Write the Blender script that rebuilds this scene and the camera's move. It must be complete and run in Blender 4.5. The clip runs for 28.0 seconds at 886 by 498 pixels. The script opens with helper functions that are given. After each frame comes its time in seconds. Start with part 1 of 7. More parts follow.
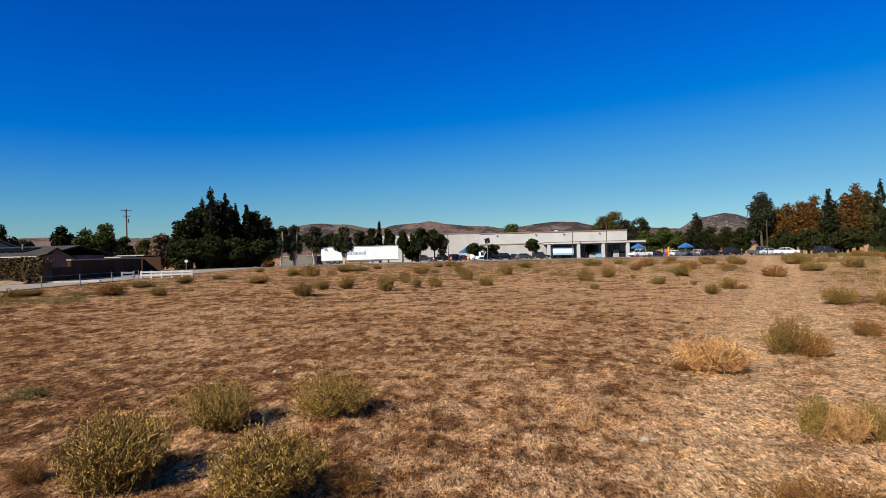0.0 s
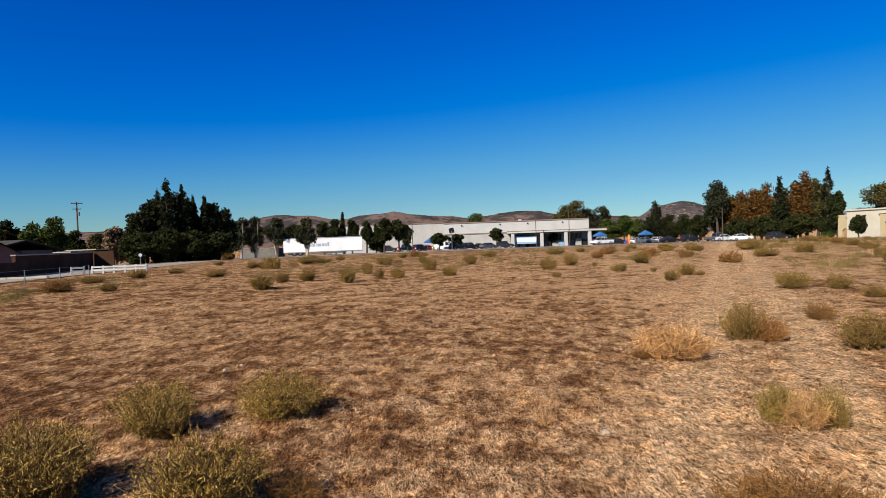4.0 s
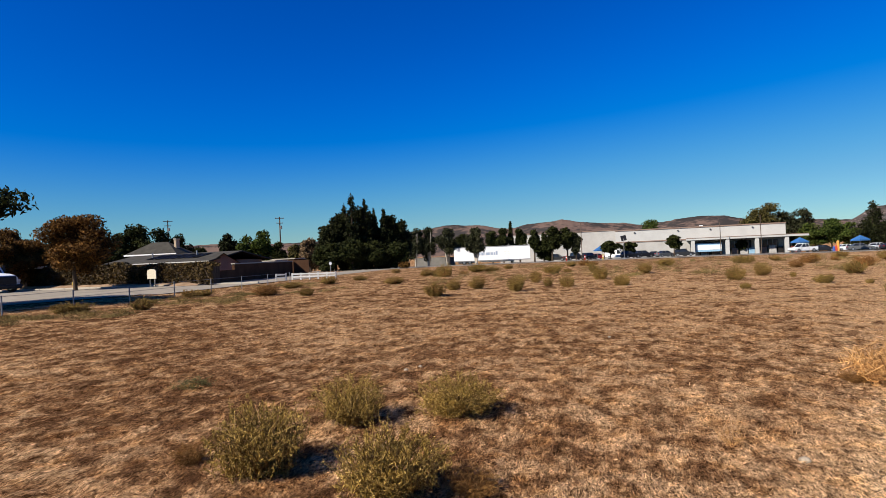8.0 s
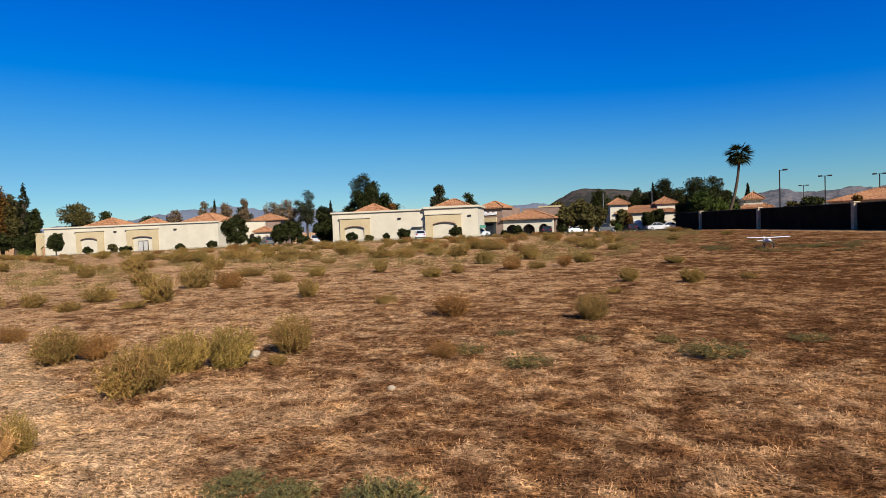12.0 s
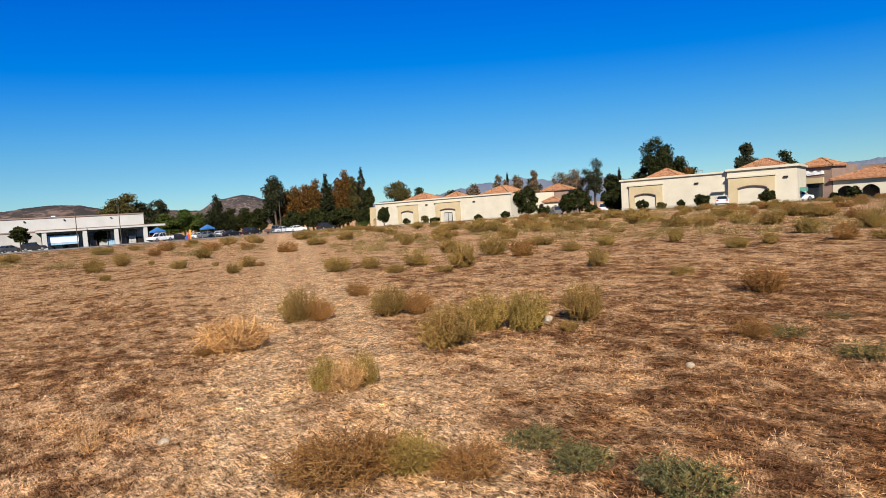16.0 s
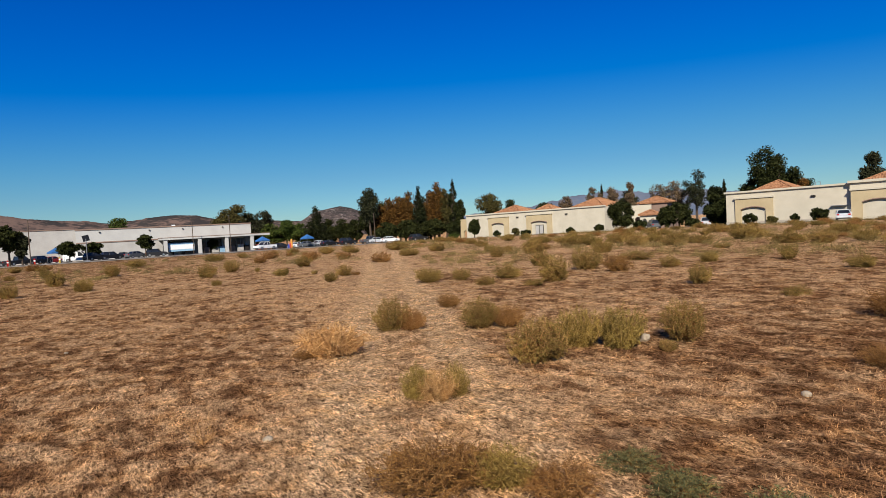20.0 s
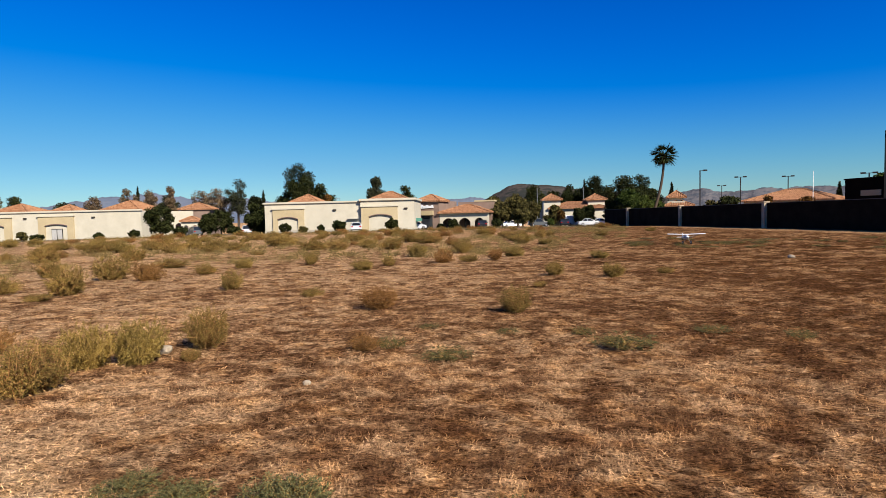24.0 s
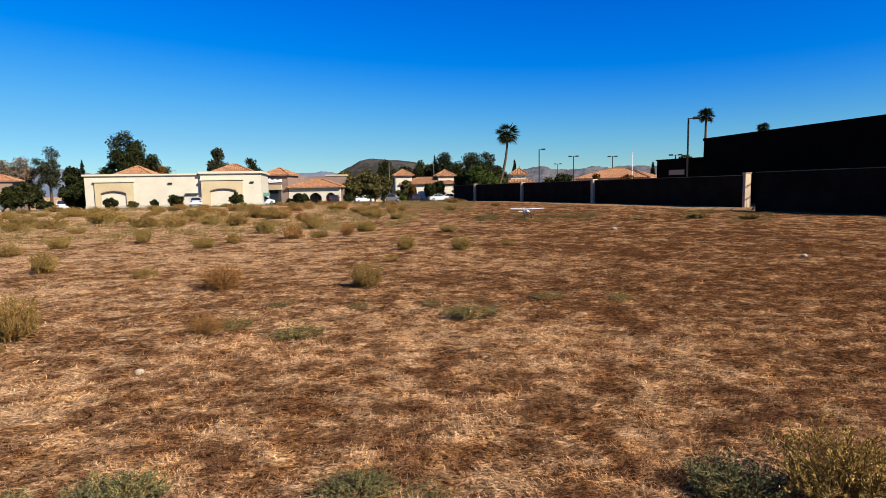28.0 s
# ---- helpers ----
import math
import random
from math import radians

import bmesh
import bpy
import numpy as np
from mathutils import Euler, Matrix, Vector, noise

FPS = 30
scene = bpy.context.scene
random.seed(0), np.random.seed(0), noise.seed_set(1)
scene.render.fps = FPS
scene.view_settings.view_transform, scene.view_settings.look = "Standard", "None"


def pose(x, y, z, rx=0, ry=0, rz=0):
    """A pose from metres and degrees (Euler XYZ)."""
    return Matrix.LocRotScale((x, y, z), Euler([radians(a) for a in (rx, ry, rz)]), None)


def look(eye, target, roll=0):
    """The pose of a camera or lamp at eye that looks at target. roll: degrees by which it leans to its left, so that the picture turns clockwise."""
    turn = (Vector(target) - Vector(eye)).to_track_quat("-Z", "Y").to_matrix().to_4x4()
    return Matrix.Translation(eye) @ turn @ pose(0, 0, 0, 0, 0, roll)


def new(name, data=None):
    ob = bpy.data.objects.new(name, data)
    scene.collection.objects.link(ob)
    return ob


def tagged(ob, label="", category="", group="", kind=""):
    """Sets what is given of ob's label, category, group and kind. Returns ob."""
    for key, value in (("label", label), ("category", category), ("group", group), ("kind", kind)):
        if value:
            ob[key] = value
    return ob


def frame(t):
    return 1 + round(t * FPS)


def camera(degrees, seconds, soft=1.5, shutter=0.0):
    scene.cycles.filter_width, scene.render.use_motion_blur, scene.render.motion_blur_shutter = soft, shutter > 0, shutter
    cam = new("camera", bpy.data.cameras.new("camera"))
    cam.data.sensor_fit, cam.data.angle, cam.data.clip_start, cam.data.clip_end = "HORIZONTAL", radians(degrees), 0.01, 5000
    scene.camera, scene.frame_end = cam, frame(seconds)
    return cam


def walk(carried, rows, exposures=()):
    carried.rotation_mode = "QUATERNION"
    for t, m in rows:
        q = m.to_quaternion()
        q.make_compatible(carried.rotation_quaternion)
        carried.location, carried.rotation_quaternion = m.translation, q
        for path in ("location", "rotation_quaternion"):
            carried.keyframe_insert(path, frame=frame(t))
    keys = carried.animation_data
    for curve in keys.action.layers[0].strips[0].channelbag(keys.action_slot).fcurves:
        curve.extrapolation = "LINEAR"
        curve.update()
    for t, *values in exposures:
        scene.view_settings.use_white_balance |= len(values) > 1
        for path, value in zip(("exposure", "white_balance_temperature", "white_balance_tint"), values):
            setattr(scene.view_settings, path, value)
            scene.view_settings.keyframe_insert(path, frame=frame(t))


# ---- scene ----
# The camera stands in a dry field at eye height and turns: seconds, place, bearing, tilt, lean.
EYE = 1.7
PATH = [
    (0, -0.188, -0.162, 1.705, -0.38, 0.11, -1.44),
    (0.5, -0.163, -0.163, 1.692, -6.09, -0.47, -1.53),
    (1, -0.110, -0.053, 1.699, -8.25, -0.73, -1.85),
    (1.5, -0.116, 0.053, 1.702, -7.35, -0.54, -2.10),
    (2, -0.112, 0.106, 1.703, -4.75, -0.30, -2.18),
    (2.5, -0.097, 0.119, 1.703, -1.65, -0.26, -2.22),
    (3, -0.096, 0.113, 1.697, 1.15, -0.43, -2.22),
    (3.5, -0.091, 0.122, 1.698, 3.11, -0.77, -2.14),
    (5.5, -0.048, 0.015, 1.689, 1.53, -1.15, -2.15),
    (6, -0.060, 0.002, 1.688, -1.01, -1.11, -2.21),
    (6.5, -0.077, -0.017, 1.692, -4.14, -1.18, -2.26),
    (7, -0.082, -0.028, 1.699, -7.86, -1.23, -2.45),
    (7.5, -0.091, -0.053, 1.702, -11.85, -1.07, -2.53),
    (8, -0.103, -0.058, 1.704, -13.48, 0.54, -2.44),
    (8.5, -0.095, -0.053, 1.713, -2.73, 4.23, -2.21),
    (8.7, -0.059, 0.003, 1.731, 7.93, 4.49, -3.35),
    (9, -0.002, 0.029, 1.732, 29.22, 4.23, -4.56),
    (9.5, 0.076, -0.003, 1.711, 56.03, 2.18, -5.34),
    (10, 0.083, 0.021, 1.706, 63.64, 1.48, -4.85),
    (10.5, 0.065, 0.020, 1.701, 68.78, 0.52, -4.04),
    (11, 0.061, 0.022, 1.695, 71.60, -0.48, -3.28),
    (11.5, 0.062, 0.033, 1.691, 72.73, -1.47, -2.73),
    (12, 0.056, 0.047, 1.691, 72.89, -2.24, -2.26),
    (12.5, 0.069, 0.059, 1.687, 72.46, -2.78, -1.92),
    (14.5, 0.068, 0.045, 1.679, 74.90, -5.00, -1.42),
    (15, 0.059, 0.026, 1.680, 76.78, -5.64, -1.25),
    (15.5, 0.068, 0.034, 1.686, 66.26, -5.02, -2.25),
    (16, 0.013, 0.081, 1.690, 44.63, -3.82, -3.72),
    (16.5, -0.097, 0.115, 1.707, 21.38, -2.10, -4.36),
    (17, -0.071, 0.141, 1.704, 16.22, -1.68, -4.68),
    (17.5, -0.055, 0.145, 1.704, 14.63, -1.55, -4.82),
    (18, -0.045, 0.130, 1.703, 16.25, -1.62, -4.69),
    (18.5, -0.036, 0.124, 1.701, 19.80, -1.76, -4.44),
    (19, -0.028, 0.116, 1.703, 24.56, -1.94, -4.09),
    (19.5, -0.022, 0.111, 1.700, 30.09, -1.96, -3.69),
    (20, -0.026, 0.082, 1.700, 35.75, -2.08, -3.18),
    (20.5, -0.021, 0.072, 1.698, 41.55, -2.24, -2.61),
    (21, -0.005, 0.086, 1.699, 47.51, -2.46, -2.12),
    (21.5, 0.033, 0.054, 1.697, 53.68, -2.69, -1.64),
    (22, 0.093, 0.002, 1.700, 59.79, -2.80, -1.39),
    (22.5, 0.141, -0.080, 1.694, 65.50, -2.77, -1.39),
    (24.5, 0.105, -0.151, 1.692, 82.70, -3.44, -1.31),
    (25, 0.107, -0.171, 1.689, 85.80, -3.78, -1.29),
    (25.5, 0.118, -0.174, 1.695, 88.22, -4.06, -1.20),
    (26, 0.116, -0.170, 1.695, 89.96, -4.32, -1.10),
    (26.5, 0.105, -0.175, 1.693, 91.12, -4.69, -1.06),
    (27, 0.108, -0.181, 1.694, 92.22, -5.09, -1.00),
    (27.5, 0.113, -0.174, 1.693, 93.04, -5.52, -1.03),
    (28, 0.110, -0.173, 1.687, 93.71, -5.92, -1.03),
]


def aim(x, y, z, bearing, tilt, lean):
    return pose(x, y, z, 90 + tilt, 0, -bearing) @ pose(0, 0, 0, 0, 0, lean)


cam = camera(75.32, 28.0, soft=0.45)
EXPOSURE = [(0, 0.77), (1, 0.88), (3, 0.79), (6, 0.76), (7.5, 0.87), (9, 0.76), (10, 0.77), (12, 0.85), (15, 0.87), (16, 0.95), (17, 0.81), (19, 0.62), (21, 0.62), (22.5, 0.76), (25, 0.99), (27, 1.08), (28, 1.11)]
walk(cam, [(r[0], aim(*r[1:])) for r in PATH], EXPOSURE)

# ---- daylight ----
SUN_BEARING, SUN_HEIGHT = 222.0, 37.0
world = bpy.data.worlds.new("sky")
scene.world = world
world.use_nodes = True
wn = world.node_tree
sky = wn.nodes.new("ShaderNodeTexSky")
sky.sky_type = "NISHITA"
sky.sun_disc = False
sky.sun_elevation = radians(SUN_HEIGHT)
sky.sun_rotation = radians(SUN_BEARING)
sky.altitude, sky.air_density, sky.dust_density, sky.ozone_density = 500, 1.0, 0.15, 4.0
blue = wn.nodes.new("ShaderNodeMix")
blue.data_type, blue.blend_type = "RGBA", "MULTIPLY"
blue.inputs["Factor"].default_value = 1.0
# deeper blue where the sky is dark overhead, more cyan where it pales to the horizon
lum = wn.nodes.new("ShaderNodeSeparateColor")
wn.links.new(sky.outputs[0], lum.inputs[0])
pale = wn.nodes.new("ShaderNodeMapRange")
pale.inputs[1].default_value, pale.inputs[2].default_value = 1.2, 7.0
wn.links.new(lum.outputs[1], pale.inputs[0])
tint = wn.nodes.new("ShaderNodeValToRGB")
tint.color_ramp.interpolation = "B_SPLINE"
stops = tint.color_ramp.elements
while len(stops) < 5:
    stops.new(0.5)
for stop, (place, shade) in zip(stops, ((0.0, (0.355, 0.43, 0.88)), (0.25, (0.345, 0.515, 0.97)), (0.5, (0.37, 0.57, 0.75)), (0.75, (0.39, 0.555, 0.635)), (1.0, (0.395, 0.513, 0.59)))):
    stop.position, stop.color = place, (*shade, 1.0)
wn.links.new(pale.outputs[0], tint.inputs[0])
wn.links.new(tint.outputs[0], blue.inputs["B"])
wn.links.new(sky.outputs[0], blue.inputs["A"])
deep = wn.nodes.new("ShaderNodeHueSaturation")
deep.inputs["Saturation"].default_value = 1.17
wn.links.new(blue.outputs["Result"], deep.inputs["Color"])
wn.links.new(deep.outputs[0], wn.nodes["Background"].inputs["Color"])
wn.nodes["Background"].inputs["Strength"].default_value = 0.08
lamp = bpy.data.lights.new("sun", "SUN")
lamp.energy, lamp.angle, lamp.color = 5.0, radians(0.53), (1.0, 0.93, 0.82)
sun = new("sun", lamp)
_b, _h = radians(SUN_BEARING), radians(SUN_HEIGHT)
sun.matrix_basis = look((math.sin(_b) * math.cos(_h) * 60, math.cos(_b) * math.cos(_h) * 60, math.sin(_h) * 60), (0, 0, 0))


# ---- places on the plan ----
def at(bearing, d):
    """Plan place at a bearing (degrees clockwise from the y axis) and a distance."""
    return (d * math.sin(radians(bearing)), d * math.cos(radians(bearing)))


def up(d, degrees):
    """Height of what stands d metres off and is seen that many degrees over eye level."""
    return EYE + d * math.tan(radians(degrees))


def land(x, y):
    """Height of the land: a flat field that falls slightly away beyond 78 m."""
    d = math.hypot(x, y)
    return -0.0172 * min(max(d - 78.0, 0.0), 120.0)


def lattice(x, y, seed):
    """Smooth noise over the plan, about -0.7 to 0.7."""
    ix, iy = np.floor(x), np.floor(y)
    fx, fy = x - ix, y - iy
    ux, uy = fx * fx * (3 - 2 * fx), fy * fy * (3 - 2 * fy)

    def corner(i, j):
        a = np.sin((ix + i) * 127.1 + (iy + j) * 311.7 + seed * 74.7) * 43758.5453
        a = (a - np.floor(a)) * 2 * np.pi
        return np.cos(a) * (fx - i) + np.sin(a) * (fy - j)

    low = corner(0, 0) * (1 - ux) + corner(1, 0) * ux
    high = corner(0, 1) * (1 - ux) + corner(1, 1) * ux
    return low * (1 - uy) + high * uy


def relief(x, y):
    """Swells, tussocks and clods of the field over the level land."""
    x, y = np.asarray(x, float), np.asarray(y, float)
    d = np.hypot(x, y)
    z = 0.05 * lattice(x * 0.35, y * 0.35, 3) + 0.035 * lattice(x * 1.1 + 0.3 * y, y * 1.1, 7)
    tussock = 0.05 * (0.25 - np.abs(lattice(x * 2.3, y * 2.3 + 0.4 * x, 5))) + 0.026 * lattice(x * 6.5, y * 6.5, 11) + 0.010 * lattice(x * 14.0, y * 14.0, 13)
    return (z + tussock * np.clip((d - 1.0) / 2, 0.3, 1)) * np.clip((90 - d) / 30, 0, 1)


def ground_z(x, y):
    return land(x, y) + float(relief(x, y))


# ---- materials ----
def material(name, rough=0.8, metal=0.0):
    m = bpy.data.materials.new(name)
    m.use_nodes = True
    b = m.node_tree.nodes["Principled BSDF"]
    b.inputs["Roughness"].default_value, b.inputs["Metallic"].default_value = rough, metal
    return m, m.node_tree, b


def rgb(c):
    return (*c, 1.0)


def noise_node(nt, scale, detail=4.0, rough=0.6, coords=None, stretch=None):
    n = nt.nodes.new("ShaderNodeTexNoise")
    n.inputs["Scale"].default_value, n.inputs["Detail"].default_value, n.inputs["Roughness"].default_value = scale, detail, rough
    if coords is not None:
        if stretch is not None:
            mp = nt.nodes.new("ShaderNodeMapping")
            mp.inputs["Scale"].default_value = stretch[:3]
            if len(stretch) > 3:
                mp.inputs["Rotation"].default_value = (0, 0, radians(stretch[3]))
            nt.links.new(coords, mp.inputs["Vector"])
            coords = mp.outputs[0]
        nt.links.new(coords, n.inputs["Vector"])
    return n


def ramp(nt, fac, stops):
    r = nt.nodes.new("ShaderNodeValToRGB")
    e = r.color_ramp.elements
    while len(e) < len(stops):
        e.new(0.5)
    for k, (p, c) in zip(e, stops):
        k.position, k.color = p, rgb(c)
    nt.links.new(fac, r.inputs[0])
    return r.outputs[0]


def mix(nt, fac, a, b, blend="MIX"):
    n = nt.nodes.new("ShaderNodeMix")
    n.data_type, n.blend_type = "RGBA", blend
    for sock, v in ((n.inputs["Factor"], fac), (n.inputs["A"], a), (n.inputs["B"], b)):
        if isinstance(v, (int, float)):
            sock.default_value = v
        elif isinstance(v, tuple):
            sock.default_value = rgb(v)
        else:
            nt.links.new(v, sock)
    return n.outputs["Result"]


def sum_node(nt, op, a, b=None, c=None):
    n = nt.nodes.new("ShaderNodeMath")
    n.operation = op
    for sock, v in zip(n.inputs, (a, b, c)):
        if v is None:
            continue
        if isinstance(v, (int, float)):
            sock.default_value = v
        else:
            nt.links.new(v, sock)
    return n.outputs[0]


def bump(nt, b, height, strength, distance):
    n = nt.nodes.new("ShaderNodeBump")
    n.inputs["Strength"].default_value, n.inputs["Distance"].default_value = strength, distance
    nt.links.new(height, n.inputs["Height"])
    nt.links.new(n.outputs[0], b.inputs["Normal"])


def position(nt):
    return nt.nodes.new("ShaderNodeNewGeometry").outputs["Position"]


def surface(name, c1, c2, scale=1.0, rough=0.8, metal=0.0, fine=30.0, relief=0.0, stretch=None, vary=0.0, gloss=0.2):
    """A plain surface with stains at one scale and grain at another."""
    m, nt, b = material(name, rough, metal)
    b.inputs["Specular IOR Level"].default_value = gloss
    pos = nt.nodes.new("ShaderNodeTexCoord").outputs["Object"]
    big = noise_node(nt, scale, 5, 0.6, pos, stretch)
    small = noise_node(nt, fine, 3, 0.6, pos, stretch)
    col = ramp(nt, big.outputs[0], [(0.35, c1), (0.65, c2)])
    grain = ramp(nt, small.outputs[0], [(0.3, (0.82, 0.82, 0.82)), (0.7, (1.0, 1.0, 1.0))])
    col = mix(nt, 1.0, col, grain, "MULTIPLY")
    if vary:
        rnd = nt.nodes.new("ShaderNodeObjectInfo").outputs["Random"]
        col = mix(nt, 1.0, col, ramp(nt, rnd, [(0.0, (1 - vary,) * 3), (1.0, (1.0, 1.0, 1.0))]), "MULTIPLY")
    nt.links.new(col, b.inputs["Base Color"])
    if relief:
        bump(nt, b, small.outputs[0], 0.5, relief)
    return m


def leafy(name, colours, rough=0.65, sheen=0.12):
    """Foliage: every leaf its own tone, patches of other tone over the crown."""
    m, nt, b = material(name, rough)
    rnd = nt.nodes.new("ShaderNodeNewGeometry").outputs["Random Per Island"]
    n = len(colours)
    col = ramp(nt, rnd, [(i / max(n - 1, 1), c) for i, c in enumerate(colours)])
    patch = noise_node(nt, 0.9, 3, 0.6, nt.nodes.new("ShaderNodeTexCoord").outputs["Object"])
    col = mix(nt, 1.0, col, ramp(nt, patch.outputs[0], [(0.35, (0.7, 0.7, 0.7)), (0.65, (1.15, 1.12, 1.0))]), "MULTIPLY")
    oi = nt.nodes.new("ShaderNodeObjectInfo").outputs["Random"]
    col = mix(nt, 1.0, col, ramp(nt, oi, [(0.0, (0.85, 0.88, 0.85)), (1.0, (1.1, 1.05, 1.0))]), "MULTIPLY")
    nt.links.new(col, b.inputs["Base Color"])
    b.inputs["Specular IOR Level"].default_value = 0.06
    tr = nt.nodes.new("ShaderNodeBsdfTranslucent")
    nt.links.new(col, tr.inputs["Color"])
    ms = nt.nodes.new("ShaderNodeMixShader")
    ms.inputs[0].default_value = sheen
    nt.links.new(b.outputs[0], ms.inputs[1])
    nt.links.new(tr.outputs[0], ms.inputs[2])
    nt.links.new(ms.outputs[0], nt.nodes["Material Output"].inputs["Surface"])
    return m


def field_colour(nt, pos):
    """Dry field: pale straw, brown thatch, trodden trail, by place on the plan."""
    big = noise_node(nt, 0.22, 4, 0.62, pos)
    mid = noise_node(nt, 2.3, 4, 0.62, pos, (1.0, 0.8, 1.0, 30))
    small = noise_node(nt, 4.6, 5, 0.74, pos, (1.0, 0.6, 1.0, 25))
    blend = sum_node(nt, "ADD", sum_node(nt, "MULTIPLY", big.outputs[0], 0.46), sum_node(nt, "MULTIPLY", mid.outputs[0], 0.58))
    blend = sum_node(nt, "ADD", blend, sum_node(nt, "MULTIPLY", small.outputs[0], 0.98))
    blend = sum_node(nt, "SUBTRACT", blend, 0.295)
    xyz = nt.nodes.new("ShaderNodeSeparateXYZ")
    nt.links.new(pos, xyz.inputs[0])
    # darker thatch towards the walled side
    side = nt.nodes.new("ShaderNodeMapRange")
    nt.links.new(sum_node(nt, "SUBTRACT", xyz.outputs[1], sum_node(nt, "MULTIPLY", xyz.outputs[0], 0.12)), side.inputs[0])
    side.inputs[1].default_value, side.inputs[2].default_value = 2.0, -9.0
    side.inputs[3].default_value, side.inputs[4].default_value = 0.0, 0.105
    blend = sum_node(nt, "SUBTRACT", blend, side.outputs[0])
    # the trail: distance from its line
    a = radians(60.5)
    off = sum_node(nt, "ADD", sum_node(nt, "MULTIPLY", xyz.outputs[0], math.sin(a)), sum_node(nt, "MULTIPLY", xyz.outputs[1], -math.cos(a)))
    off = sum_node(nt, "ADD", off, sum_node(nt, "MULTIPLY", sum_node(nt, "SUBTRACT", mid.outputs[0], 0.5), 0.45))
    west = nt.nodes.new("ShaderNodeMapRange")
    nt.links.new(off, west.inputs[0])
    west.inputs[1].default_value, west.inputs[2].default_value = -1.0, -3.0
    west.inputs[3].default_value, west.inputs[4].default_value = 0.0, 0.055
    blend = sum_node(nt, "SUBTRACT", blend, west.outputs[0])
    east = nt.nodes.new("ShaderNodeMapRange")
    nt.links.new(off, east.inputs[0])
    east.inputs[1].default_value, east.inputs[2].default_value = 1.4, 3.2
    east.inputs[3].default_value, east.inputs[4].default_value = 0.0, 0.06
    blend = sum_node(nt, "SUBTRACT", blend, east.outputs[0])
    brown = nt.nodes.new("ShaderNodeMapRange")
    nt.links.new(off, brown.inputs[0])
    brown.inputs[1].default_value, brown.inputs[2].default_value = -4.0, -22.0
    brown.inputs[3].default_value, brown.inputs[4].default_value = 0.0, 0.10
    blend = sum_node(nt, "SUBTRACT", blend, brown.outputs[0])
    north = nt.nodes.new("ShaderNodeMapRange")
    nt.links.new(xyz.outputs[1], north.inputs[0])
    north.inputs[1].default_value, north.inputs[2].default_value = 7.0, 20.0
    north.inputs[3].default_value, north.inputs[4].default_value = 0.0, 0.05
    blend = sum_node(nt, "ADD", blend, north.outputs[0])
    # paler standing straw farther out
    away = nt.nodes.new("ShaderNodeVectorMath")
    away.operation = "LENGTH"
    nt.links.new(pos, away.inputs[0])
    out = nt.nodes.new("ShaderNodeMapRange")
    nt.links.new(away.outputs["Value"], out.inputs[0])
    out.inputs[1].default_value, out.inputs[2].default_value = 7.0, 26.0
    out.inputs[3].default_value, out.inputs[4].default_value = 0.0, 0.05
    blend = sum_node(nt, "ADD", blend, out.outputs[0])
    # out there only the broader tussocks tell
    broad = nt.nodes.new("ShaderNodeMapRange")
    nt.links.new(away.outputs["Value"], broad.inputs[0])
    broad.inputs[1].default_value, broad.inputs[2].default_value = 8.0, 24.0
    broad.inputs[3].default_value, broad.inputs[4].default_value = 0.0, 0.95
    wide = noise_node(nt, 1.1, 3, 0.65, pos)
    blend = sum_node(nt, "ADD", blend, sum_node(nt, "MULTIPLY", sum_node(nt, "SUBTRACT", wide.outputs[0], 0.5), broad.outputs[0]))
    worn = None
    for shift, half, strength in ((-0.45, 0.6, 1.0), (0.88, 0.55, 0.9), (0.2, 1.5, 0.45)):
        trail = nt.nodes.new("ShaderNodeMapRange")
        nt.links.new(sum_node(nt, "ABSOLUTE", sum_node(nt, "SUBTRACT", off, shift)), trail.inputs[0])
        trail.inputs[1].default_value, trail.inputs[2].default_value = half * 0.4, half
        trail.inputs[3].default_value, trail.inputs[4].default_value = strength, 0.0
        worn = trail.outputs[0] if worn is None else sum_node(nt, "MAXIMUM", worn, trail.outputs[0])
    # worn bare strip along the foot of the yard wall, and a bare patch
    ux, uy = math.sin(radians(77.0)), math.cos(radians(77.0))
    gap = sum_node(nt, "ADD", sum_node(nt, "MULTIPLY", sum_node(nt, "SUBTRACT", xyz.outputs[0], 40.3), -uy), sum_node(nt, "MULTIPLY", sum_node(nt, "ADD", xyz.outputs[1], 24.7), ux))
    strip = nt.nodes.new("ShaderNodeMapRange")
    nt.links.new(sum_node(nt, "ADD", gap, sum_node(nt, "MULTIPLY", mid.outputs[0], 3.0)), strip.inputs[0])
    strip.inputs[1].default_value, strip.inputs[2].default_value = 4.0, 6.8
    strip.inputs[3].default_value, strip.inputs[4].default_value = 0.30, 0.0
    blend = sum_node(nt, "ADD", blend, strip.outputs[0])
    tint = noise_node(nt, 2.4, 3, 0.6, pos)
    base = ramp(nt, blend, [(0.48, (0.138, 0.066, 0.031)), (0.585, (0.205, 0.106, 0.049)), (0.65, (0.34, 0.186, 0.089)), (0.765, (0.60, 0.375, 0.202))])
    chaff = ramp(nt, small.outputs[0], [(0.34, (0.50, 0.30, 0.15)), (0.5, (0.70, 0.45, 0.242)), (0.66, (0.84, 0.57, 0.33))])
    base = mix(nt, worn, base, chaff)
    clod = noise_node(nt, 13.0, 2, 0.6, pos)
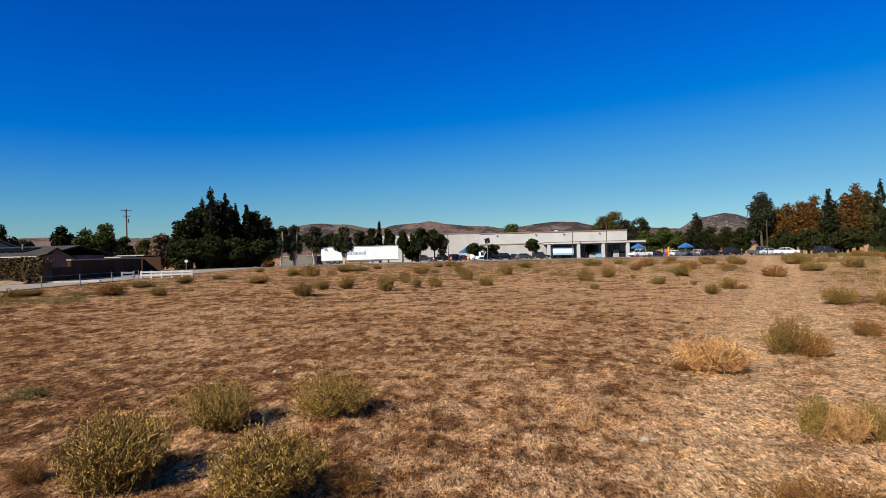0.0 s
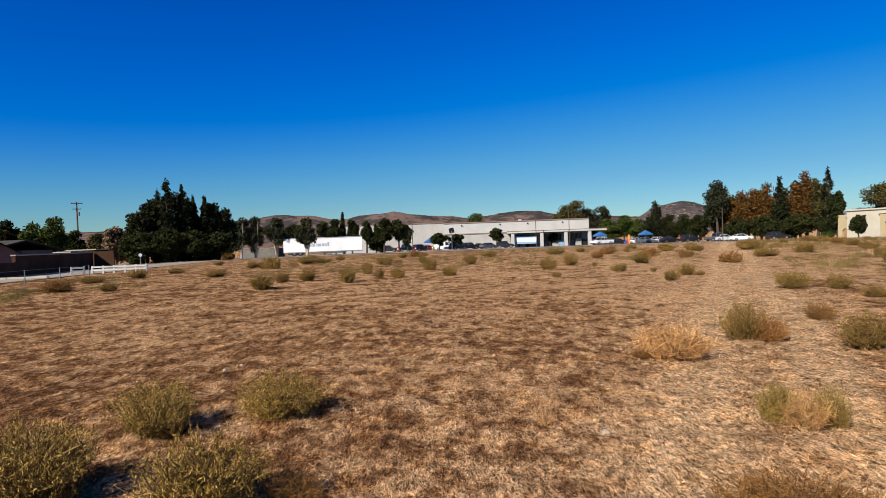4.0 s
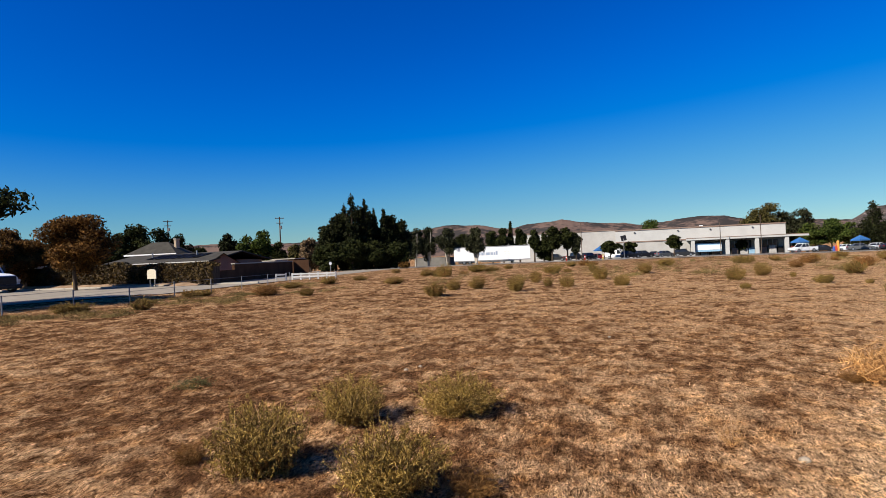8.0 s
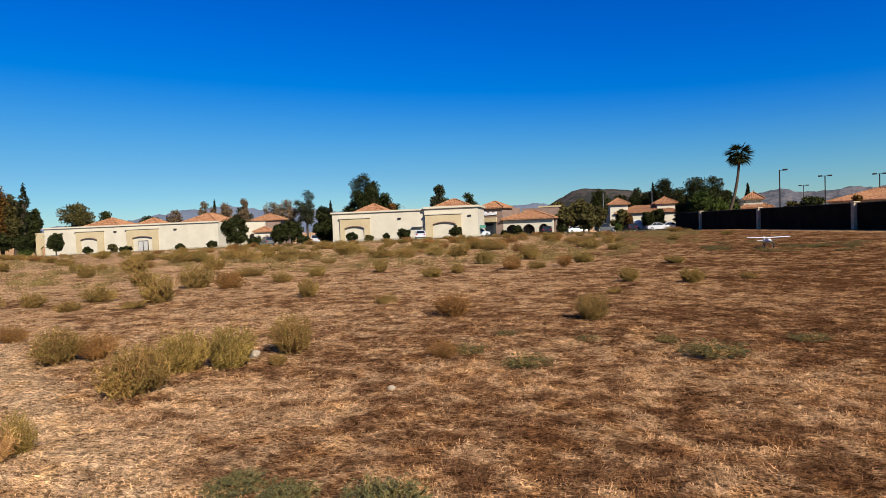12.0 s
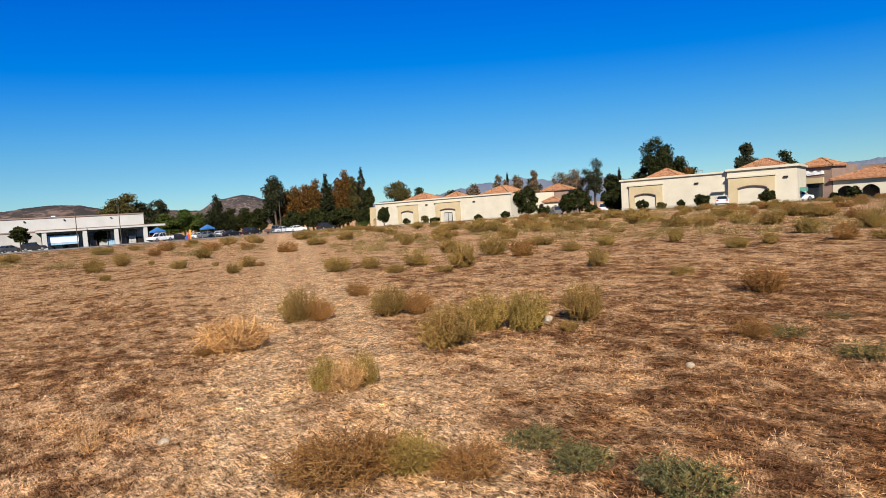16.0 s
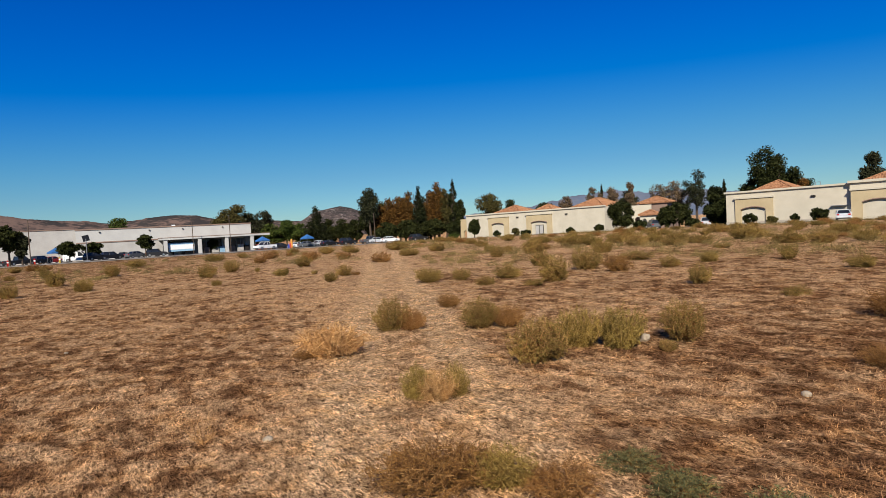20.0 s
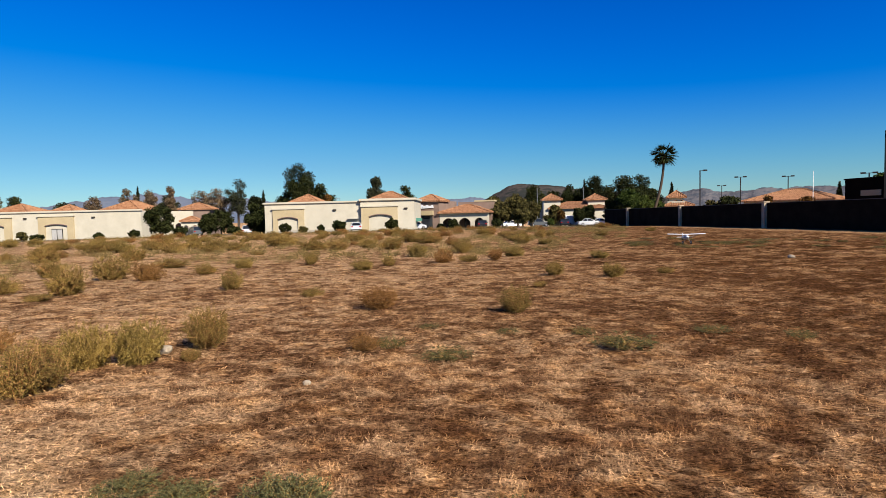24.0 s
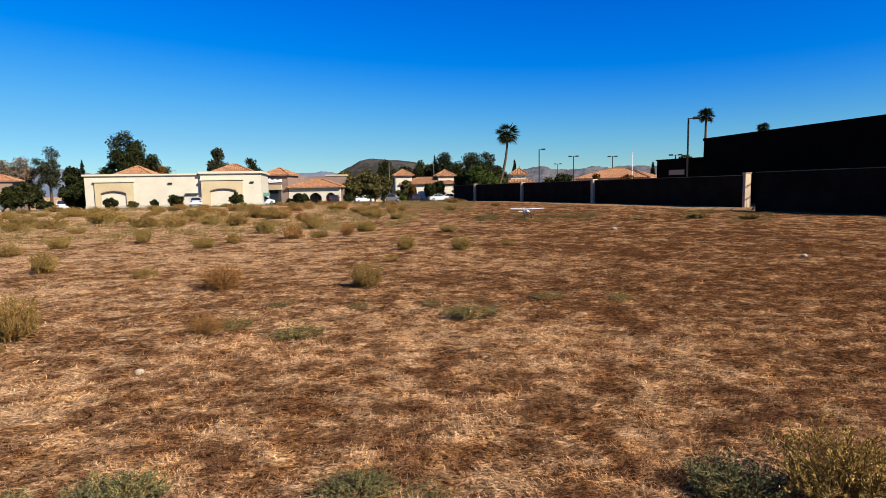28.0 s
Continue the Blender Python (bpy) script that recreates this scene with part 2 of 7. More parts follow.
    base = mix(nt, 1.0, base, ramp(nt, clod.outputs[0], [(0.35, (0.60, 0.575, 0.55)), (0.5, (1.04, 1.04, 1.03)), (0.65, (1.3, 1.29, 1.27))]), "MULTIPLY")
    base = mix(nt, 1.0, base, ramp(nt, tint.outputs[0], [(0.36, (0.74, 0.73, 0.72)), (0.5, (1.0, 1.0, 1.0)), (0.66, (1.13, 1.06, 0.92))]), "MULTIPLY")
    dull = nt.nodes.new("ShaderNodeMapRange")
    nt.links.new(xyz.outputs[1], dull.inputs[0])
    dull.inputs[1].default_value, dull.inputs[2].default_value = 5.0, -6.0
    base = mix(nt, dull.outputs[0], base, mix(nt, 1.0, base, (0.75, 0.695, 0.63), "MULTIPLY"))
    return base, small, xyz


def make_field():
    m, nt, b = material("dry_field", 0.95)
    pos = position(nt)
    col, small, xyz = field_colour(nt, pos)
    f1 = noise_node(nt, 24, 3, 0.7, pos, (1.0, 0.32, 1.0, 20))
    f2 = noise_node(nt, 27, 3, 0.7, pos, (1.0, 0.36, 1.0, 73))
    f3 = noise_node(nt, 25, 3, 0.7, pos, (1.0, 0.34, 1.0, -41))
    for f, twist in ((f1, 1.6), (f2, 2.2), (f3, 1.9)):
        f.inputs["Distortion"].default_value = twist
    fib = sum_node(nt, "MAXIMUM", f1.outputs[0], sum_node(nt, "MAXIMUM", f2.outputs[0], f3.outputs[0]))
    # Gaps between fibres darkened: brown thatch, plus straw shade put into the colour.
    col = mix(nt, 1.0, col, ramp(nt, fib, [(0.475, (0.21, 0.185, 0.17)), (0.59, (1.0, 0.99, 0.97)), (0.72, (1.8, 1.75, 1.7))]), "MULTIPLY")
    nt.links.new(col, b.inputs["Base Color"])
    b.inputs["Specular IOR Level"].default_value = 0.0
    bump(nt, b, sum_node(nt, "ADD", fib, small.outputs[0]), 1.0, 0.1)
    return m


def make_straw():
    m, nt, b = material("straw", 0.7)
    pos = position(nt)
    col, small, xyz = field_colour(nt, pos)
    rnd = nt.nodes.new("ShaderNodeNewGeometry").outputs["Random Per Island"]
    # The darkest blades also carry the shade between straws in their colour.
    tone = ramp(nt, rnd, [(0.0, (0.18, 0.145, 0.13)), (0.28, (0.52, 0.47, 0.43)), (0.55, (0.96, 0.93, 0.89)), (1.0, (1.36, 1.33, 1.28))])
    nt.links.new(mix(nt, 1.0, col, tone, "MULTIPLY"), b.inputs["Base Color"])
    b.inputs["Specular IOR Level"].default_value = 0.04
    return m


def hillside(name, earth, scrub, rock=None):
    """Dry slopes with patches and dots of dark scrub, and pale rocks where given."""
    m, nt, b = material(name, 0.95)
    b.inputs["Specular IOR Level"].default_value = 0.0
    pos = position(nt)
    big, dots = noise_node(nt, 0.012, 5, 0.65, pos), noise_node(nt, 0.07, 4, 0.7, pos)
    k = sum_node(nt, "ADD", sum_node(nt, "MULTIPLY", big.outputs[0], 0.6), sum_node(nt, "MULTIPLY", dots.outputs[0], 0.4))
    col = ramp(nt, k, [(0.46, scrub), (0.54, earth)])
    if rock:
        rocks = noise_node(nt, 0.16, 2, 0.6, pos, (1.0, 1.0, 2.2))
        col = mix(nt, ramp(nt, rocks.outputs[0], [(0.6, (0, 0, 0)), (0.64, (1, 1, 1))]), col, rock)
    nt.links.new(col, b.inputs["Base Color"])
    return m


FIELD, STRAW = make_field(), make_straw()
ASPHALT = surface("asphalt", (0.0442, 0.0427, 0.0405), (0.0736, 0.0699, 0.0662), 0.4, 0.9, fine=20)
ROADWAY = surface("old_asphalt", (0.23, 0.195, 0.152), (0.30, 0.26, 0.205), 0.5, 0.95, fine=16, gloss=0.05)
# Greyed down in colour: the street-end wall's shade is in this tone.
SHADEWALL = surface("shade_grey_plaster", (0.15, 0.14, 0.125), (0.21, 0.195, 0.175), 0.6, 0.9, fine=8)
CONCRETE = surface("concrete", (0.331, 0.292, 0.232), (0.397, 0.351, 0.285), 0.8, 0.9, fine=12)
STUCCO = surface("cream_stucco", (0.455, 0.405, 0.308), (0.515, 0.462, 0.355), 0.5, 0.9, fine=14, relief=0.004)
TAN = surface("tan_stucco", (0.397, 0.311, 0.178), (0.451, 0.358, 0.212), 0.5, 0.9, fine=14, relief=0.004)
WHITE_WALL = surface("white_wall", (0.395, 0.385, 0.362), (0.45, 0.44, 0.412), 0.3, 0.85, fine=8)
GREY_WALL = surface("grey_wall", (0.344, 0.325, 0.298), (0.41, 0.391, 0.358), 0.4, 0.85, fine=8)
BROWN_WALL = surface("brown_stucco", (0.188, 0.125, 0.0938), (0.25, 0.172, 0.133), 0.5, 0.9, fine=12)
# Near-black base colour: the wall's deep shade is put into it.
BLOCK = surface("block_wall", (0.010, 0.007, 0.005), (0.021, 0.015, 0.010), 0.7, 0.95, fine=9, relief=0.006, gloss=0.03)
# Lighter than the wall face: sun on the top, put into the colour.
WALLCAP = surface("wall_cap_sun_tone", (0.10, 0.085, 0.068), (0.16, 0.14, 0.115), 1.5, 0.95, fine=9, gloss=0.03)
PILLAR = surface("pillar_stucco", (0.35, 0.26, 0.17), (0.46, 0.36, 0.25), 1.5, 0.9, fine=9, relief=0.004)
# Blackened base colour carries the building's deep shade.
DARKBLD = surface("shade_dark_panel", (0.005, 0.0035, 0.0025), (0.008, 0.006, 0.004), 0.5, 0.95, fine=9, gloss=0.03)
CLAY = surface("clay_tile", (0.16, 0.068, 0.032), (0.40, 0.205, 0.105), 2.6, 0.9, fine=7, relief=0.01, gloss=0.1)
SHINGLE = surface("asphalt_shingle", (0.042, 0.038, 0.031), (0.062, 0.056, 0.046), 1.2, 0.95, fine=7, relief=0.01, gloss=0.1)
HILL = hillside("dry_hill", (0.128, 0.086, 0.069), (0.038, 0.033, 0.031))
ROCKHILL = hillside("rocky_hill", (0.085, 0.063, 0.055), (0.035, 0.032, 0.03), (0.24, 0.20, 0.175))
# The blue-grey of FARHILL and HAZEHILL stands in for distance haze.
FARHILL = surface("far_hill_haze_blue", (0.10, 0.125, 0.165), (0.13, 0.14, 0.165), 0.006, 0.95, fine=0.03)
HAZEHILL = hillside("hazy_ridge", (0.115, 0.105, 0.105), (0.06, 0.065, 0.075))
SCRUBHILL = hillside("scrub_hill", (0.06, 0.049, 0.042), (0.026, 0.027, 0.024))


# ---- building blocks ----
def box(bm, x0, x1, y0, y1, z0, z1, bevel=0.0):
    vs = bmesh.ops.create_cube(bm, size=1)["verts"]
    for v in vs:
        v.co = Vector((x0 + (v.co.x + 0.5) * (x1 - x0), y0 + (v.co.y + 0.5) * (y1 - y0), z0 + (v.co.z + 0.5) * (z1 - z0)))
    if bevel:
        es = list({e for v in vs for e in v.link_edges})
        bmesh.ops.bevel(bm, geom=es, offset=bevel, segments=1, affect="EDGES")
    return vs


def tube(bm, p, q, r0, r1, sides=8):
    p, q = Vector(p), Vector(q)
    vs = bmesh.ops.create_cone(bm, cap_ends=True, segments=sides, radius1=r0, radius2=r1, depth=(q - p).length)["verts"]
    m = Matrix.Translation((p + q) / 2) @ (q - p).to_track_quat("Z", "Y").to_matrix().to_4x4()
    bmesh.ops.transform(bm, matrix=m, verts=vs)
    return vs


def part(name, bm, mat, parent=None, label="", smooth=False):
    me = bpy.data.meshes.new(name)
    bmesh.ops.recalc_face_normals(bm, faces=bm.faces)
    bm.to_mesh(me)
    bm.free()
    me.materials.append(mat)
    if smooth:
        me.shade_smooth()
    ob = new(name, me)
    ob.parent = parent
    if label:
        ob["label"] = label
    return ob


def data_part(name, verts, faces, mat, parent=None, label="", smooth=False):
    me = bpy.data.meshes.new(name)
    me.from_pydata(verts, [], faces)
    me.materials.append(mat)
    if smooth:
        me.shade_smooth()
    ob = new(name, me)
    ob.parent = parent
    if label:
        ob["label"] = label
    return ob


def base(name, m, label, category, group="", kind=""):
    ob = new(name)
    ob.matrix_basis = m
    return tagged(ob, label, category, group, kind)


def block(name, mat, parent, *dims, label="", bevel=0.0):
    bm = bmesh.new()
    box(bm, *dims, bevel=bevel)
    return part(name, bm, mat, parent, label)


# ---- the land ----
def make_ground():
    """One sheet to the horizon, finely cut where the field is seen."""
    radii, r = [], 0.5
    while r < 4800:
        radii.append(r)
        r *= 1.25 if r < 1.6 else 1.0125 if r < 50 else 1.11
    angles = np.radians(np.concatenate([np.arange(-54, 142, 0.28), np.arange(142, 306, 4.0)]))
    rr, aa = np.meshgrid(radii, angles, indexing="ij")
    x, y = (rr * np.sin(aa)).ravel(), (rr * np.cos(aa)).ravel()
    z = -0.0172 * np.clip(np.hypot(x, y) - 78.0, 0, 120) + relief(x, y)
    n, m = len(angles), len(radii)
    verts = np.concatenate([np.stack([x, y, z], 1), [[0, 0, float(relief(0, 0))]]])
    i, k = np.meshgrid(np.arange(n), np.arange(m - 1))
    j = (i + 1) % n
    faces = np.stack([k * n + j, k * n + i, (k + 1) * n + i, (k + 1) * n + j], -1).reshape(-1, 4).tolist()
    faces += [(m * n, i, (i + 1) % n) for i in range(n)]
    me = bpy.data.meshes.new("ground")
    me.from_pydata(verts.tolist(), [], faces)
    me.materials.append(FIELD)
    me.shade_smooth()
    me.update()
    if me.polygons[0].normal.z < 0:
        me.flip_normals()
    return tagged(new("ground", me), "dry mown field of straw and brown thatch", "field", kind="structure")


ground = make_ground()


def sheet(name, x0, x1, y0, y1, mat, lift, label, category, step=6.0):
    """A level strip that follows the land."""
    nx, ny = max(2, int((x1 - x0) / step)), max(2, int((y1 - y0) / step))
    vs = [(x0 + (x1 - x0) * i / nx, y0 + (y1 - y0) * j / ny) for j in range(ny + 1) for i in range(nx + 1)]
    fs = [(j * (nx + 1) + i, j * (nx + 1) + i + 1, (j + 1) * (nx + 1) + i + 1, (j + 1) * (nx + 1) + i) for j in range(ny) for i in range(nx)]
    ob = data_part(name, [(x, y, land(x, y) + lift) for x, y in vs], fs, mat)
    return tagged(ob, label, category, kind="structure")


sheet("road", -95, -24.6, 29.5, 41, ROADWAY, 0.05, "sunlit grey asphalt side street", "road")
sheet("road_2", -30.5, -24.6, 41, 112, ROADWAY, 0.05, "grey asphalt street beside the walled yard", "road")
sheet("road_3", -60, 130, 80, 121, ROADWAY, 0.05, "asphalt street along the store front", "road")
sheet("parking_lot", -60, 75, 126, 164, ASPHALT, 0.06, "asphalt car park before the store", "car park")
sheet("parking_lot_2", 88, 150, -8, 130, ASPHALT, 0.06, "asphalt car park behind the field", "car park")
sheet("pavement", -60, 80, 121, 126, CONCRETE, 0.16, "pale concrete pavement along the street", "pavement")

# the mouth of the side street, beside the field
data_part("road_mouth", [(-72, 29.5, 0.05), (-26.1, 29.5, 0.05), (-28.4, 24.7, 0.05), (-36, 9, 0.05), (-72, 9, 0.05)], [(4, 3, 2, 1, 0)], ROADWAY)
tagged(bpy.data.objects["road_mouth"], "sunlit grey asphalt at the mouth of the side street", "road", kind="structure")


def hill_range(name, d, profile, mat, label, rough, seed):
    """A range of hills: crest heights given as degrees over eye level along the bearings."""
    verts, faces = [], []
    a0, a1 = profile[0][0], profile[-1][0]
    n, rows = int((a1 - a0) * 12), 14
    bs, es = [p[0] for p in profile], [p[1] for p in profile]
    for j in range(rows + 1):
        for i in range(n + 1):
            b = a0 + (a1 - a0) * i / n
            k = j / rows
            dd = d * (0.72 + 0.28 * k)
            crest = up(d, float(np.mean(np.interp([b - 1.0, b - 0.5, b, b + 0.5, b + 1.0], bs, es))))
            x, y = at(b, dd)
            z = -8 + (crest + 8) * (k ** 1.3) + rough * k * (noise.fractal((x * 0.008 + seed, y * 0.008, 1.0), 0.8, 2.1, 6))
            verts.append((x, y, z))
    for i in range(n + 1):
        b = a0 + (a1 - a0) * i / n
        x, y = at(b, d * 1.15)
        verts.append((x, y, -8))
    for j in range(rows + 1):
        for i in range(n):
            o = j * (n + 1) + i
            faces.append((o, o + 1, o + n + 2, o + n + 1))
    return tagged(data_part(name, verts, faces, mat, smooth=True), label, "hills", kind="structure")


hill_range("backdrop", 1500, [(-58, 1.0), (-45, 1.4), (-37.4, 1.6), (-35.3, 1.75), (-30, 1.7), (-25, 2.0), (-18, 2.2), (-14.5, 2.5), (-12.5, 2.95), (-11.5, 2.65), (-9.9, 2.9), (-8, 2.4), (-6.5, 2.3), (-4, 2.75), (-1.6, 2.95), (0.1, 2.55), (1.8, 2.4), (3.7, 2.35), (7.0, 1.7), (7.6, 2.05), (9, 2.35), (11.4, 2.45), (13.9, 2.2), (16.5, 1.7), (19, 1.7), (21.6, 1.5), (24, 1.2), (30, 1.0), (36, 1.0)], HILL, "brown dry hills with dark scrub behind the town", 7, 0)
hill_range("backdrop_5", 1420, [(20.6, 0.8), (21.8, 1.4), (22.9, 2.15), (23.8, 2.42), (25.0, 2.55), (26.2, 2.62), (27.0, 2.5), (27.8, 2.15), (29.2, 1.5), (31, 0.9)], ROCKHILL, "dark scrubby hill with pale rocks along its top", 9, 21)
hill_range("backdrop_2", 4200, [(36, 1.0), (44, 1.5), (46.5, 1.8), (48.1, 2.55), (49.3, 2.4), (51.2, 2.4), (53, 2.75), (54, 2.5), (57, 2.3), (60, 2.1), (64, 1.9), (70, 1.4), (76, 1.2), (78.8, 1.7), (80, 1.95), (82, 1.8), (83.5, 1.6), (86, 1.2)], FARHILL, "distant mountains, haze put into their pale blue-grey colour", 22, 5)
hill_range("backdrop_3", 1300, [(81, 0.8), (83, 1.5), (85, 2.55), (86.8, 3.05), (87.8, 2.85), (90.4, 2.9), (93, 2.6), (97, 2.0), (101, 1.2)], SCRUBHILL, "dark scrubby hill behind the shops", 8, 9)
hill_range("backdrop_4", 3600, [(98, 1.0), (102, 1.9), (103.6, 2.15), (105.2, 1.65), (107, 1.9), (109, 2.1), (110, 1.85), (112, 1.65), (113.5, 1.9), (116, 2.0), (122, 2.0), (135, 1.5), (150, 1.0)], HAZEHILL, "ridge behind the roofs, haze put into its blue-grey colour", 18, 12)


# ---- buildings ----
def facade_frame(left, right):
    """The pose of a facade: x along it from its left end as seen from the field, y away behind it."""
    a = math.atan2(right[1] - left[1], right[0] - left[0])
    return pose(left[0], left[1], 0, 0, 0, math.degrees(a)), math.hypot(right[0] - left[0], right[1] - left[1])


def hip_roof(parent, x0, x1, y0, y1, z0, z1, label="orange clay tile hip roof", mat=None, rows=True, name="roof"):
    """A hipped roof with eaves, courses of barrel tiles and ridge caps."""
    bm = bmesh.new()
    w, d = x1 - x0, y1 - y0
    s = min(w, d) / 2
    lo = [(x0, y0), (x1, y0), (x1, y1), (x0, y1)]
    if w >= d:
        hi = [(x0 + s, y0 + s), (x1 - s, y0 + s)]
    else:
        hi = [(x0 + s, y0 + s), (x0 + s, y1 - s)]
    a = [bm.verts.new((*p, z0)) for p in lo]
    e = [bm.verts.new((*p, z0 - 0.18)) for p in lo]
    h = [bm.verts.new((*p, z1)) for p in hi] if math.dist(*hi) > 0.05 else [bm.verts.new((*hi[0], z1))] * 2
    if w >= d:
        quads = [(a[0], a[1], h[1], h[0]), (a[1], a[2], h[1]), (a[2], a[3], h[0], h[1]), (a[3], a[0], h[0])]
    else:
        quads = [(a[0], a[1], h[0]), (a[1], a[2], h[1], h[0]), (a[2], a[3], h[1]), (a[3], a[0], h[0], h[1])]
    for q in quads:
        q = [v for i, v in enumerate(q) if v not in q[:i]]
        bm.faces.new(q)
    for i in range(4):
        bm.faces.new((a[i], e[i], e[(i + 1) % 4], a[(i + 1) % 4]))
    bm.faces.new(e)
    roof = part(name, bm, mat or CLAY, parent, label)
    if rows:
        bm = bmesh.new()
        n = max(6, int(w / 0.33))
        for i in range(n + 1):
            x = x0 + w * i / n
            k = min(x - x0, x1 - x, s) / s
            if k > 0.04:
                tube(bm, (x, y0, z0 + 0.02), (x, y0 + s * k, z0 + 0.02 + (z1 - z0) * k), 0.085, 0.085, 5)
        n = max(6, int(d / 0.33))
        for i in range(n + 1):
            y = y0 + d * i / n
            k = min(y - y0, y1 - y, s) / s
            if k > 0.04:
                for xx, sg in ((x0, 1), (x1, -1)):
                    tube(bm, (xx, y, z0 + 0.02), (xx + sg * s * k, y, z0 + 0.02 + (z1 - z0) * k), 0.085, 0.085, 5)
        ob = part("tile_course", bm, mat or CLAY, roof)
        ob["kind"] = "stuff"
        bm = bmesh.new()
        for p, q in ((lo[0], hi[0]), (lo[1], hi[-1] if w >= d else hi[0]), (lo[2], hi[1]), (lo[3], hi[0] if w >= d else hi[1])):
            tube(bm, (*p, z0 + 0.05), (*q, z1 + 0.05), 0.13, 0.13, 6)
        if math.dist(*hi) > 0.1:
            tube(bm, (*hi[0], z1 + 0.05), (*hi[1], z1 + 0.05), 0.13, 0.13, 6)
        part("ridge_cap", bm, mat or CLAY, roof)
    return roof


def arch_ring(x0, x1, z0, zs, zt, n=14):
    """Outline of an opening with a flat-arched head: springing at zs, crown at zt."""
    pts = [(x0, z0), (x0, zs)]
    for i in range(1, n):
        k = i / n
        pts.append((x0 + (x1 - x0) * k, zs + (zt - zs) * math.sin(math.pi * k) ** 0.8))
    return pts + [(x1, zs), (x1, z0)]


def arched_wall(name, parent, mat, x0, x1, y0, y1, z0, z1, openings, label=""):
    """A wall with arched openings through it."""
    ring = [(x1, z0), (x1, z1), (x0, z1), (x0, z0)]
    for o0, o1, zs, zt in openings:
        ring += arch_ring(o0, o1, z0, zs, zt)
    bm = bmesh.new()
    lo, hi = [[bm.verts.new((x, y, z)) for x, z in ring] for y in (y0, y1)]
    n = len(ring)
    bm.faces.new(lo)
    bm.faces.new(list(reversed(hi)))
    for i in range(n):
        bm.faces.new((lo[i], hi[i], hi[(i + 1) % n], lo[(i + 1) % n]))
    return part(name, bm, mat, parent, label)


def niche(parent, x0, x1, z0, z1, arch0, arch1, zs, zt, y=-0.06):
    """A tan panel that frames a shallow arched recess on a facade."""
    p = arched_wall("panel", parent, TAN, x0, x1, y - 0.25, y, z0, z1, [(arch0, arch1, zs, zt)], "tan stucco panel with an arched recess")
    bm = bmesh.new()
    pts = arch_ring(arch0, arch1, z0, zs, zt)
    for (xa, za), (xb, zb) in zip(pts[1:-2], pts[2:-1]):
        tube(bm, (xa, y - 0.25, za), (xb, y - 0.25, zb), 0.09, 0.09, 6)
    part("arch_moulding", bm, BROWN_WALL, p, "brown arch moulding")
    block("cornice", STUCCO, p, x0 - 0.15, x1 + 0.15, y - 0.4, y, z1, z1 + 0.22)
    return p


DARKGLASS = surface("dark_glass", (0.015, 0.018, 0.02), (0.03, 0.035, 0.04), 0.5, 0.08, gloss=0.5)
WHITE = surface("white_paint", (0.666, 0.666, 0.666), (0.738, 0.738, 0.738), 0.8, 0.5, fine=10)
METAL = surface("grey_metal", (0.184, 0.184, 0.191), (0.258, 0.258, 0.265), 2.0, 0.5, 0.6, gloss=0.5)
DARKMETAL = surface("bronze_metal", (0.014, 0.011, 0.009), (0.022, 0.018, 0.015), 2.0, 0.6, 0.0, gloss=0.3)
WOODPOLE = surface("pole_wood", (0.0662, 0.0464, 0.0331), (0.112, 0.0795, 0.0596), 2.0, 0.9, stretch=(4, 4, 0.3))
BLUE = surface("blue_fabric", (0.023, 0.092, 0.253), (0.0368, 0.129, 0.299), 2.0, 0.7)
CYAN = surface("sky_blue_sign", (0.22, 0.37, 0.50), (0.27, 0.42, 0.54), 0.6, 0.5)
REDRAIL = surface("red_painted_rail", (0.30, 0.045, 0.025), (0.36, 0.06, 0.03), 2.0, 0.5)


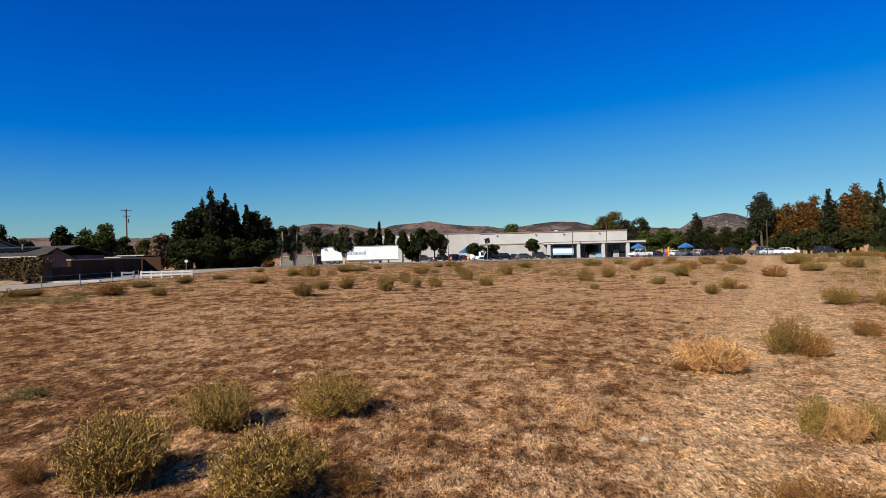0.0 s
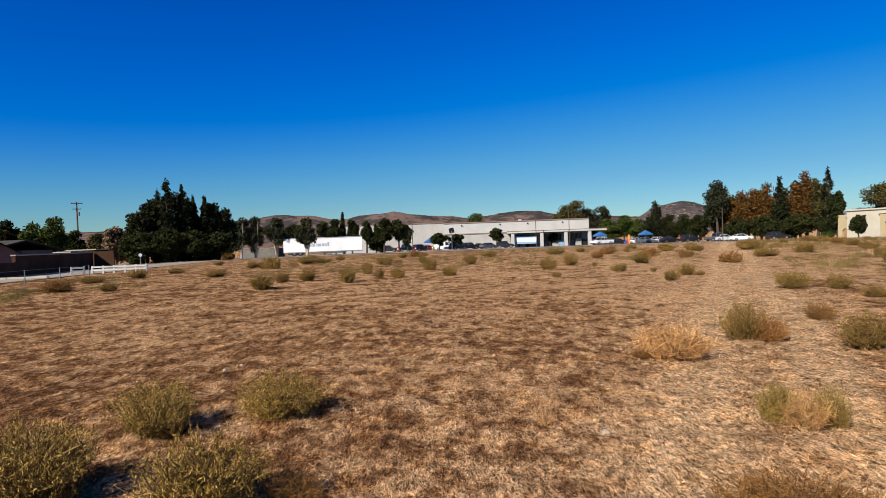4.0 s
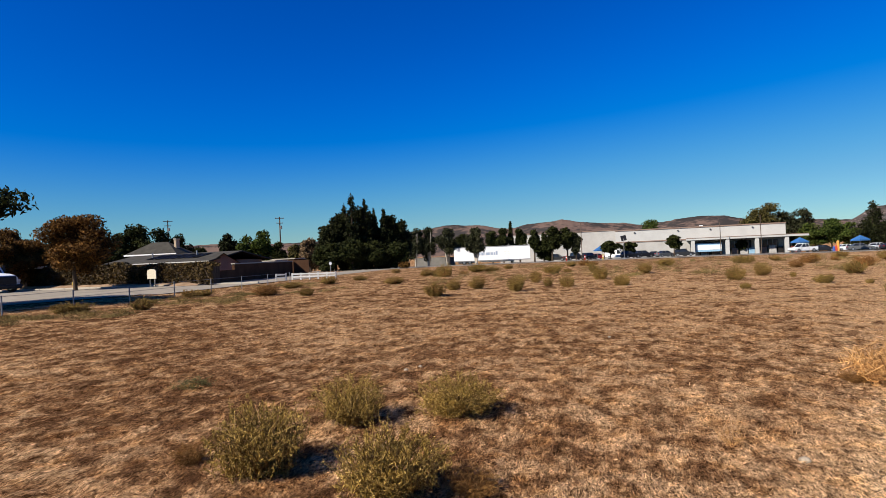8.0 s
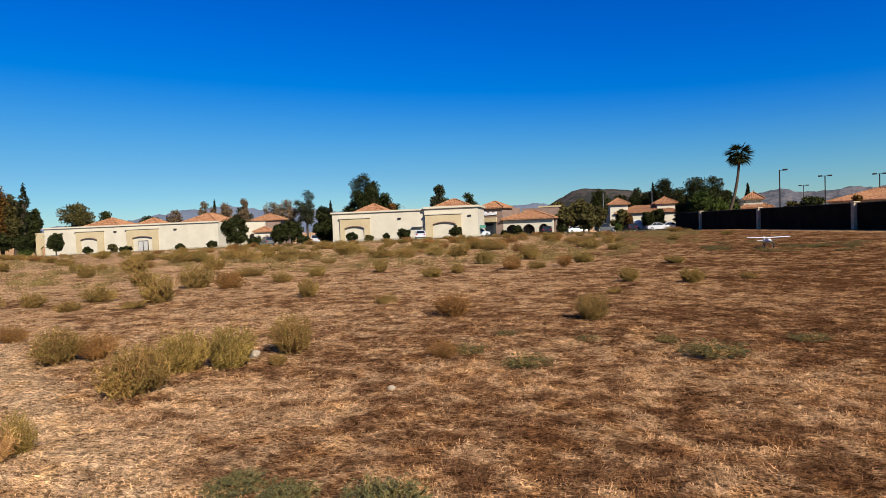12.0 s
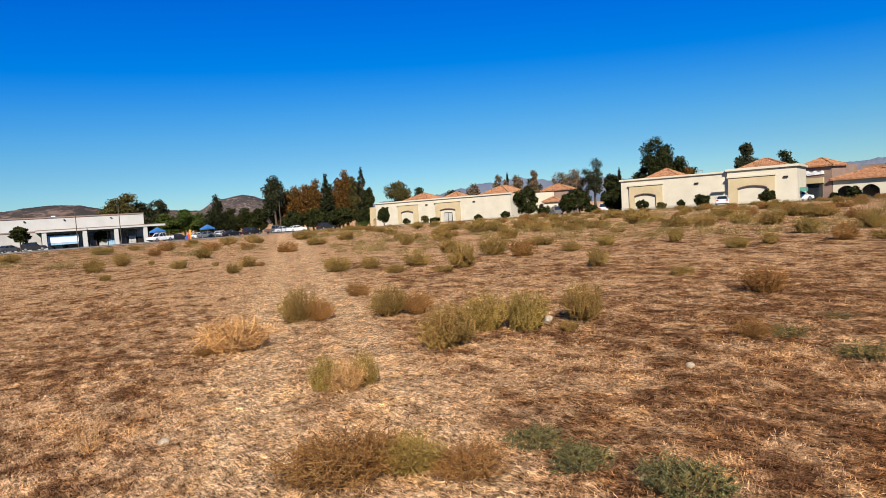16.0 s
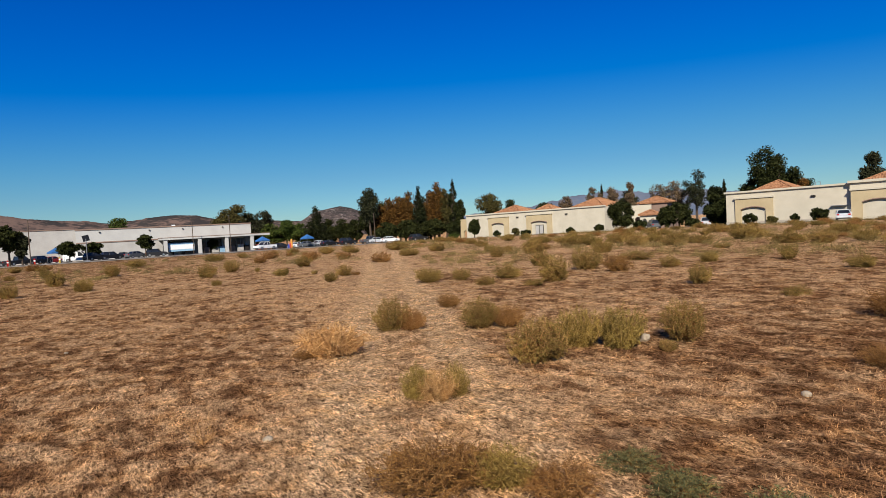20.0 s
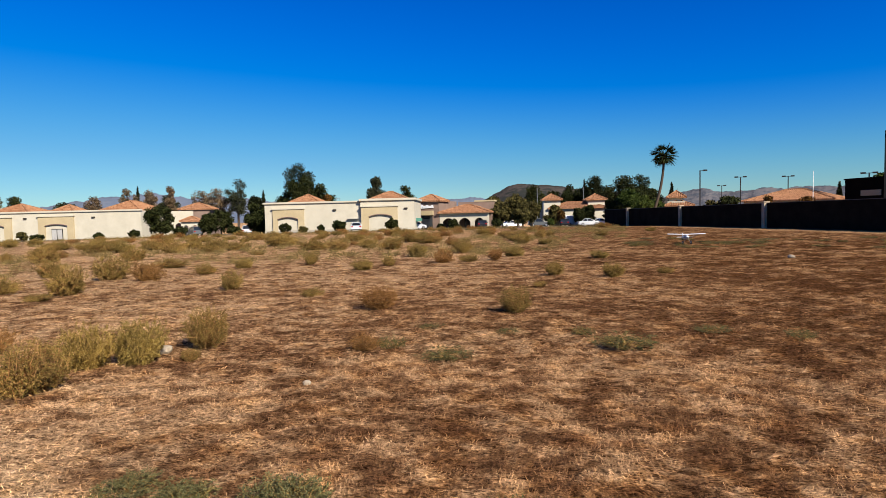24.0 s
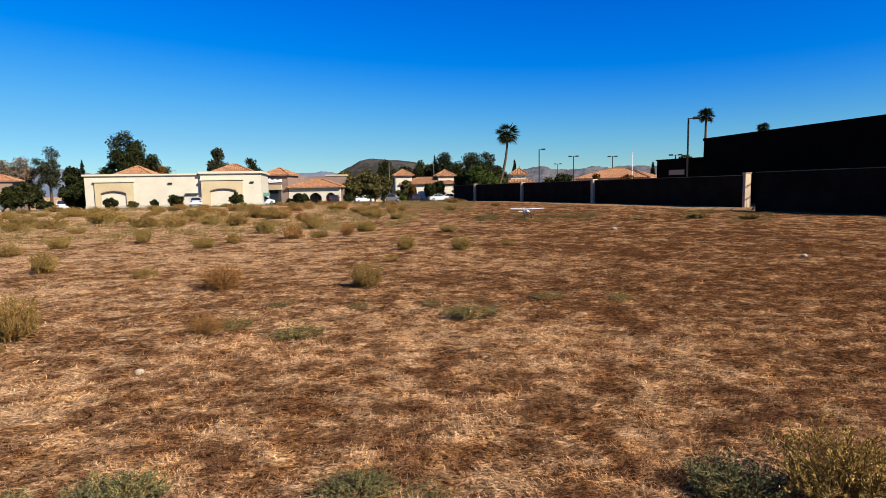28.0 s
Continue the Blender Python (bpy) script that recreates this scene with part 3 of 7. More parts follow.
# the large white store behind the car park
def store():
    m, w = facade_frame((-23.0, 166.0), at(17.37, 170))
    root = base("store_building", m, "long white flat-roofed store with a columned front", "store")
    ft, zb = up(168, 1.45), -2.2
    x1 = w
    step = w - 41.5
    block("wall", WHITE_WALL, root, step, x1, 0.0, 40, up(168, 0.46), ft)
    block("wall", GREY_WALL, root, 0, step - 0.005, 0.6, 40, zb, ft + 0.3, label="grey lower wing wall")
    block("parapet_cap", BROWN_WALL, root, step - 0.1, x1 + 0.1, -0.15, 0.3, ft, ft + 0.3, label="dark parapet cap")
    block("parapet_cap", BROWN_WALL, root, 0, step - 0.15, 0.45, 0.9, ft + 0.305, ft + 0.5, label="dark parapet cap")
    front = x1 - 22.6
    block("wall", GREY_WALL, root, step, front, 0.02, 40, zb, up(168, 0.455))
    block("canopy", WHITE_WALL, root, front - 1.0, x1 + 4.2, -3.4, -0.01, up(168, 0.30), up(168, 0.46), label="white canopy over the store front")
    block("canopy_edge", BROWN_WALL, root, front - 1.05, x1 + 4.25, -3.45, -0.01, up(168, 0.463), up(168, 0.51), label="dark flashing along the canopy")
    block("fascia_band", BROWN_WALL, root, step, front - 1.05, -0.12, -0.005, up(168, 0.36), up(168, 0.46))
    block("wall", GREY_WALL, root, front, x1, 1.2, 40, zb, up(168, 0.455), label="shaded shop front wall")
    for x in (front + 0.3, front + 8.5, front + 15.3, x1 - 0.6):
        block("column", WHITE_WALL, root, x - 0.45, x + 0.45, -3.2, -2.3, zb, up(168, 0.30), bevel=0.04)
    for x, ww in ((front + 1.2, 6.6), (front + 9.6, 5.2), (front + 16.3, 4.6)):
        wd = block("window", DARKGLASS, root, x, x + ww, 1.0, 1.195, zb + 0.6, up(168, 0.12), label="dark glazed shop window")
        for i in range(5):
            block("mullion", METAL, wd, x + ww * i / 4 - 0.05, x + ww * i / 4 + 0.05, 0.93, 0.995, zb + 0.6, up(168, 0.12))
    for x in (step + 5, step + 16, front + 5, front + 15):
        block("wall_lamp", DARKMETAL, root, x - 0.15, x + 0.15, -0.3, -0.005, ft - 0.7, ft - 0.45)
    block("door", DARKMETAL, root, front - 2.0, front - 0.9, -0.05, 0.015, zb + 0.6, zb + 2.7, label="dark steel service door")
    block("roof", GREY_WALL, root, 0.5, x1 - 0.5, 1.3, 39.5, ft - 0.4, ft - 0.2, label="flat roof deck")
    block("roof_unit", WHITE, root, front + 3.6, front + 4.4, 8, 9, ft - 0.2, ft + 0.75, label="white rooftop air unit")
    bn = block("banner", CYAN, base("shop_banner", m, "pale blue and white banner across the shop window", "banner"), front + 1.0, front + 7.2, -2.2, -2.1, zb + 1.7, zb + 3.9)
    block("stripe", WHITE, bn, front + 1.0, front + 7.2, -2.24, -2.205, zb + 2.2, zb + 3.4, label="white middle band")
    # goods set out on pallets under the canopy
    rng = random.Random(8)
    for x, wide, high, mat, look_of in ((front + 2.6, 1.5, 1.1, GREY_WALL, "grey"), (front + 5.2, 1.8, 0.9, BROWN_WALL, "brown"), (front + 9.9, 1.5, 1.5, BROWN_WALL, "brown"), (front + 11.9, 1.9, 1.2, GREY_WALL, "grey"), (front + 13.9, 1.4, 1.2, CYAN, "pale blue"), (front + 16.6, 1.5, 1.3, BROWN_WALL, "brown"), (front + 18.6, 1.7, 1.6, GREY_WALL, "grey"), (front + 20.6, 1.3, 1.2, DARKMETAL, "dark grey")):
        goods = base("pallet_of_goods", m, look_of + " stacked goods on a pallet before the shop", "goods", "goods before the store")
        block("pallet", BROWN_WALL, goods, x, x + wide, -0.35, 0.85, zb + 0.6, zb + 0.745, label="wooden pallet")
        z = zb + 0.75
        while z < zb + 0.75 + high:
            for k in range(3):
                x0 = x + 0.04 + (wide - 0.08) * k / 3
                block("carton", mat, goods, x0, x0 + (wide - 0.08) / 3 - 0.02, -0.3 - 0.05 * rng.random(), 0.8, z, z + 0.37, bevel=0.015)
            z += 0.38
    # trolley shelter by the last column
    bay = base("trolley_shelter", m, "red metal rail shelter holding shopping trolleys", "trolley bay")
    for x in (x1 - 0.2, x1 + 0.9, x1 + 2.0):
        block("post", REDRAIL, bay, x - 0.05, x + 0.05, -5.0, -4.9, zb + 0.3, zb + 2.3)
    for z in (0.8, 1.3, 1.8, 2.2):
        block("rail", REDRAIL, bay, x1 - 0.15, x1 + 1.95, -4.89, -4.83, zb + z, zb + z + 0.1)
    for i in range(4):
        x = x1 + 0.05 + i * 0.48
        block("trolley", METAL, bay, x, x + 0.42, -4.7, -3.9, zb + 0.7, zb + 1.35, bevel=0.03)


store()


def cream_building():
    m, w = facade_frame(at(62.1, 107), at(76.5, 101))
    root = base("cream_building", m, "cream stucco commercial building with tan panels and clay tile hips", "building")
    zb = -0.9
    s = w * 0.645
    z1, z2 = up(107, 1.62), up(100, 1.84)
    block("wall", STUCCO, root, 0, s, 0, 12, zb, z1)
    block("wall", STUCCO, root, s, w, -0.5, 12, zb, z2)
    block("parapet_cap", STUCCO, root, -0.25, s - 0.01, -0.25, 0.2, z1, z1 + 0.28, label="cream moulded parapet cap")
    block("parapet_cap", STUCCO, root, s - 0.2, w + 0.3, -0.8, -0.1, z2, z2 + 0.35, label="cream moulded parapet cap")
    block("parapet_cap", STUCCO, root, w - 0.1, w + 0.3, -0.09, 12, z2, z2 + 0.35)
    block("base_band", CONCRETE, root, -0.06, s, -0.08, -0.005, zb, 0.05, label="grey base course")
    niche(root, w * 0.055, w * 0.265, zb, up(108, 1.08), w * 0.088, w * 0.225, up(108, 0.15), up(108, 0.36), -0.02)
    niche(root, s + 0.15, w * 0.89, zb, up(100, 1.22), s + 1.5, w * 0.853, up(100, 0.24), up(100, 0.46), -0.52)
    hip_roof(root, w * 0.09, w * 0.39, 1.2, 9.5, z1 - 0.3, up(112, 2.45))
    hip_roof(root, s + 0.4, w - 0.5, 0.6, 8.5, z2 - 0.1, up(104, 2.7))
    for x in (w * 0.47, w * 0.945):
        block("wall_lamp", DARKMETAL, root, x - 0.3, x + 0.3, -0.7 if x > s else -0.2, -0.505 if x > s else -0.005, z1 - 1.4, z1 - 1.15)
    block("awning", surface("green_canvas", (0.0662, 0.186, 0.145), (0.0929, 0.238, 0.186), 1.0), root, w + 0.01, w + 0.9, 2.0, 4.4, 1.1, 1.7, label="green canvas awning")
    bm = bmesh.new()
    for x in (w * 0.43, w * 0.455):
        tube(bm, (x, 6, z1 - 0.1), (x, 6, z1 + 1.0), 0.04, 0.04, 6)
    tube(bm, (w * 0.43, 6, z1 + 1.0), (w * 0.455, 6, z1 + 1.0), 0.04, 0.04, 6)
    part("roof_ladder", bm, METAL, root)
    block("shelf_sign", METAL, root, w * 0.555, w * 0.63, -0.5, -0.005, 1.75, 1.85)


def strip_building():
    m, w = facade_frame(at(38.2, 147), at(51.6, 125))
    root = base("strip_building", m, "long cream stucco building with arched recesses and tiled hips", "building")
    zb, z1 = -1.4, up(136, 1.13)
    block("wall", STUCCO, root, 0, w, 0, 24, zb, z1)
    block("parapet_cap", STUCCO, root, -0.2, w + 0.2, -0.25, 0.2, z1, z1 + 0.28, label="cream moulded parapet cap")
    arched_wall("wing", root, TAN, -3.4, -0.01, 1.5, 1.9, zb, z1 - 0.7, [(-2.4, -0.9, zb + 1.6, zb + 2.2)], "low cream wing with an arch")
    block("wing_back", BROWN_WALL, root, -3.4, -0.01, 4.0, 20, zb, z1 - 0.9)
    fr = lambda b: w * (b - 38.2) / 13.4
    niche(root, fr(40.75), fr(42.9), zb, up(142, 0.74), fr(41.1), fr(42.4), up(142, 0.05), up(142, 0.2), -0.02)
    n2 = niche(root, fr(44.7), fr(47.1), zb, up(134, 0.8), fr(45.15), fr(46.65), up(134, 0.05), up(134, 0.18), -0.02)
    d = block("door", DARKMETAL, root, fr(45.56), fr(46.3), -0.14, -0.005, zb + 0.3, up(134, -0.2), label="dark-framed double glass door")
    for i in range(2):
        a = fr(45.56) + 0.08 + i * (fr(46.3) - fr(45.56)) / 2
        block("door_leaf", GREY_WALL, d, a, a + (fr(46.3) - fr(45.56)) / 2 - 0.16, -0.19, -0.145, zb + 0.4, up(134, -0.26), label="pale door leaf")
    hip_roof(root, fr(40.1), fr(43.6), 2, 12, z1 - 0.2, up(146, 1.85))
    hip_roof(root, fr(43.7), fr(46.1), 5, 12, z1 - 0.2, up(144, 1.75))
    hip_roof(root, fr(48.1), w - 0.3, 1.0, 13, z1 - 0.2, up(134, 2.05))
    for b in (39.6, 43.8, 48.4):
        block("wall_lamp", DARKMETAL, root, fr(b) - 0.3, fr(b) + 0.3, -0.2, -0.005, z1 - 1.2, z1 - 0.95)


def corner_shops():
    """The brown tower and the arcade beside the cream building."""
    m, w = facade_frame(at(76.6, 116), at(78.9, 114))
    root = base("shop_tower", m, "brown stucco shop tower with a tiled hip and white sign", "building")
    zb, e = -1.0, up(115, 1.66)
    block("wall", BROWN_WALL, root, 0, w, 0, 10, zb, e)
    hip_roof(root, -0.4, w + 0.4, -0.4, 5.0, e, up(118, 2.25))
    block("entrance", DARKGLASS, root, w * 0.28, w * 0.72, -0.1, -0.005, zb, up(115, 0.2), label="dark shop entrance")
    block("canopy", TAN, root, w * 0.22, w * 0.78, -0.6, -0.105, up(115, 0.25), up(115, 0.7))
    bm = bmesh.new()
    for x, z, r in ((0.27, 1.16, 0.34), (0.36, 1.08, 0.2), (0.43, 1.08, 0.2), (0.5, 1.14, 0.3), (0.57, 1.08, 0.2), (0.64, 1.08, 0.22), (0.72, 1.13, 0.28)):
        tube(bm, (w * x, -0.16, up(115, z)), (w * x, -0.04, up(115, z)), r, r, 12)
    tube(bm, (w * 0.25, -0.1, up(115, 0.94)), (w * 0.78, -0.1, up(115, 1.0)), 0.07, 0.07, 6)
    part("sign", bm, WHITE, root, "white script-shaped shop sign")
    m, w = facade_frame(at(78.95, 114), at(83.85, 112))
    root = base("arcade_building", m, "cream arcade with three arches under a clay tile roof", "building")
    e = up(113, 0.47)
    fr = lambda b: w * (b - 78.95) / 4.9
    arched_wall("wall", root, STUCCO, 0, w, 0, 0.4, zb, e, [(fr(79.23), fr(80.48), up(113, -0.5), up(113, -0.1)), (fr(80.87), fr(82.03), up(113, -0.5), up(113, -0.1)), (fr(82.42), fr(83.4), up(113, -0.5), up(113, -0.1))])
    block("back_wall", BROWN_WALL, root, 0, w, 3.4, 12, zb, e - 0.2)
    for b in (79.5, 81.1, 82.6):
        block("shop_window", DARKGLASS, root, fr(b), fr(b) + 1.6, 3.3, 3.395, zb + 0.5, e - 1.2)
    hip_roof(root, -0.3, w + 0.3, -0.6, 9, e, up(118, 1.2))
    block("upper_wall", BROWN_WALL, root, w * 0.25, w * 1.0, 6, 12.5, e + 0.4, up(120, 1.45), label="brown upper wall behind the roof")
    block("parapet_cap", TAN, root, w * 0.6, w * 1.02, 5.9, 12.6, up(120, 1.455), up(120, 1.6))


def far_shops():
    m, w = facade_frame(at(89.2, 134), at(95.4, 136))
    root = base("far_shop_building", m, "cream shop building with two tiled towers and arches", "building")
    zb, e = -1.3, up(135, 0.62)
    fr = lambda b: w * (b - 89.2) / 6.2
    arched_wall("wall", root, STUCCO, 0, w, 0, 0.4, zb, e, [(fr(89.7), fr(91.0), up(135, -0.5), up(135, -0.12)), (fr(91.5), fr(92.6), up(135, -0.5), up(135, -0.12)), (fr(93.2), fr(94.3), up(135, -0.5), up(135, -0.12))])
    block("back_wall", TAN, root, 0, w, 3, 12, zb, e - 0.1)
    hip_roof(root, fr(89.6), w, -0.6, 9, e, up(138, 1.2))
    for b0, b1, zt, ze in ((89.05, 91.1, 2.02, 1.48), (93.3, 95.3, 1.92, 1.4)):
        x0, x1 = fr(b0), fr(b1)
        block("tower", STUCCO, root, x0 + 0.5, x1 - 0.5, 1.5, 5.8, e - 0.2, up(135, ze), label="cream roof tower")
        hip_roof(root, x0, x1, 1.0, 6.2, up(135, ze), up(138, zt))
    m, w = facade_frame(at(100.6, 128), at(102.1, 128))
    root = base("tower_house", m, "cream building with two-tier clay tile roof behind the wall", "building")
    block("wall", STUCCO, root, 0, w, 0, 6, -1, up(128, 1.0))
    hip_roof(root, -0.8, w + 1.8, -1.4, 4.0, up(128, 0.6), up(130, 1.05))
    block("upper_wall", STUCCO, root, 0.3, w - 0.3, 1.0, 5, up(128, 1.0), up(128, 1.38))
    hip_roof(root, -0.3, w + 0.3, 0.4, 5.6, up(128, 1.38), up(130, 1.95))
    m, w = facade_frame(at(106.7, 126), at(113.6, 122))
    root = base("tiled_house", m, "low building with a wide orange clay tile roof", "building")
    block("wall", STUCCO, root, 0.4, w - 0.4, 0, 12, -1, up(124, 0.8))
    hip_roof(root, 0, w, -0.5, 12, up(124, 0.8), up(128, 1.7))
    m, w = facade_frame(at(53.55, 132), at(56.6, 130))
    root = base("corner_shop", m, "white corner shop with brown tower and tiled roofs", "building")
    fr = lambda b: w * (b - 53.55) / 3.05
    arched_wall("wall", root, STUCCO, 0, fr(55.8), 0, 0.4, -1.3, up(131, 1.13), [(fr(54.3), fr(54.9), up(131, -0.2), up(131, 0.05))])
    block("back_wall", BROWN_WALL, root, 0.2, fr(56.9), 2.5, 12, -1.3, up(133, 1.0))
    block("tower", BROWN_WALL, root, fr(54.4), fr(56.9), 3.0, 8.5, up(133, 0.9), up(133, 1.3), label="brown stucco tower")
    hip_roof(root, fr(54.2), fr(57.1), 2.6, 9, up(133, 1.3), up(136, 1.83))
    arched_wall("porch_wall", root, STUCCO, fr(55.1), fr(56.6), -2.6, -2.3, -1.3, up(129, 0.2), [(fr(55.3), fr(55.7), up(129, -0.4), up(129, -0.15)), (fr(56.0), fr(56.45), up(129, -0.4), up(129, -0.15))])
    hip_roof(root, fr(55.0), fr(56.7), -3.0, 0.6, up(129, 0.2), up(130, 0.6))


cream_building()
strip_building()
corner_shops()
far_shops()


# ---- the yard wall and what stands behind it ----
def yard_wall(name, p, q, z1, label):
    m, w = facade_frame(p, q)
    root = base(name, m, label, "wall", kind="structure")
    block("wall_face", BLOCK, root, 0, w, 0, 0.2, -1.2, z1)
    block("wall_cap", WALLCAP, root, -0.03, w + 0.03, -0.04, 0.24, z1, z1 + 0.05)
    return root, w


def pillar(p, q, x, z1):
    m, w = facade_frame(p, q)
    root = base("wall_pillar", m @ pose(x, 0, 0), "pale stucco pillar of the yard wall", "pillar", "pillars of the yard wall")
    block("shaft", PILLAR, root, -0.2, 0.2, -0.3, 0.21, -1.2, z1 + 0.05, bevel=0.03)
    block("cap", PILLAR, root, -0.25, 0.25, -0.35, 0.26, z1 + 0.05, z1 + 0.17, bevel=0.03)


WALL_A, WALL_B = at(95.0, 98), at(121.5, 47.3)
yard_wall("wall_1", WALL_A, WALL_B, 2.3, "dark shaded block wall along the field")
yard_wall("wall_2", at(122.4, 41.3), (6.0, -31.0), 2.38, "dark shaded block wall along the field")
_w = math.dist(WALL_A, WALL_B)
for _b in (97.16, 101.8, 108.6):
    lo, hi = 0.0, 1.0
    for _i in range(40):
        k = (lo + hi) / 2
        x, y = WALL_A[0] + (WALL_B[0] - WALL_A[0]) * k, WALL_A[1] + (WALL_B[1] - WALL_A[1]) * k
        if math.degrees(math.atan2(x, y)) < _b:
            lo = k
        else:
            hi = k
    pillar(WALL_A, WALL_B, _w * lo, 2.3)


def gate():
    m, w = facade_frame(WALL_A, WALL_B)
    root = base("wall_pillar", m @ pose(w + 0.02, 0, 0), "pale stucco gate pillar at the end of the wall", "pillar", "pillars of the yard wall")
    block("shaft", PILLAR, root, -0.08, 0.16, -0.12, 0.42, -0.3, 2.42, bevel=0.02)
    block("cap", PILLAR, root, -0.12, 0.2, -0.16, 0.46, 2.42, 2.5, bevel=0.02)
    m, w = facade_frame((WALL_B[0] - 0.3, WALL_B[1] - 0.95), (WALL_B[0] - 4.9, WALL_B[1] + 2.05))
    root = base("metal_gate", m, "tall dark barred metal gate between the walls", "gate")
    for z in (0.25, 1.2, 2.1):
        block("rail", DARKMETAL, root, 0, w, 0, 0.05, z, z + 0.06)
    for i in range(24):
        x = w * i / 23
        block("bar", DARKMETAL, root, x - 0.015, x + 0.015, 0.052, 0.08, 0.1, 2.25)
    for x in (0.0, w):
        block("post", DARKMETAL, root, x - 0.05, x + 0.05, -0.055, -0.002, -0.05, 2.35)


gate()


def dark_building():
    m, w = facade_frame(at(118.14, 62), (5.0, -38.0))
    root = base("dark_building", m, "large windowless building in deep shade", "building")
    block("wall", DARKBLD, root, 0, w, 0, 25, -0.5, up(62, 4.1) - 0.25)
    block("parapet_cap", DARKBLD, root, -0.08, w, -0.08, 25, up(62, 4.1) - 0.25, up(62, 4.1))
    m, w = facade_frame(at(114.2, 78), at(118.6, 74))
    root = base("low_wing", m, "low dark flat-roofed wing beside the large building", "building")
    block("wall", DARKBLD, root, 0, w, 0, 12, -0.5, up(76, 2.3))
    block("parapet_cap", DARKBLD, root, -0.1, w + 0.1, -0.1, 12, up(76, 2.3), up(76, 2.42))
    # Tan colour gives the sunlit look; this front faces away from the sun.
    block("lit_window", TAN, root, w * 0.25, w * 0.55, -0.06, -0.005, up(76, 0.95), up(76, 1.4), label="tan window panel, sunlit look put into its colour")


dark_building()


# grey wall at the far end of the street
_wall = base("wall_street_end", facade_frame(at(-16.4, 133), at(-12.3, 132))[0], "low plastered wall along the street, shade put into its grey", "wall", kind="structure")
block("wall_face", SHADEWALL, _wall, 0, 9.4, 0, 0.3, -1.2, 1.0)
block("wall_cap", SHADEWALL, _wall, -0.05, 9.45, -0.06, 0.36, 1.0, 1.1)


# ---- plants ----
BARK = surface("bark", (0.0464, 0.0331, 0.0232), (0.0929, 0.0662, 0.0464), 3.0, 0.95, stretch=(3, 3, 0.5), relief=0.01)
PALEBARK = surface("pale_bark", (0.278, 0.238, 0.186), (0.385, 0.344, 0.292), 2.0, 0.9, stretch=(2, 2, 0.6))
DARKGREEN = leafy("dark_green_leaves", [(0.0096, 0.0127, 0.00371), (0.0222, 0.027, 0.00795), (0.0414, 0.0455, 0.0142)])
PINE = leafy("pine_needles", [(0.00636, 0.00848, 0.00318), (0.0159, 0.019, 0.00689), (0.0318, 0.035, 0.0133)])
GREEN = leafy("green_leaves", [(0.0199, 0.0331, 0.00795), (0.0464, 0.0662, 0.0132), (0.0795, 0.0994, 0.0232)])
OLIVE = leafy("olive_leaves", [(0.0331, 0.0298, 0.012), (0.0729, 0.0629, 0.0199), (0.112, 0.0929, 0.0331)])
RUST = leafy("autumn_leaves", [(0.030, 0.016, 0.005), (0.098, 0.047, 0.012), (0.19, 0.096, 0.026)])
EUCA = leafy("eucalyptus_leaves", [(0.0159, 0.019, 0.0106), (0.0345, 0.0371, 0.0186), (0.053, 0.053, 0.0291)])
SPARSE = leafy("dry_thin_leaves", [(0.055, 0.04, 0.025), (0.13, 0.09, 0.055), (0.21, 0.15, 0.095)])
FROND = leafy("palm_fronds", [(0.0132, 0.0232, 0.00795), (0.0298, 0.0431, 0.0145), (0.053, 0.0662, 0.0232)])


def quads(rng, centres, size, spread=0.35, droop=0.0, wide=0.42):
    """Leaf quads of uneven size and turn round the centres."""
    n = len(centres)
    a = rng.normal(size=(n, 3))
    a[:, 2] -= droop
    a /= np.linalg.norm(a, axis=1)[:, None]
    b = np.cross(a, rng.normal(size=(n, 3)))
    b /= np.linalg.norm(b, axis=1)[:, None] + 1e-9
    s = size * (1 + spread * rng.uniform(-1, 1, size=(n, 1)))
    v = np.stack([centres - a * s, centres + b * s * wide, centres + a * s, centres - b * s * wide], 1).reshape(-1, 3)
    f = np.arange(4 * n).reshape(-1, 4)
    return v, f


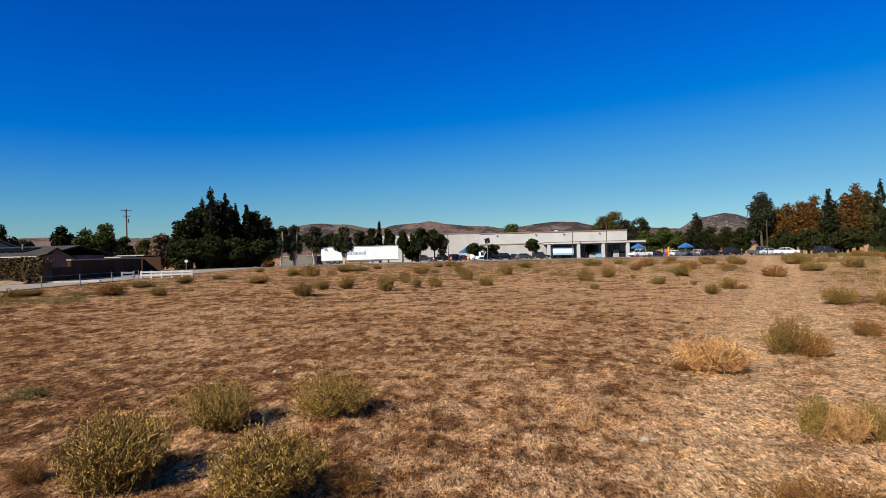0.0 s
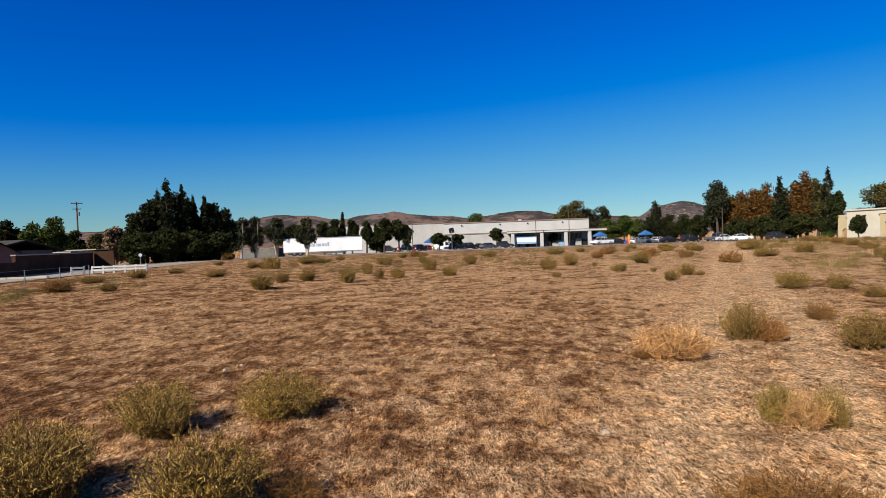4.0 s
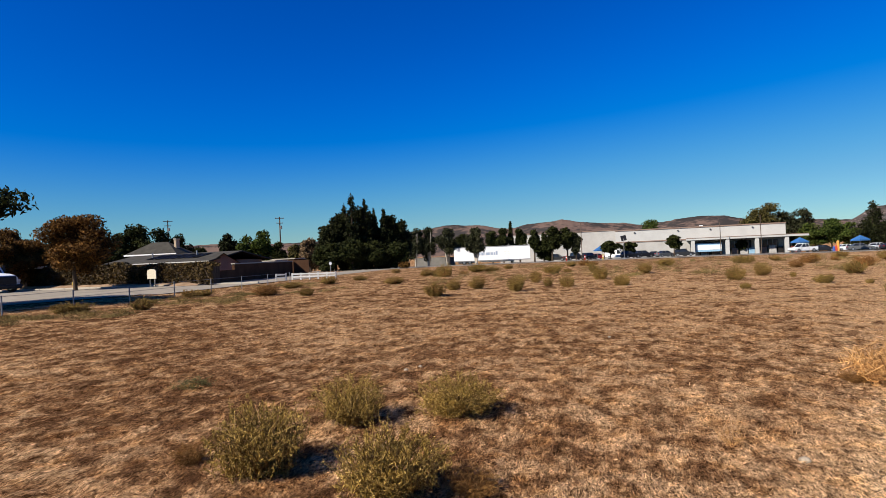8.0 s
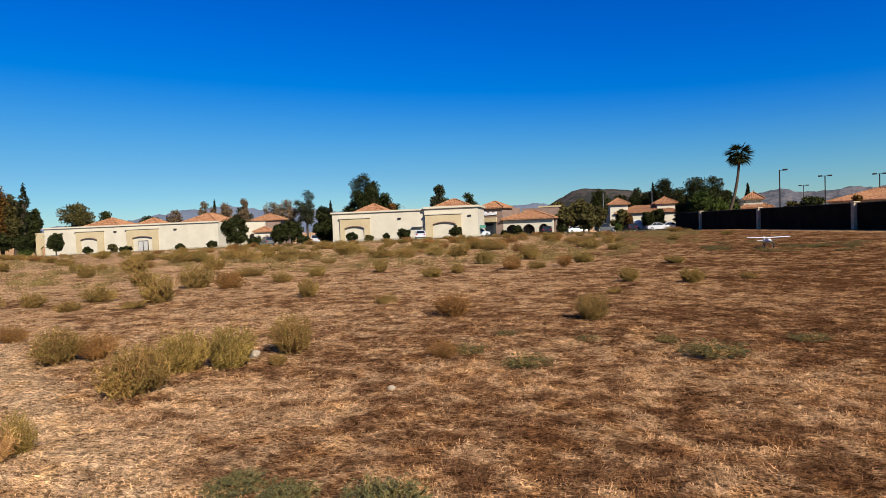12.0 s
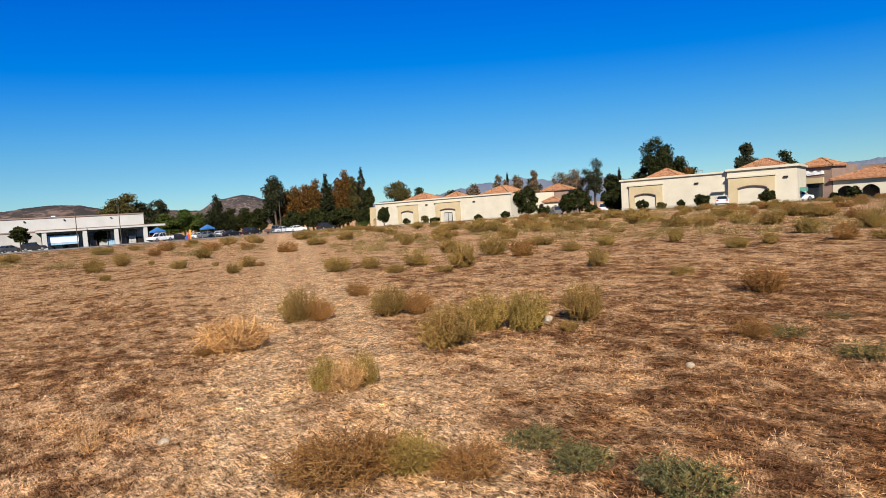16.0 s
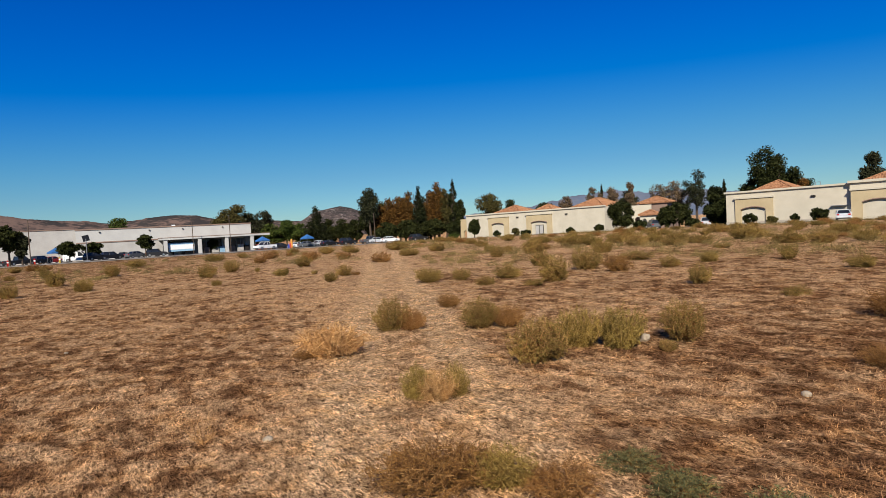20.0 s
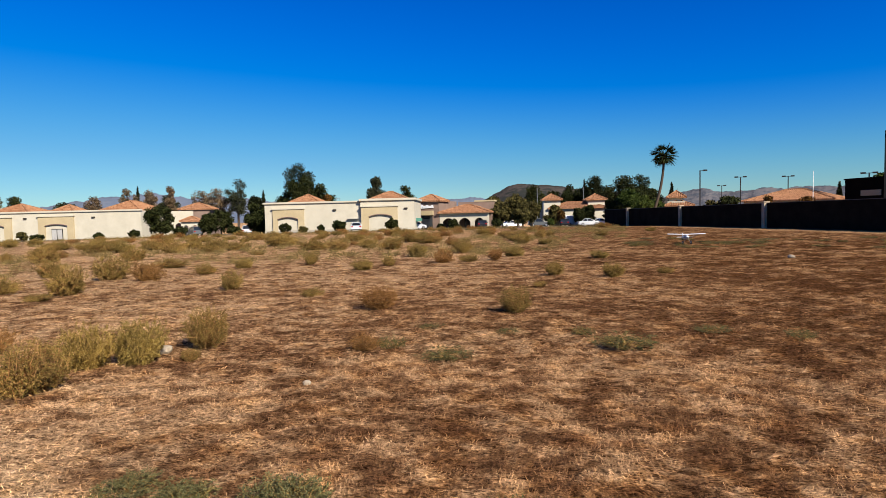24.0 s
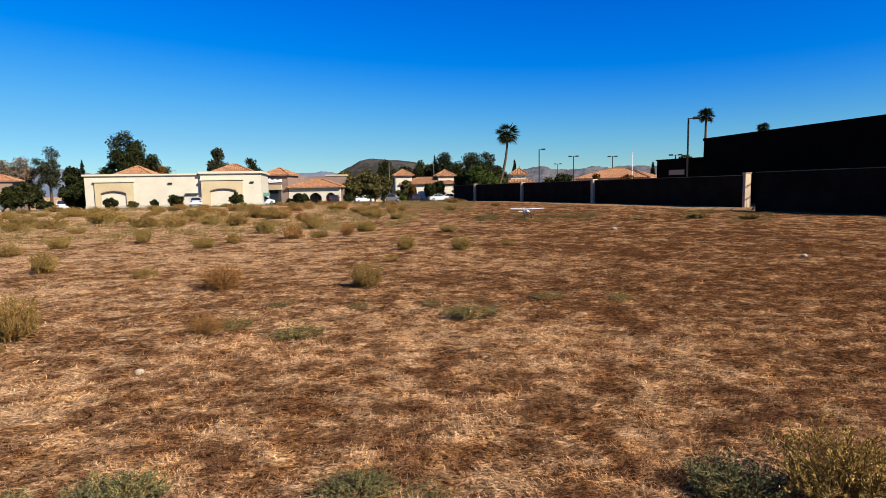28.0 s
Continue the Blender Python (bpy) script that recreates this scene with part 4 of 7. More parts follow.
def crown_points(rng, kind, h, w, low, n):
    """Leaf places of a crown of height h (from low up) and width w, in uneven clumps."""
    pts = []
    if kind in ("cone", "column"):
        m = 64
        for i in range(m):
            k = (i + rng.uniform(0, 1)) / m
            r = (w / 2) * ((1 - k) ** 0.75 if kind == "cone" else (1 - k ** 3) * 0.9 + 0.06) * rng.uniform(0.55, 1.08)
            a = rng.uniform(0, 2 * math.pi)
            rad = (0.24 * w * (1 - k) + 0.07 * w) * rng.uniform(0.7, 1.15)
            pts.append((r * 0.66 * math.cos(a), r * 0.66 * math.sin(a), low + (h - low) * (k * 0.95 + 0.02), rad, max(rad, 0.05 * h)))
    elif kind == "ball":
        for i in range(40):
            d = rng.normal(size=3)
            d /= np.linalg.norm(d)
            rr = rng.uniform(0.5, 0.82)
            pts.append((d[0] * rr * w / 2, d[1] * rr * w / 2, (low + h) / 2 + d[2] * rr * (h - low) / 2, w * 0.13, (h - low) * 0.13))
    else:
        m = {"tall": 20, "thin": 44, "broad": 22}[kind]
        m = int(m * 1.7) if n > 15000 else m
        hc = h - low
        for i in range(m):
            d = rng.normal(size=3)
            d /= np.linalg.norm(d)
            rr = rng.uniform(0.15, 0.86) if kind != "thin" else rng.uniform(0.3, 0.9)
            k = 0.66 if kind == "thin" else 1.0
            rad, rz = rng.uniform(0.13, 0.25) * w * k, rng.uniform(0.10, 0.19) * hc * k
            x, y, z = d[0] * rr * w / 2, d[1] * rr * w / 2, (low + h) / 2 + d[2] * rr * hc / 2
            pts.append((x, y, min(z, h - rz), rad, min(rz, rad * 1.5)))
        pts.append((rng.uniform(-0.1, 0.1) * w, 0, h - 0.13 * hc, 0.22 * w, 0.12 * hc))
    p = np.array(pts)
    vol = p[:, 3] ** 2
    cnt = np.maximum(8, (n * vol / vol.sum()).astype(int))
    out = []
    for q, c in zip(p, cnt):
        d = rng.normal(size=(c, 3))
        d /= np.linalg.norm(d, axis=1)[:, None]
        d *= rng.uniform(0.3, 1.12, size=(c, 1))
        out.append(q[:3] + d * [q[3], q[3], q[4]])
    return np.concatenate(out), p


def limb(verts, faces, p, q, r0, r1, sides=6):
    p, q = np.array(p, float), np.array(q, float)
    d = (q - p) / (np.linalg.norm(q - p) + 1e-9)
    a = np.cross(d, [0.3, 0.9, 0.1])
    a /= np.linalg.norm(a)
    b = np.cross(d, a)
    o = len(verts)
    for c, r in ((p, r0), (q, r1)):
        for i in range(sides):
            t = 2 * math.pi * i / sides
            verts.append(tuple(c + r * (math.cos(t) * a + math.sin(t) * b)))
    for i in range(sides):
        j = (i + 1) % sides
        faces.append((o + i, o + j, o + sides + j, o + sides + i))


TREES = {"cone": "pointed dark conifer", "column": "narrow upright tree", "ball": "dense clipped round tree", "tall": "tall uneven tree", "thin": "thin airy tree", "broad": "broad spreading tree"}


def tree(name, bearing, d, top, wide, kind, leaves, tone, seed, low=0.28, n=2600, leaf=0.34, bark=None, trunks=1, group="trees round the field"):
    """A tree by bearing and distance: its crest top and width in degrees as seen from the middle of the field."""
    rng = np.random.default_rng(seed)
    x, y = at(bearing, d)
    z = land(x, y)
    h, w = up(d, top) - z, d * math.radians(wide)
    root = base(name, pose(x, y, z - 0.05, 0, 0, rng.uniform(0, 360)), tone + " " + TREES[kind] + " beyond the dry field", "tree", group)
    pts, clumps = crown_points(rng, kind, h, w, low * h, n)
    v, f = quads(rng, pts, leaf * (0.8 + d / 400))
    data_part("crown", v.tolist(), f.tolist(), leaves, root)
    verts, faces = [], []
    for t in range(trunks):
        lean = rng.normal(size=2) * 0.04 * h + (0 if trunks == 1 else (t - (trunks - 1) / 2) * 0.12 * h)
        r = 0.022 * h + 0.05
        mid = (lean[0] * 0.5, lean[1] * 0.5, (low + 0.2) * h)
        limb(verts, faces, (0, 0, -0.1), mid, r, r * 0.7)
        limb(verts, faces, mid, (lean[0], lean[1], 0.85 * h), r * 0.7, r * 0.15)
        for q in clumps[:: max(1, len(clumps) // 9)]:
            s = rng.uniform(0.25, 0.7)
            limb(verts, faces, (mid[0], mid[1], mid[2] * (0.7 + 0.5 * s)), q[:3], r * 0.35, r * 0.08, 5)
    data_part("trunk", verts, faces, bark or BARK, root, smooth=True)
    return root


def shrub(name, bearing, d, top, wide, leaves, label, seed, n=1400):
    rng = np.random.default_rng(seed)
    x, y = at(bearing, d)
    z = land(x, y)
    h, w = max(up(d, top) - z, 0.5), d * math.radians(wide)
    root = base(name, pose(x, y, z - 0.03, 0, 0, rng.uniform(0, 360)), label, "shrub", "clipped shrubs by the buildings")
    pts, clumps = crown_points(rng, "ball", h, w, 0.02 * h, n)
    v, f = quads(rng, pts, 0.2)
    data_part("foliage", v.tolist(), f.tolist(), leaves, root)
    verts, faces = [], []
    for q in clumps[::6]:
        limb(verts, faces, (0, 0, 0), q[:3], 0.05, 0.02, 5)
    data_part("stems", verts, faces, BARK, root)


_seed = 100
def stand(*rows):
    """Trees by bearing, distance, crest and width in degrees, kind, foliage, tone and how low the crown begins."""
    global _seed
    for bearing, d, top, wide, kind, leaves, tone, low in rows:
        _seed += 1
        near = d < 80
        if kind in ("broad", "tall", "thin") and d > 80:
            wide, low = wide * 1.25, low * 0.75
        many = 48000 if d < 40 else 30000 if near else 4200 if kind == "thin" else 6800 if wide > 2.5 else 5200
        size = 0.17 if d < 40 else 0.14 if near else 0.2 if kind in ("ball", "thin") else 0.25
        pale = leaves is EUCA and d < 130
        tree("tree", bearing, d, top, wide, kind, leaves, tone, _seed, low, n=many, leaf=size, bark=PALEBARK if pale else BARK, trunks=3 if pale else 1)


# the west: round the house and the yard
stand(
    (-46.3, 56, 4.7, 5.6, "broad", RUST, "orange-brown", 0.2), (-59.0, 37, 9.6, 18.5, "broad", DARKGREEN, "dark green", 0.42), (-50.6, 74, 3.6, 3.6, "broad", RUST, "orange-brown", 0.25), (-51.6, 70, 3.0, 4.0, "broad", RUST, "rust-coloured", 0.2),
    (-48.6, 95, 2.4, 3.0, "broad", DARKGREEN, "dark green", 0.1), (-44.6, 100, 2.2, 2.6, "broad", DARKGREEN, "dark green", 0.1), (-43.0, 112, 3.1, 2.2, "broad", DARKGREEN, "dark green", 0.1), (-41.4, 112, 3.85, 2.6, "broad", DARKGREEN, "dark green", 0.1),
    (-39.7, 115, 3.5, 2.4, "broad", DARKGREEN, "dark green", 0.1), (-38.2, 115, 2.9, 1.8, "broad", DARKGREEN, "dark green", 0.1), (-34.2, 120, 2.9, 1.7, "tall", PINE, "dark green", 0.15), (-32.3, 118, 2.6, 1.9, "broad", GREEN, "green", 0.15),
    (-31.1, 118, 3.1, 2.2, "broad", GREEN, "green", 0.15), (-29.4, 125, 1.9, 1.6, "broad", DARKGREEN, "dark green", 0.1), (-27.9, 130, 1.6, 1.6, "broad", OLIVE, "olive", 0.1), (-26.6, 100, 2.2, 1.8, "broad", SPARSE, "dry brown", 0.1),
)
# the west: round the house and the yard (more)
stand(
    (-49.6, 72, 2.7, 4.4, "broad", RUST, "rust-brown", 0.15), (-47.4, 92, 2.3, 3.4, "broad", DARKGREEN, "dark green", 0.1), (-45.2, 96, 2.5, 3.2, "broad", DARKGREEN, "dark green", 0.1), (-36.6, 122, 1.7, 2.0, "broad", DARKGREEN, "dark green", 0.1),
)
# the dark stand of conifers
stand(
    (-24.9, 99, 3.4, 2.4, "tall", PINE, "dark", 0.04), (-23.6, 99, 4.6, 2.2, "tall", PINE, "dark", 0.04), (-21.8, 100, 5.2, 2.4, "tall", PINE, "dark", 0.04), (-20.8, 100, 4.6, 2.2, "tall", PINE, "dark", 0.04),
    (-19.0, 101, 4.2, 2.2, "tall", PINE, "dark", 0.04), (-17.9, 101, 3.3, 2.2, "tall", PINE, "dark", 0.04), (-25.2, 96, 3.1, 2.0, "tall", PINE, "dark", 0.05), (-24.2, 97, 4.2, 2.0, "tall", PINE, "dark", 0.05),
    (-23.2, 98, 5.4, 2.0, "column", PINE, "dark", 0.04), (-22.45, 96, 6.4, 2.1, "column", PINE, "dark", 0.04), (-21.2, 97, 5.9, 2.0, "column", PINE, "dark", 0.04), (-20.3, 99, 4.8, 1.8, "cone", PINE, "dark", 0.04),
    (-19.3, 98, 4.85, 1.8, "cone", PINE, "dark", 0.04), (-18.4, 99, 4.3, 1.8, "tall", PINE, "dark", 0.05), (-17.5, 100, 3.7, 1.7, "tall", PINE, "dark", 0.05), (-24.6, 92, 1.6, 2.4, "broad", DARKGREEN, "dark green", 0.02),
)
# the dark stand of conifers (more)
stand(
    (-22.4, 92, 1.9, 2.6, "broad", DARKGREEN, "dark green", 0.02), (-20.2, 93, 1.7, 2.6, "broad", DARKGREEN, "dark green", 0.02), (-18.2, 94, 1.5, 2.2, "broad", DARKGREEN, "dark green", 0.02),
)
# the row along the street
stand(
    (-16.3, 126, 2.75, 1.7, "tall", EUCA, "grey-green", 0.14), (-15.0, 127, 2.85, 1.7, "tall", EUCA, "grey-green", 0.14), (-13.1, 127, 2.65, 2.0, "tall", EUCA, "grey-green", 0.24), (-11.6, 140, 2.0, 1.6, "broad", DARKGREEN, "dark green", 0.2),
    (-10.25, 118, 2.65, 1.9, "tall", EUCA, "grey-green", 0.26), (-8.6, 136, 2.15, 1.6, "tall", DARKGREEN, "dark green", 0.25), (-7.5, 136, 2.4, 1.6, "tall", DARKGREEN, "dark green", 0.25), (-6.75, 138, 3.0, 0.6, "column", DARKGREEN, "dark green", 0.3),
    (-5.9, 137, 2.3, 1.3, "tall", DARKGREEN, "dark green", 0.25), (-4.5, 131, 2.1, 1.2, "tall", DARKGREEN, "dark green", 0.28), (-2.8, 130, 2.35, 1.6, "tall", DARKGREEN, "dark green", 0.28), (-1.3, 131, 2.15, 1.7, "broad", DARKGREEN, "dark green", 0.3),
    (-3.6, 132, 1.0, 1.6, "broad", DARKGREEN, "dark green", 0.1), (-0.5, 131, 1.6, 1.0, "broad", EUCA, "grey-green", 0.3),
)
# in and behind the car park
stand(
    (2.7, 142, 0.62, 1.5, "broad", DARKGREEN, "dark green", 0.4), (4.4, 146, 0.45, 1.1, "broad", DARKGREEN, "dark green", 0.4), (8.4, 138, 0.9, 1.25, "broad", DARKGREEN, "dark green", 0.35), (6.35, 218, 2.45, 1.9, "broad", GREEN, "yellow-green", 0.3),
    (14.0, 168, 0.25, 1.0, "ball", DARKGREEN, "dark green", 0.2), (15.0, 218, 2.9, 1.8, "broad", OLIVE, "olive-brown", 0.3), (16.1, 218, 3.3, 2.0, "broad", OLIVE, "olive-brown", 0.3), (17.3, 220, 2.45, 1.6, "tall", EUCA, "grey-green", 0.3),
    (18.5, 220, 2.65, 1.8, "tall", EUCA, "grey-green", 0.3), (17.8, 172, 0.6, 1.0, "ball", DARKGREEN, "dark green", 0.2), (19.2, 196, 1.4, 1.9, "broad", GREEN, "bright green", 0.2), (20.6, 196, 1.65, 1.9, "broad", GREEN, "bright green", 0.2),
    (21.9, 196, 1.25, 1.6, "broad", GREEN, "bright green", 0.2), (23.4, 186, 2.8, 3.0, "cone", PINE, "dark", 0.06), (24.7, 190, 1.6, 1.6, "broad", DARKGREEN, "dark green", 0.1), (25.9, 188, 1.5, 1.7, "broad", DARKGREEN, "dark green", 0.1),
)
# in and behind the car park (more)
stand(
    (27.0, 186, 1.4, 1.5, "broad", DARKGREEN, "dark green", 0.1),
)
# the tall mixed stand
stand(
    (28.7, 155, 4.4, 2.1, "tall", EUCA, "grey-green", 0.3), (29.6, 158, 2.6, 1.6, "broad", RUST, "rust-coloured", 0.15), (30.6, 157, 3.35, 1.6, "tall", RUST, "rust-coloured", 0.15), (31.6, 156, 3.5, 1.6, "tall", RUST, "rust-coloured", 0.15),
    (32.6, 156, 3.9, 1.6, "tall", RUST, "rust-brown", 0.12), (33.5, 152, 4.35, 2.2, "cone", PINE, "dark", 0.06), (34.6, 154, 3.9, 1.5, "tall", RUST, "rust-coloured", 0.12), (35.4, 155, 4.65, 1.5, "tall", RUST, "rust-brown", 0.12),
    (36.2, 155, 4.0, 1.4, "tall", OLIVE, "olive", 0.12), (37.0, 153, 4.8, 1.3, "column", PINE, "dark", 0.06), (37.6, 152, 2.8, 1.2, "tall", DARKGREEN, "dark green", 0.1), (29.9, 160, 3.0, 2.0, "broad", OLIVE, "olive", 0.1),
    (31.1, 160, 2.9, 2.0, "broad", RUST, "rust-brown", 0.1), (32.1, 160, 3.3, 2.0, "tall", RUST, "rust-brown", 0.1), (33.9, 160, 3.4, 2.0, "tall", DARKGREEN, "dark green", 0.1), (35.0, 160, 3.6, 1.9, "tall", RUST, "rust-brown", 0.1),
)
# the tall mixed stand (more)
stand(
    (36.6, 160, 3.4, 1.8, "tall", DARKGREEN, "dark green", 0.1), (28.4, 165, 2.4, 1.8, "broad", DARKGREEN, "dark green", 0.1), (30.2, 150, 0.9, 2.2, "broad", DARKGREEN, "dark green", 0.1), (32.4, 150, 1.0, 2.2, "broad", DARKGREEN, "dark green", 0.1),
    (35.0, 149, 1.0, 2.4, "broad", DARKGREEN, "dark green", 0.1),
)
# behind and beside the strip of shops
stand(
    (36.8, 126, 0.62, 1.35, "ball", DARKGREEN, "dark green", 0.16), (38.95, 116, 0.72, 1.35, "ball", DARKGREEN, "dark green", 0.16), (40.5, 200, 3.25, 2.5, "broad", OLIVE, "yellow-brown", 0.3), (42.7, 205, 2.5, 1.8, "tall", DARKGREEN, "dark green", 0.3),
    (45.9, 210, 2.0, 1.8, "broad", DARKGREEN, "dark green", 0.3), (48.0, 190, 2.55, 1.5, "thin", SPARSE, "thin brown", 0.3), (50.6, 180, 3.2, 1.4, "thin", SPARSE, "thin brown", 0.3), (52.3, 178, 3.1, 1.4, "thin", SPARSE, "brownish", 0.3),
    (51.4, 182, 3.3, 0.6, "cone", PINE, "dark", 0.2), (54.0, 178, 3.4, 1.0, "thin", SPARSE, "brownish", 0.3), (53.6, 184, 2.6, 1.6, "tall", EUCA, "grey-green", 0.3), (56.6, 172, 3.1, 2.2, "thin", SPARSE, "thin brown", 0.2),
    (58.0, 172, 3.3, 2.2, "thin", SPARSE, "thin brown", 0.2), (59.7, 168, 4.2, 2.0, "thin", EUCA, "thin grey-green", 0.2), (62.0, 170, 2.9, 0.8, "cone", PINE, "dark", 0.2), (61.2, 172, 2.5, 1.2, "tall", PINE, "dark", 0.2),
)
# behind and beside the strip of shops (more)
stand(
    (53.15, 98, 1.8, 2.8, "ball", DARKGREEN, "dark green", 0.06), (58.2, 108, 1.42, 2.3, "ball", DARKGREEN, "dark green", 0.06), (57.0, 107, 1.0, 1.6, "ball", DARKGREEN, "dark green", 0.08), (61.3, 114, 1.8, 2.1, "tall", DARKGREEN, "dark green", 0.05),
    (65.3, 150, 5.6, 2.4, "broad", DARKGREEN, "dark green", 0.3), (66.2, 151, 4.9, 2.0, "broad", DARKGREEN, "dark green", 0.3), (67.4, 152, 3.6, 1.8, "broad", DARKGREEN, "dark green", 0.25), (64.3, 152, 2.9, 1.6, "broad", DARKGREEN, "dark green", 0.25),
    (68.0, 150, 2.5, 1.2, "broad", RUST, "rust-brown", 0.3), (72.5, 150, 4.2, 1.7, "tall", EUCA, "grey-green", 0.4), (75.6, 150, 3.3, 2.0, "broad", DARKGREEN, "dark green", 0.4),
)
# round the car park by the far shops
stand(
    (90.1, 127, 0.95, 1.3, "broad", OLIVE, "olive", 0.2), (93.5, 126, 0.85, 1.2, "broad", DARKGREEN, "dark green", 0.2),
    (84.3, 122, 2.0, 2.1, "broad", OLIVE, "olive", 0.25), (86.7, 122, 1.85, 2.1, "broad", OLIVE, "olive", 0.25), (88.1, 124, 1.4, 1.6, "broad", OLIVE, "olive", 0.25), (85.2, 118, 1.35, 2.0, "broad", OLIVE, "olive", 0.15),
    (87.2, 116, 1.3, 2.0, "broad", OLIVE, "olive", 0.15), (92.6, 182, 2.5, 2.4, "broad", DARKGREEN, "dark green", 0.1), (95.5, 180, 2.8, 2.4, "broad", DARKGREEN, "dark green", 0.1), (99.2, 178, 2.3, 1.8, "broad", DARKGREEN, "dark green", 0.1),
    (86.6, 180, 2.2, 2.2, "broad", OLIVE, "olive", 0.1), (88.2, 175, 3.0, 2.2, "broad", DARKGREEN, "dark green", 0.2), (90.0, 178, 2.4, 2.0, "broad", DARKGREEN, "dark green", 0.2), (91.6, 176, 2.95, 1.6, "broad", DARKGREEN, "dark green", 0.2),
    (93.1, 174, 3.3, 0.7, "cone", PINE, "dark", 0.2), (94.2, 174, 3.65, 2.2, "broad", PINE, "dark", 0.2), (96.8, 172, 3.6, 2.0, "broad", DARKGREEN, "dark green", 0.2), (98.2, 172, 3.65, 1.8, "tall", DARKGREEN, "dark green", 0.2),
)
# round the car park by the far shops (more)
stand(
    (97.2, 128, 2.4, 2.2, "broad", GREEN, "green", 0.15), (95.8, 124, 1.3, 1.6, "broad", DARKGREEN, "dark green", 0.1), (98.6, 118, 1.7, 1.6, "broad", GREEN, "green", 0.15), (92.6, 124, 0.75, 1.3, "ball", DARKGREEN, "dark green", 0.1),
    (90.9, 124, 0.4, 0.7, "tall", RUST, "rust-coloured", 0.3), (100.95, 175, 2.75, 0.9, "cone", PINE, "dark", 0.2), (99.6, 120, 1.2, 1.4, "broad", GREEN, "green", 0.1), (105.6, 128, 1.35, 1.9, "broad", DARKGREEN, "dark green", 0.1),
    (104.2, 130, 1.0, 1.4, "broad", OLIVE, "olive", 0.1), (108.7, 118, 1.25, 1.3, "broad", RUST, "rust-coloured", 0.1), (111.6, 118, 1.1, 2.0, "broad", RUST, "rust-brown", 0.1), (113.8, 165, 2.2, 0.8, "cone", PINE, "dark", 0.1),
    (116.6, 96, 2.75, 2.2, "broad", GREEN, "green", 0.2), (111.1, 165, 1.7, 0.7, "cone", PINE, "dark", 0.2),
)

for bearing, d, top, wide, leaves in ((54.7, 96, -0.2, 1.4, DARKGREEN), (59.3, 98, -0.3, 1.5, DARKGREEN), (63.95, 96, -0.15, 1.25, DARKGREEN), (67.3, 100, -0.4, 0.7, DARKGREEN), (69.1, 95, 0.0, 1.6, DARKGREEN), (74.2, 88, 0.05, 1.4, DARKGREEN), (65.6, 102, -0.5, 0.9, OLIVE), (80.3, 96, -0.15, 1.2, DARKGREEN), (84.6, 98, -0.2, 1.3, DARKGREEN), (89.9, 118, -0.3, 0.8, GREEN), (41.2, 125, -0.45, 0.9, DARKGREEN), (43.0, 118, -0.35, 0.9, OLIVE), (44.0, 118, -0.6, 1.2, DARKGREEN), (48.3, 112, -0.6, 0.9, DARKGREEN), (51.0, 108, -0.4, 1.0, DARKGREEN), (36.9, 116, -0.55, 1.2, GREEN), (-17.35, 90, -0.55, 1.5, RUST), (79.0, 100, -0.6, 0.7, DARKGREEN)):
    _seed += 1
    shrub("shrub", bearing, d, top, wide, leaves, "clipped dark green shrub on the edge of the car park", _seed)


def palm(bearing, d, top, crown, lean, seed):
    rng = np.random.default_rng(seed)
    x, y = at(bearing, d)
    h, r = up(d, top), d * math.radians(crown)
    root = base("palm_tree", pose(x, y, -1.0, 0, 0, -bearing), "tall fan palm with a slim bare trunk", "palm", "palms behind the wall")
    verts, faces = [], []
    n = 14
    c = lambda k: (lean * (k - 1) * abs(k - 1), 0, (h + 1) * k)
    for i in range(n):
        limb(verts, faces, c(i / n), c((i + 1) / n), 0.34 - 0.14 * i / n, 0.34 - 0.14 * (i + 1) / n, 8)
    data_part("trunk", verts, faces, BARK, root, smooth=True)
    verts, faces = [], []
    tip = np.array([0, 0, h + 1])
    for i in range(84):
        a, e = rng.uniform(0, 2 * math.pi), math.asin(rng.uniform(-0.8, 0.98))
        out = np.array([math.cos(a) * math.cos(e), math.sin(a) * math.cos(e), math.sin(e)])
        side = np.cross(out, [0, 0, 1.0])
        side /= np.linalg.norm(side) + 1e-6
        ll = r * rng.uniform(0.8, 1.05)
        stem = tip + out * ll * 0.5
        limb(verts, faces, tip, stem, 0.04, 0.02, 4)
        for j in range(15):
            t = (j - 7) / 7 * 1.25
            d2 = out * math.cos(t) + side * math.sin(t)
            e2 = stem + d2 * ll * 0.52 + np.array([0, 0, -0.14 * ll * rng.uniform(0.2, 1.3)])
            wv = np.cross(d2, [0.2, 0.3, 1.0]) * 0.085
            o = len(verts)
            verts += [tuple(stem - wv), tuple(stem + wv), tuple(e2)]
            faces.append((o, o + 1, o + 2))
    data_part("crown", verts, faces, FROND, root)


palm(100.3, 118, 5.3, 1.35, 3.0, 7)
palm(118.2, 125, 6.15, 0.86, 0.2, 8)
palm(122.7, 150, 4.75, 0.62, 0.3, 9)


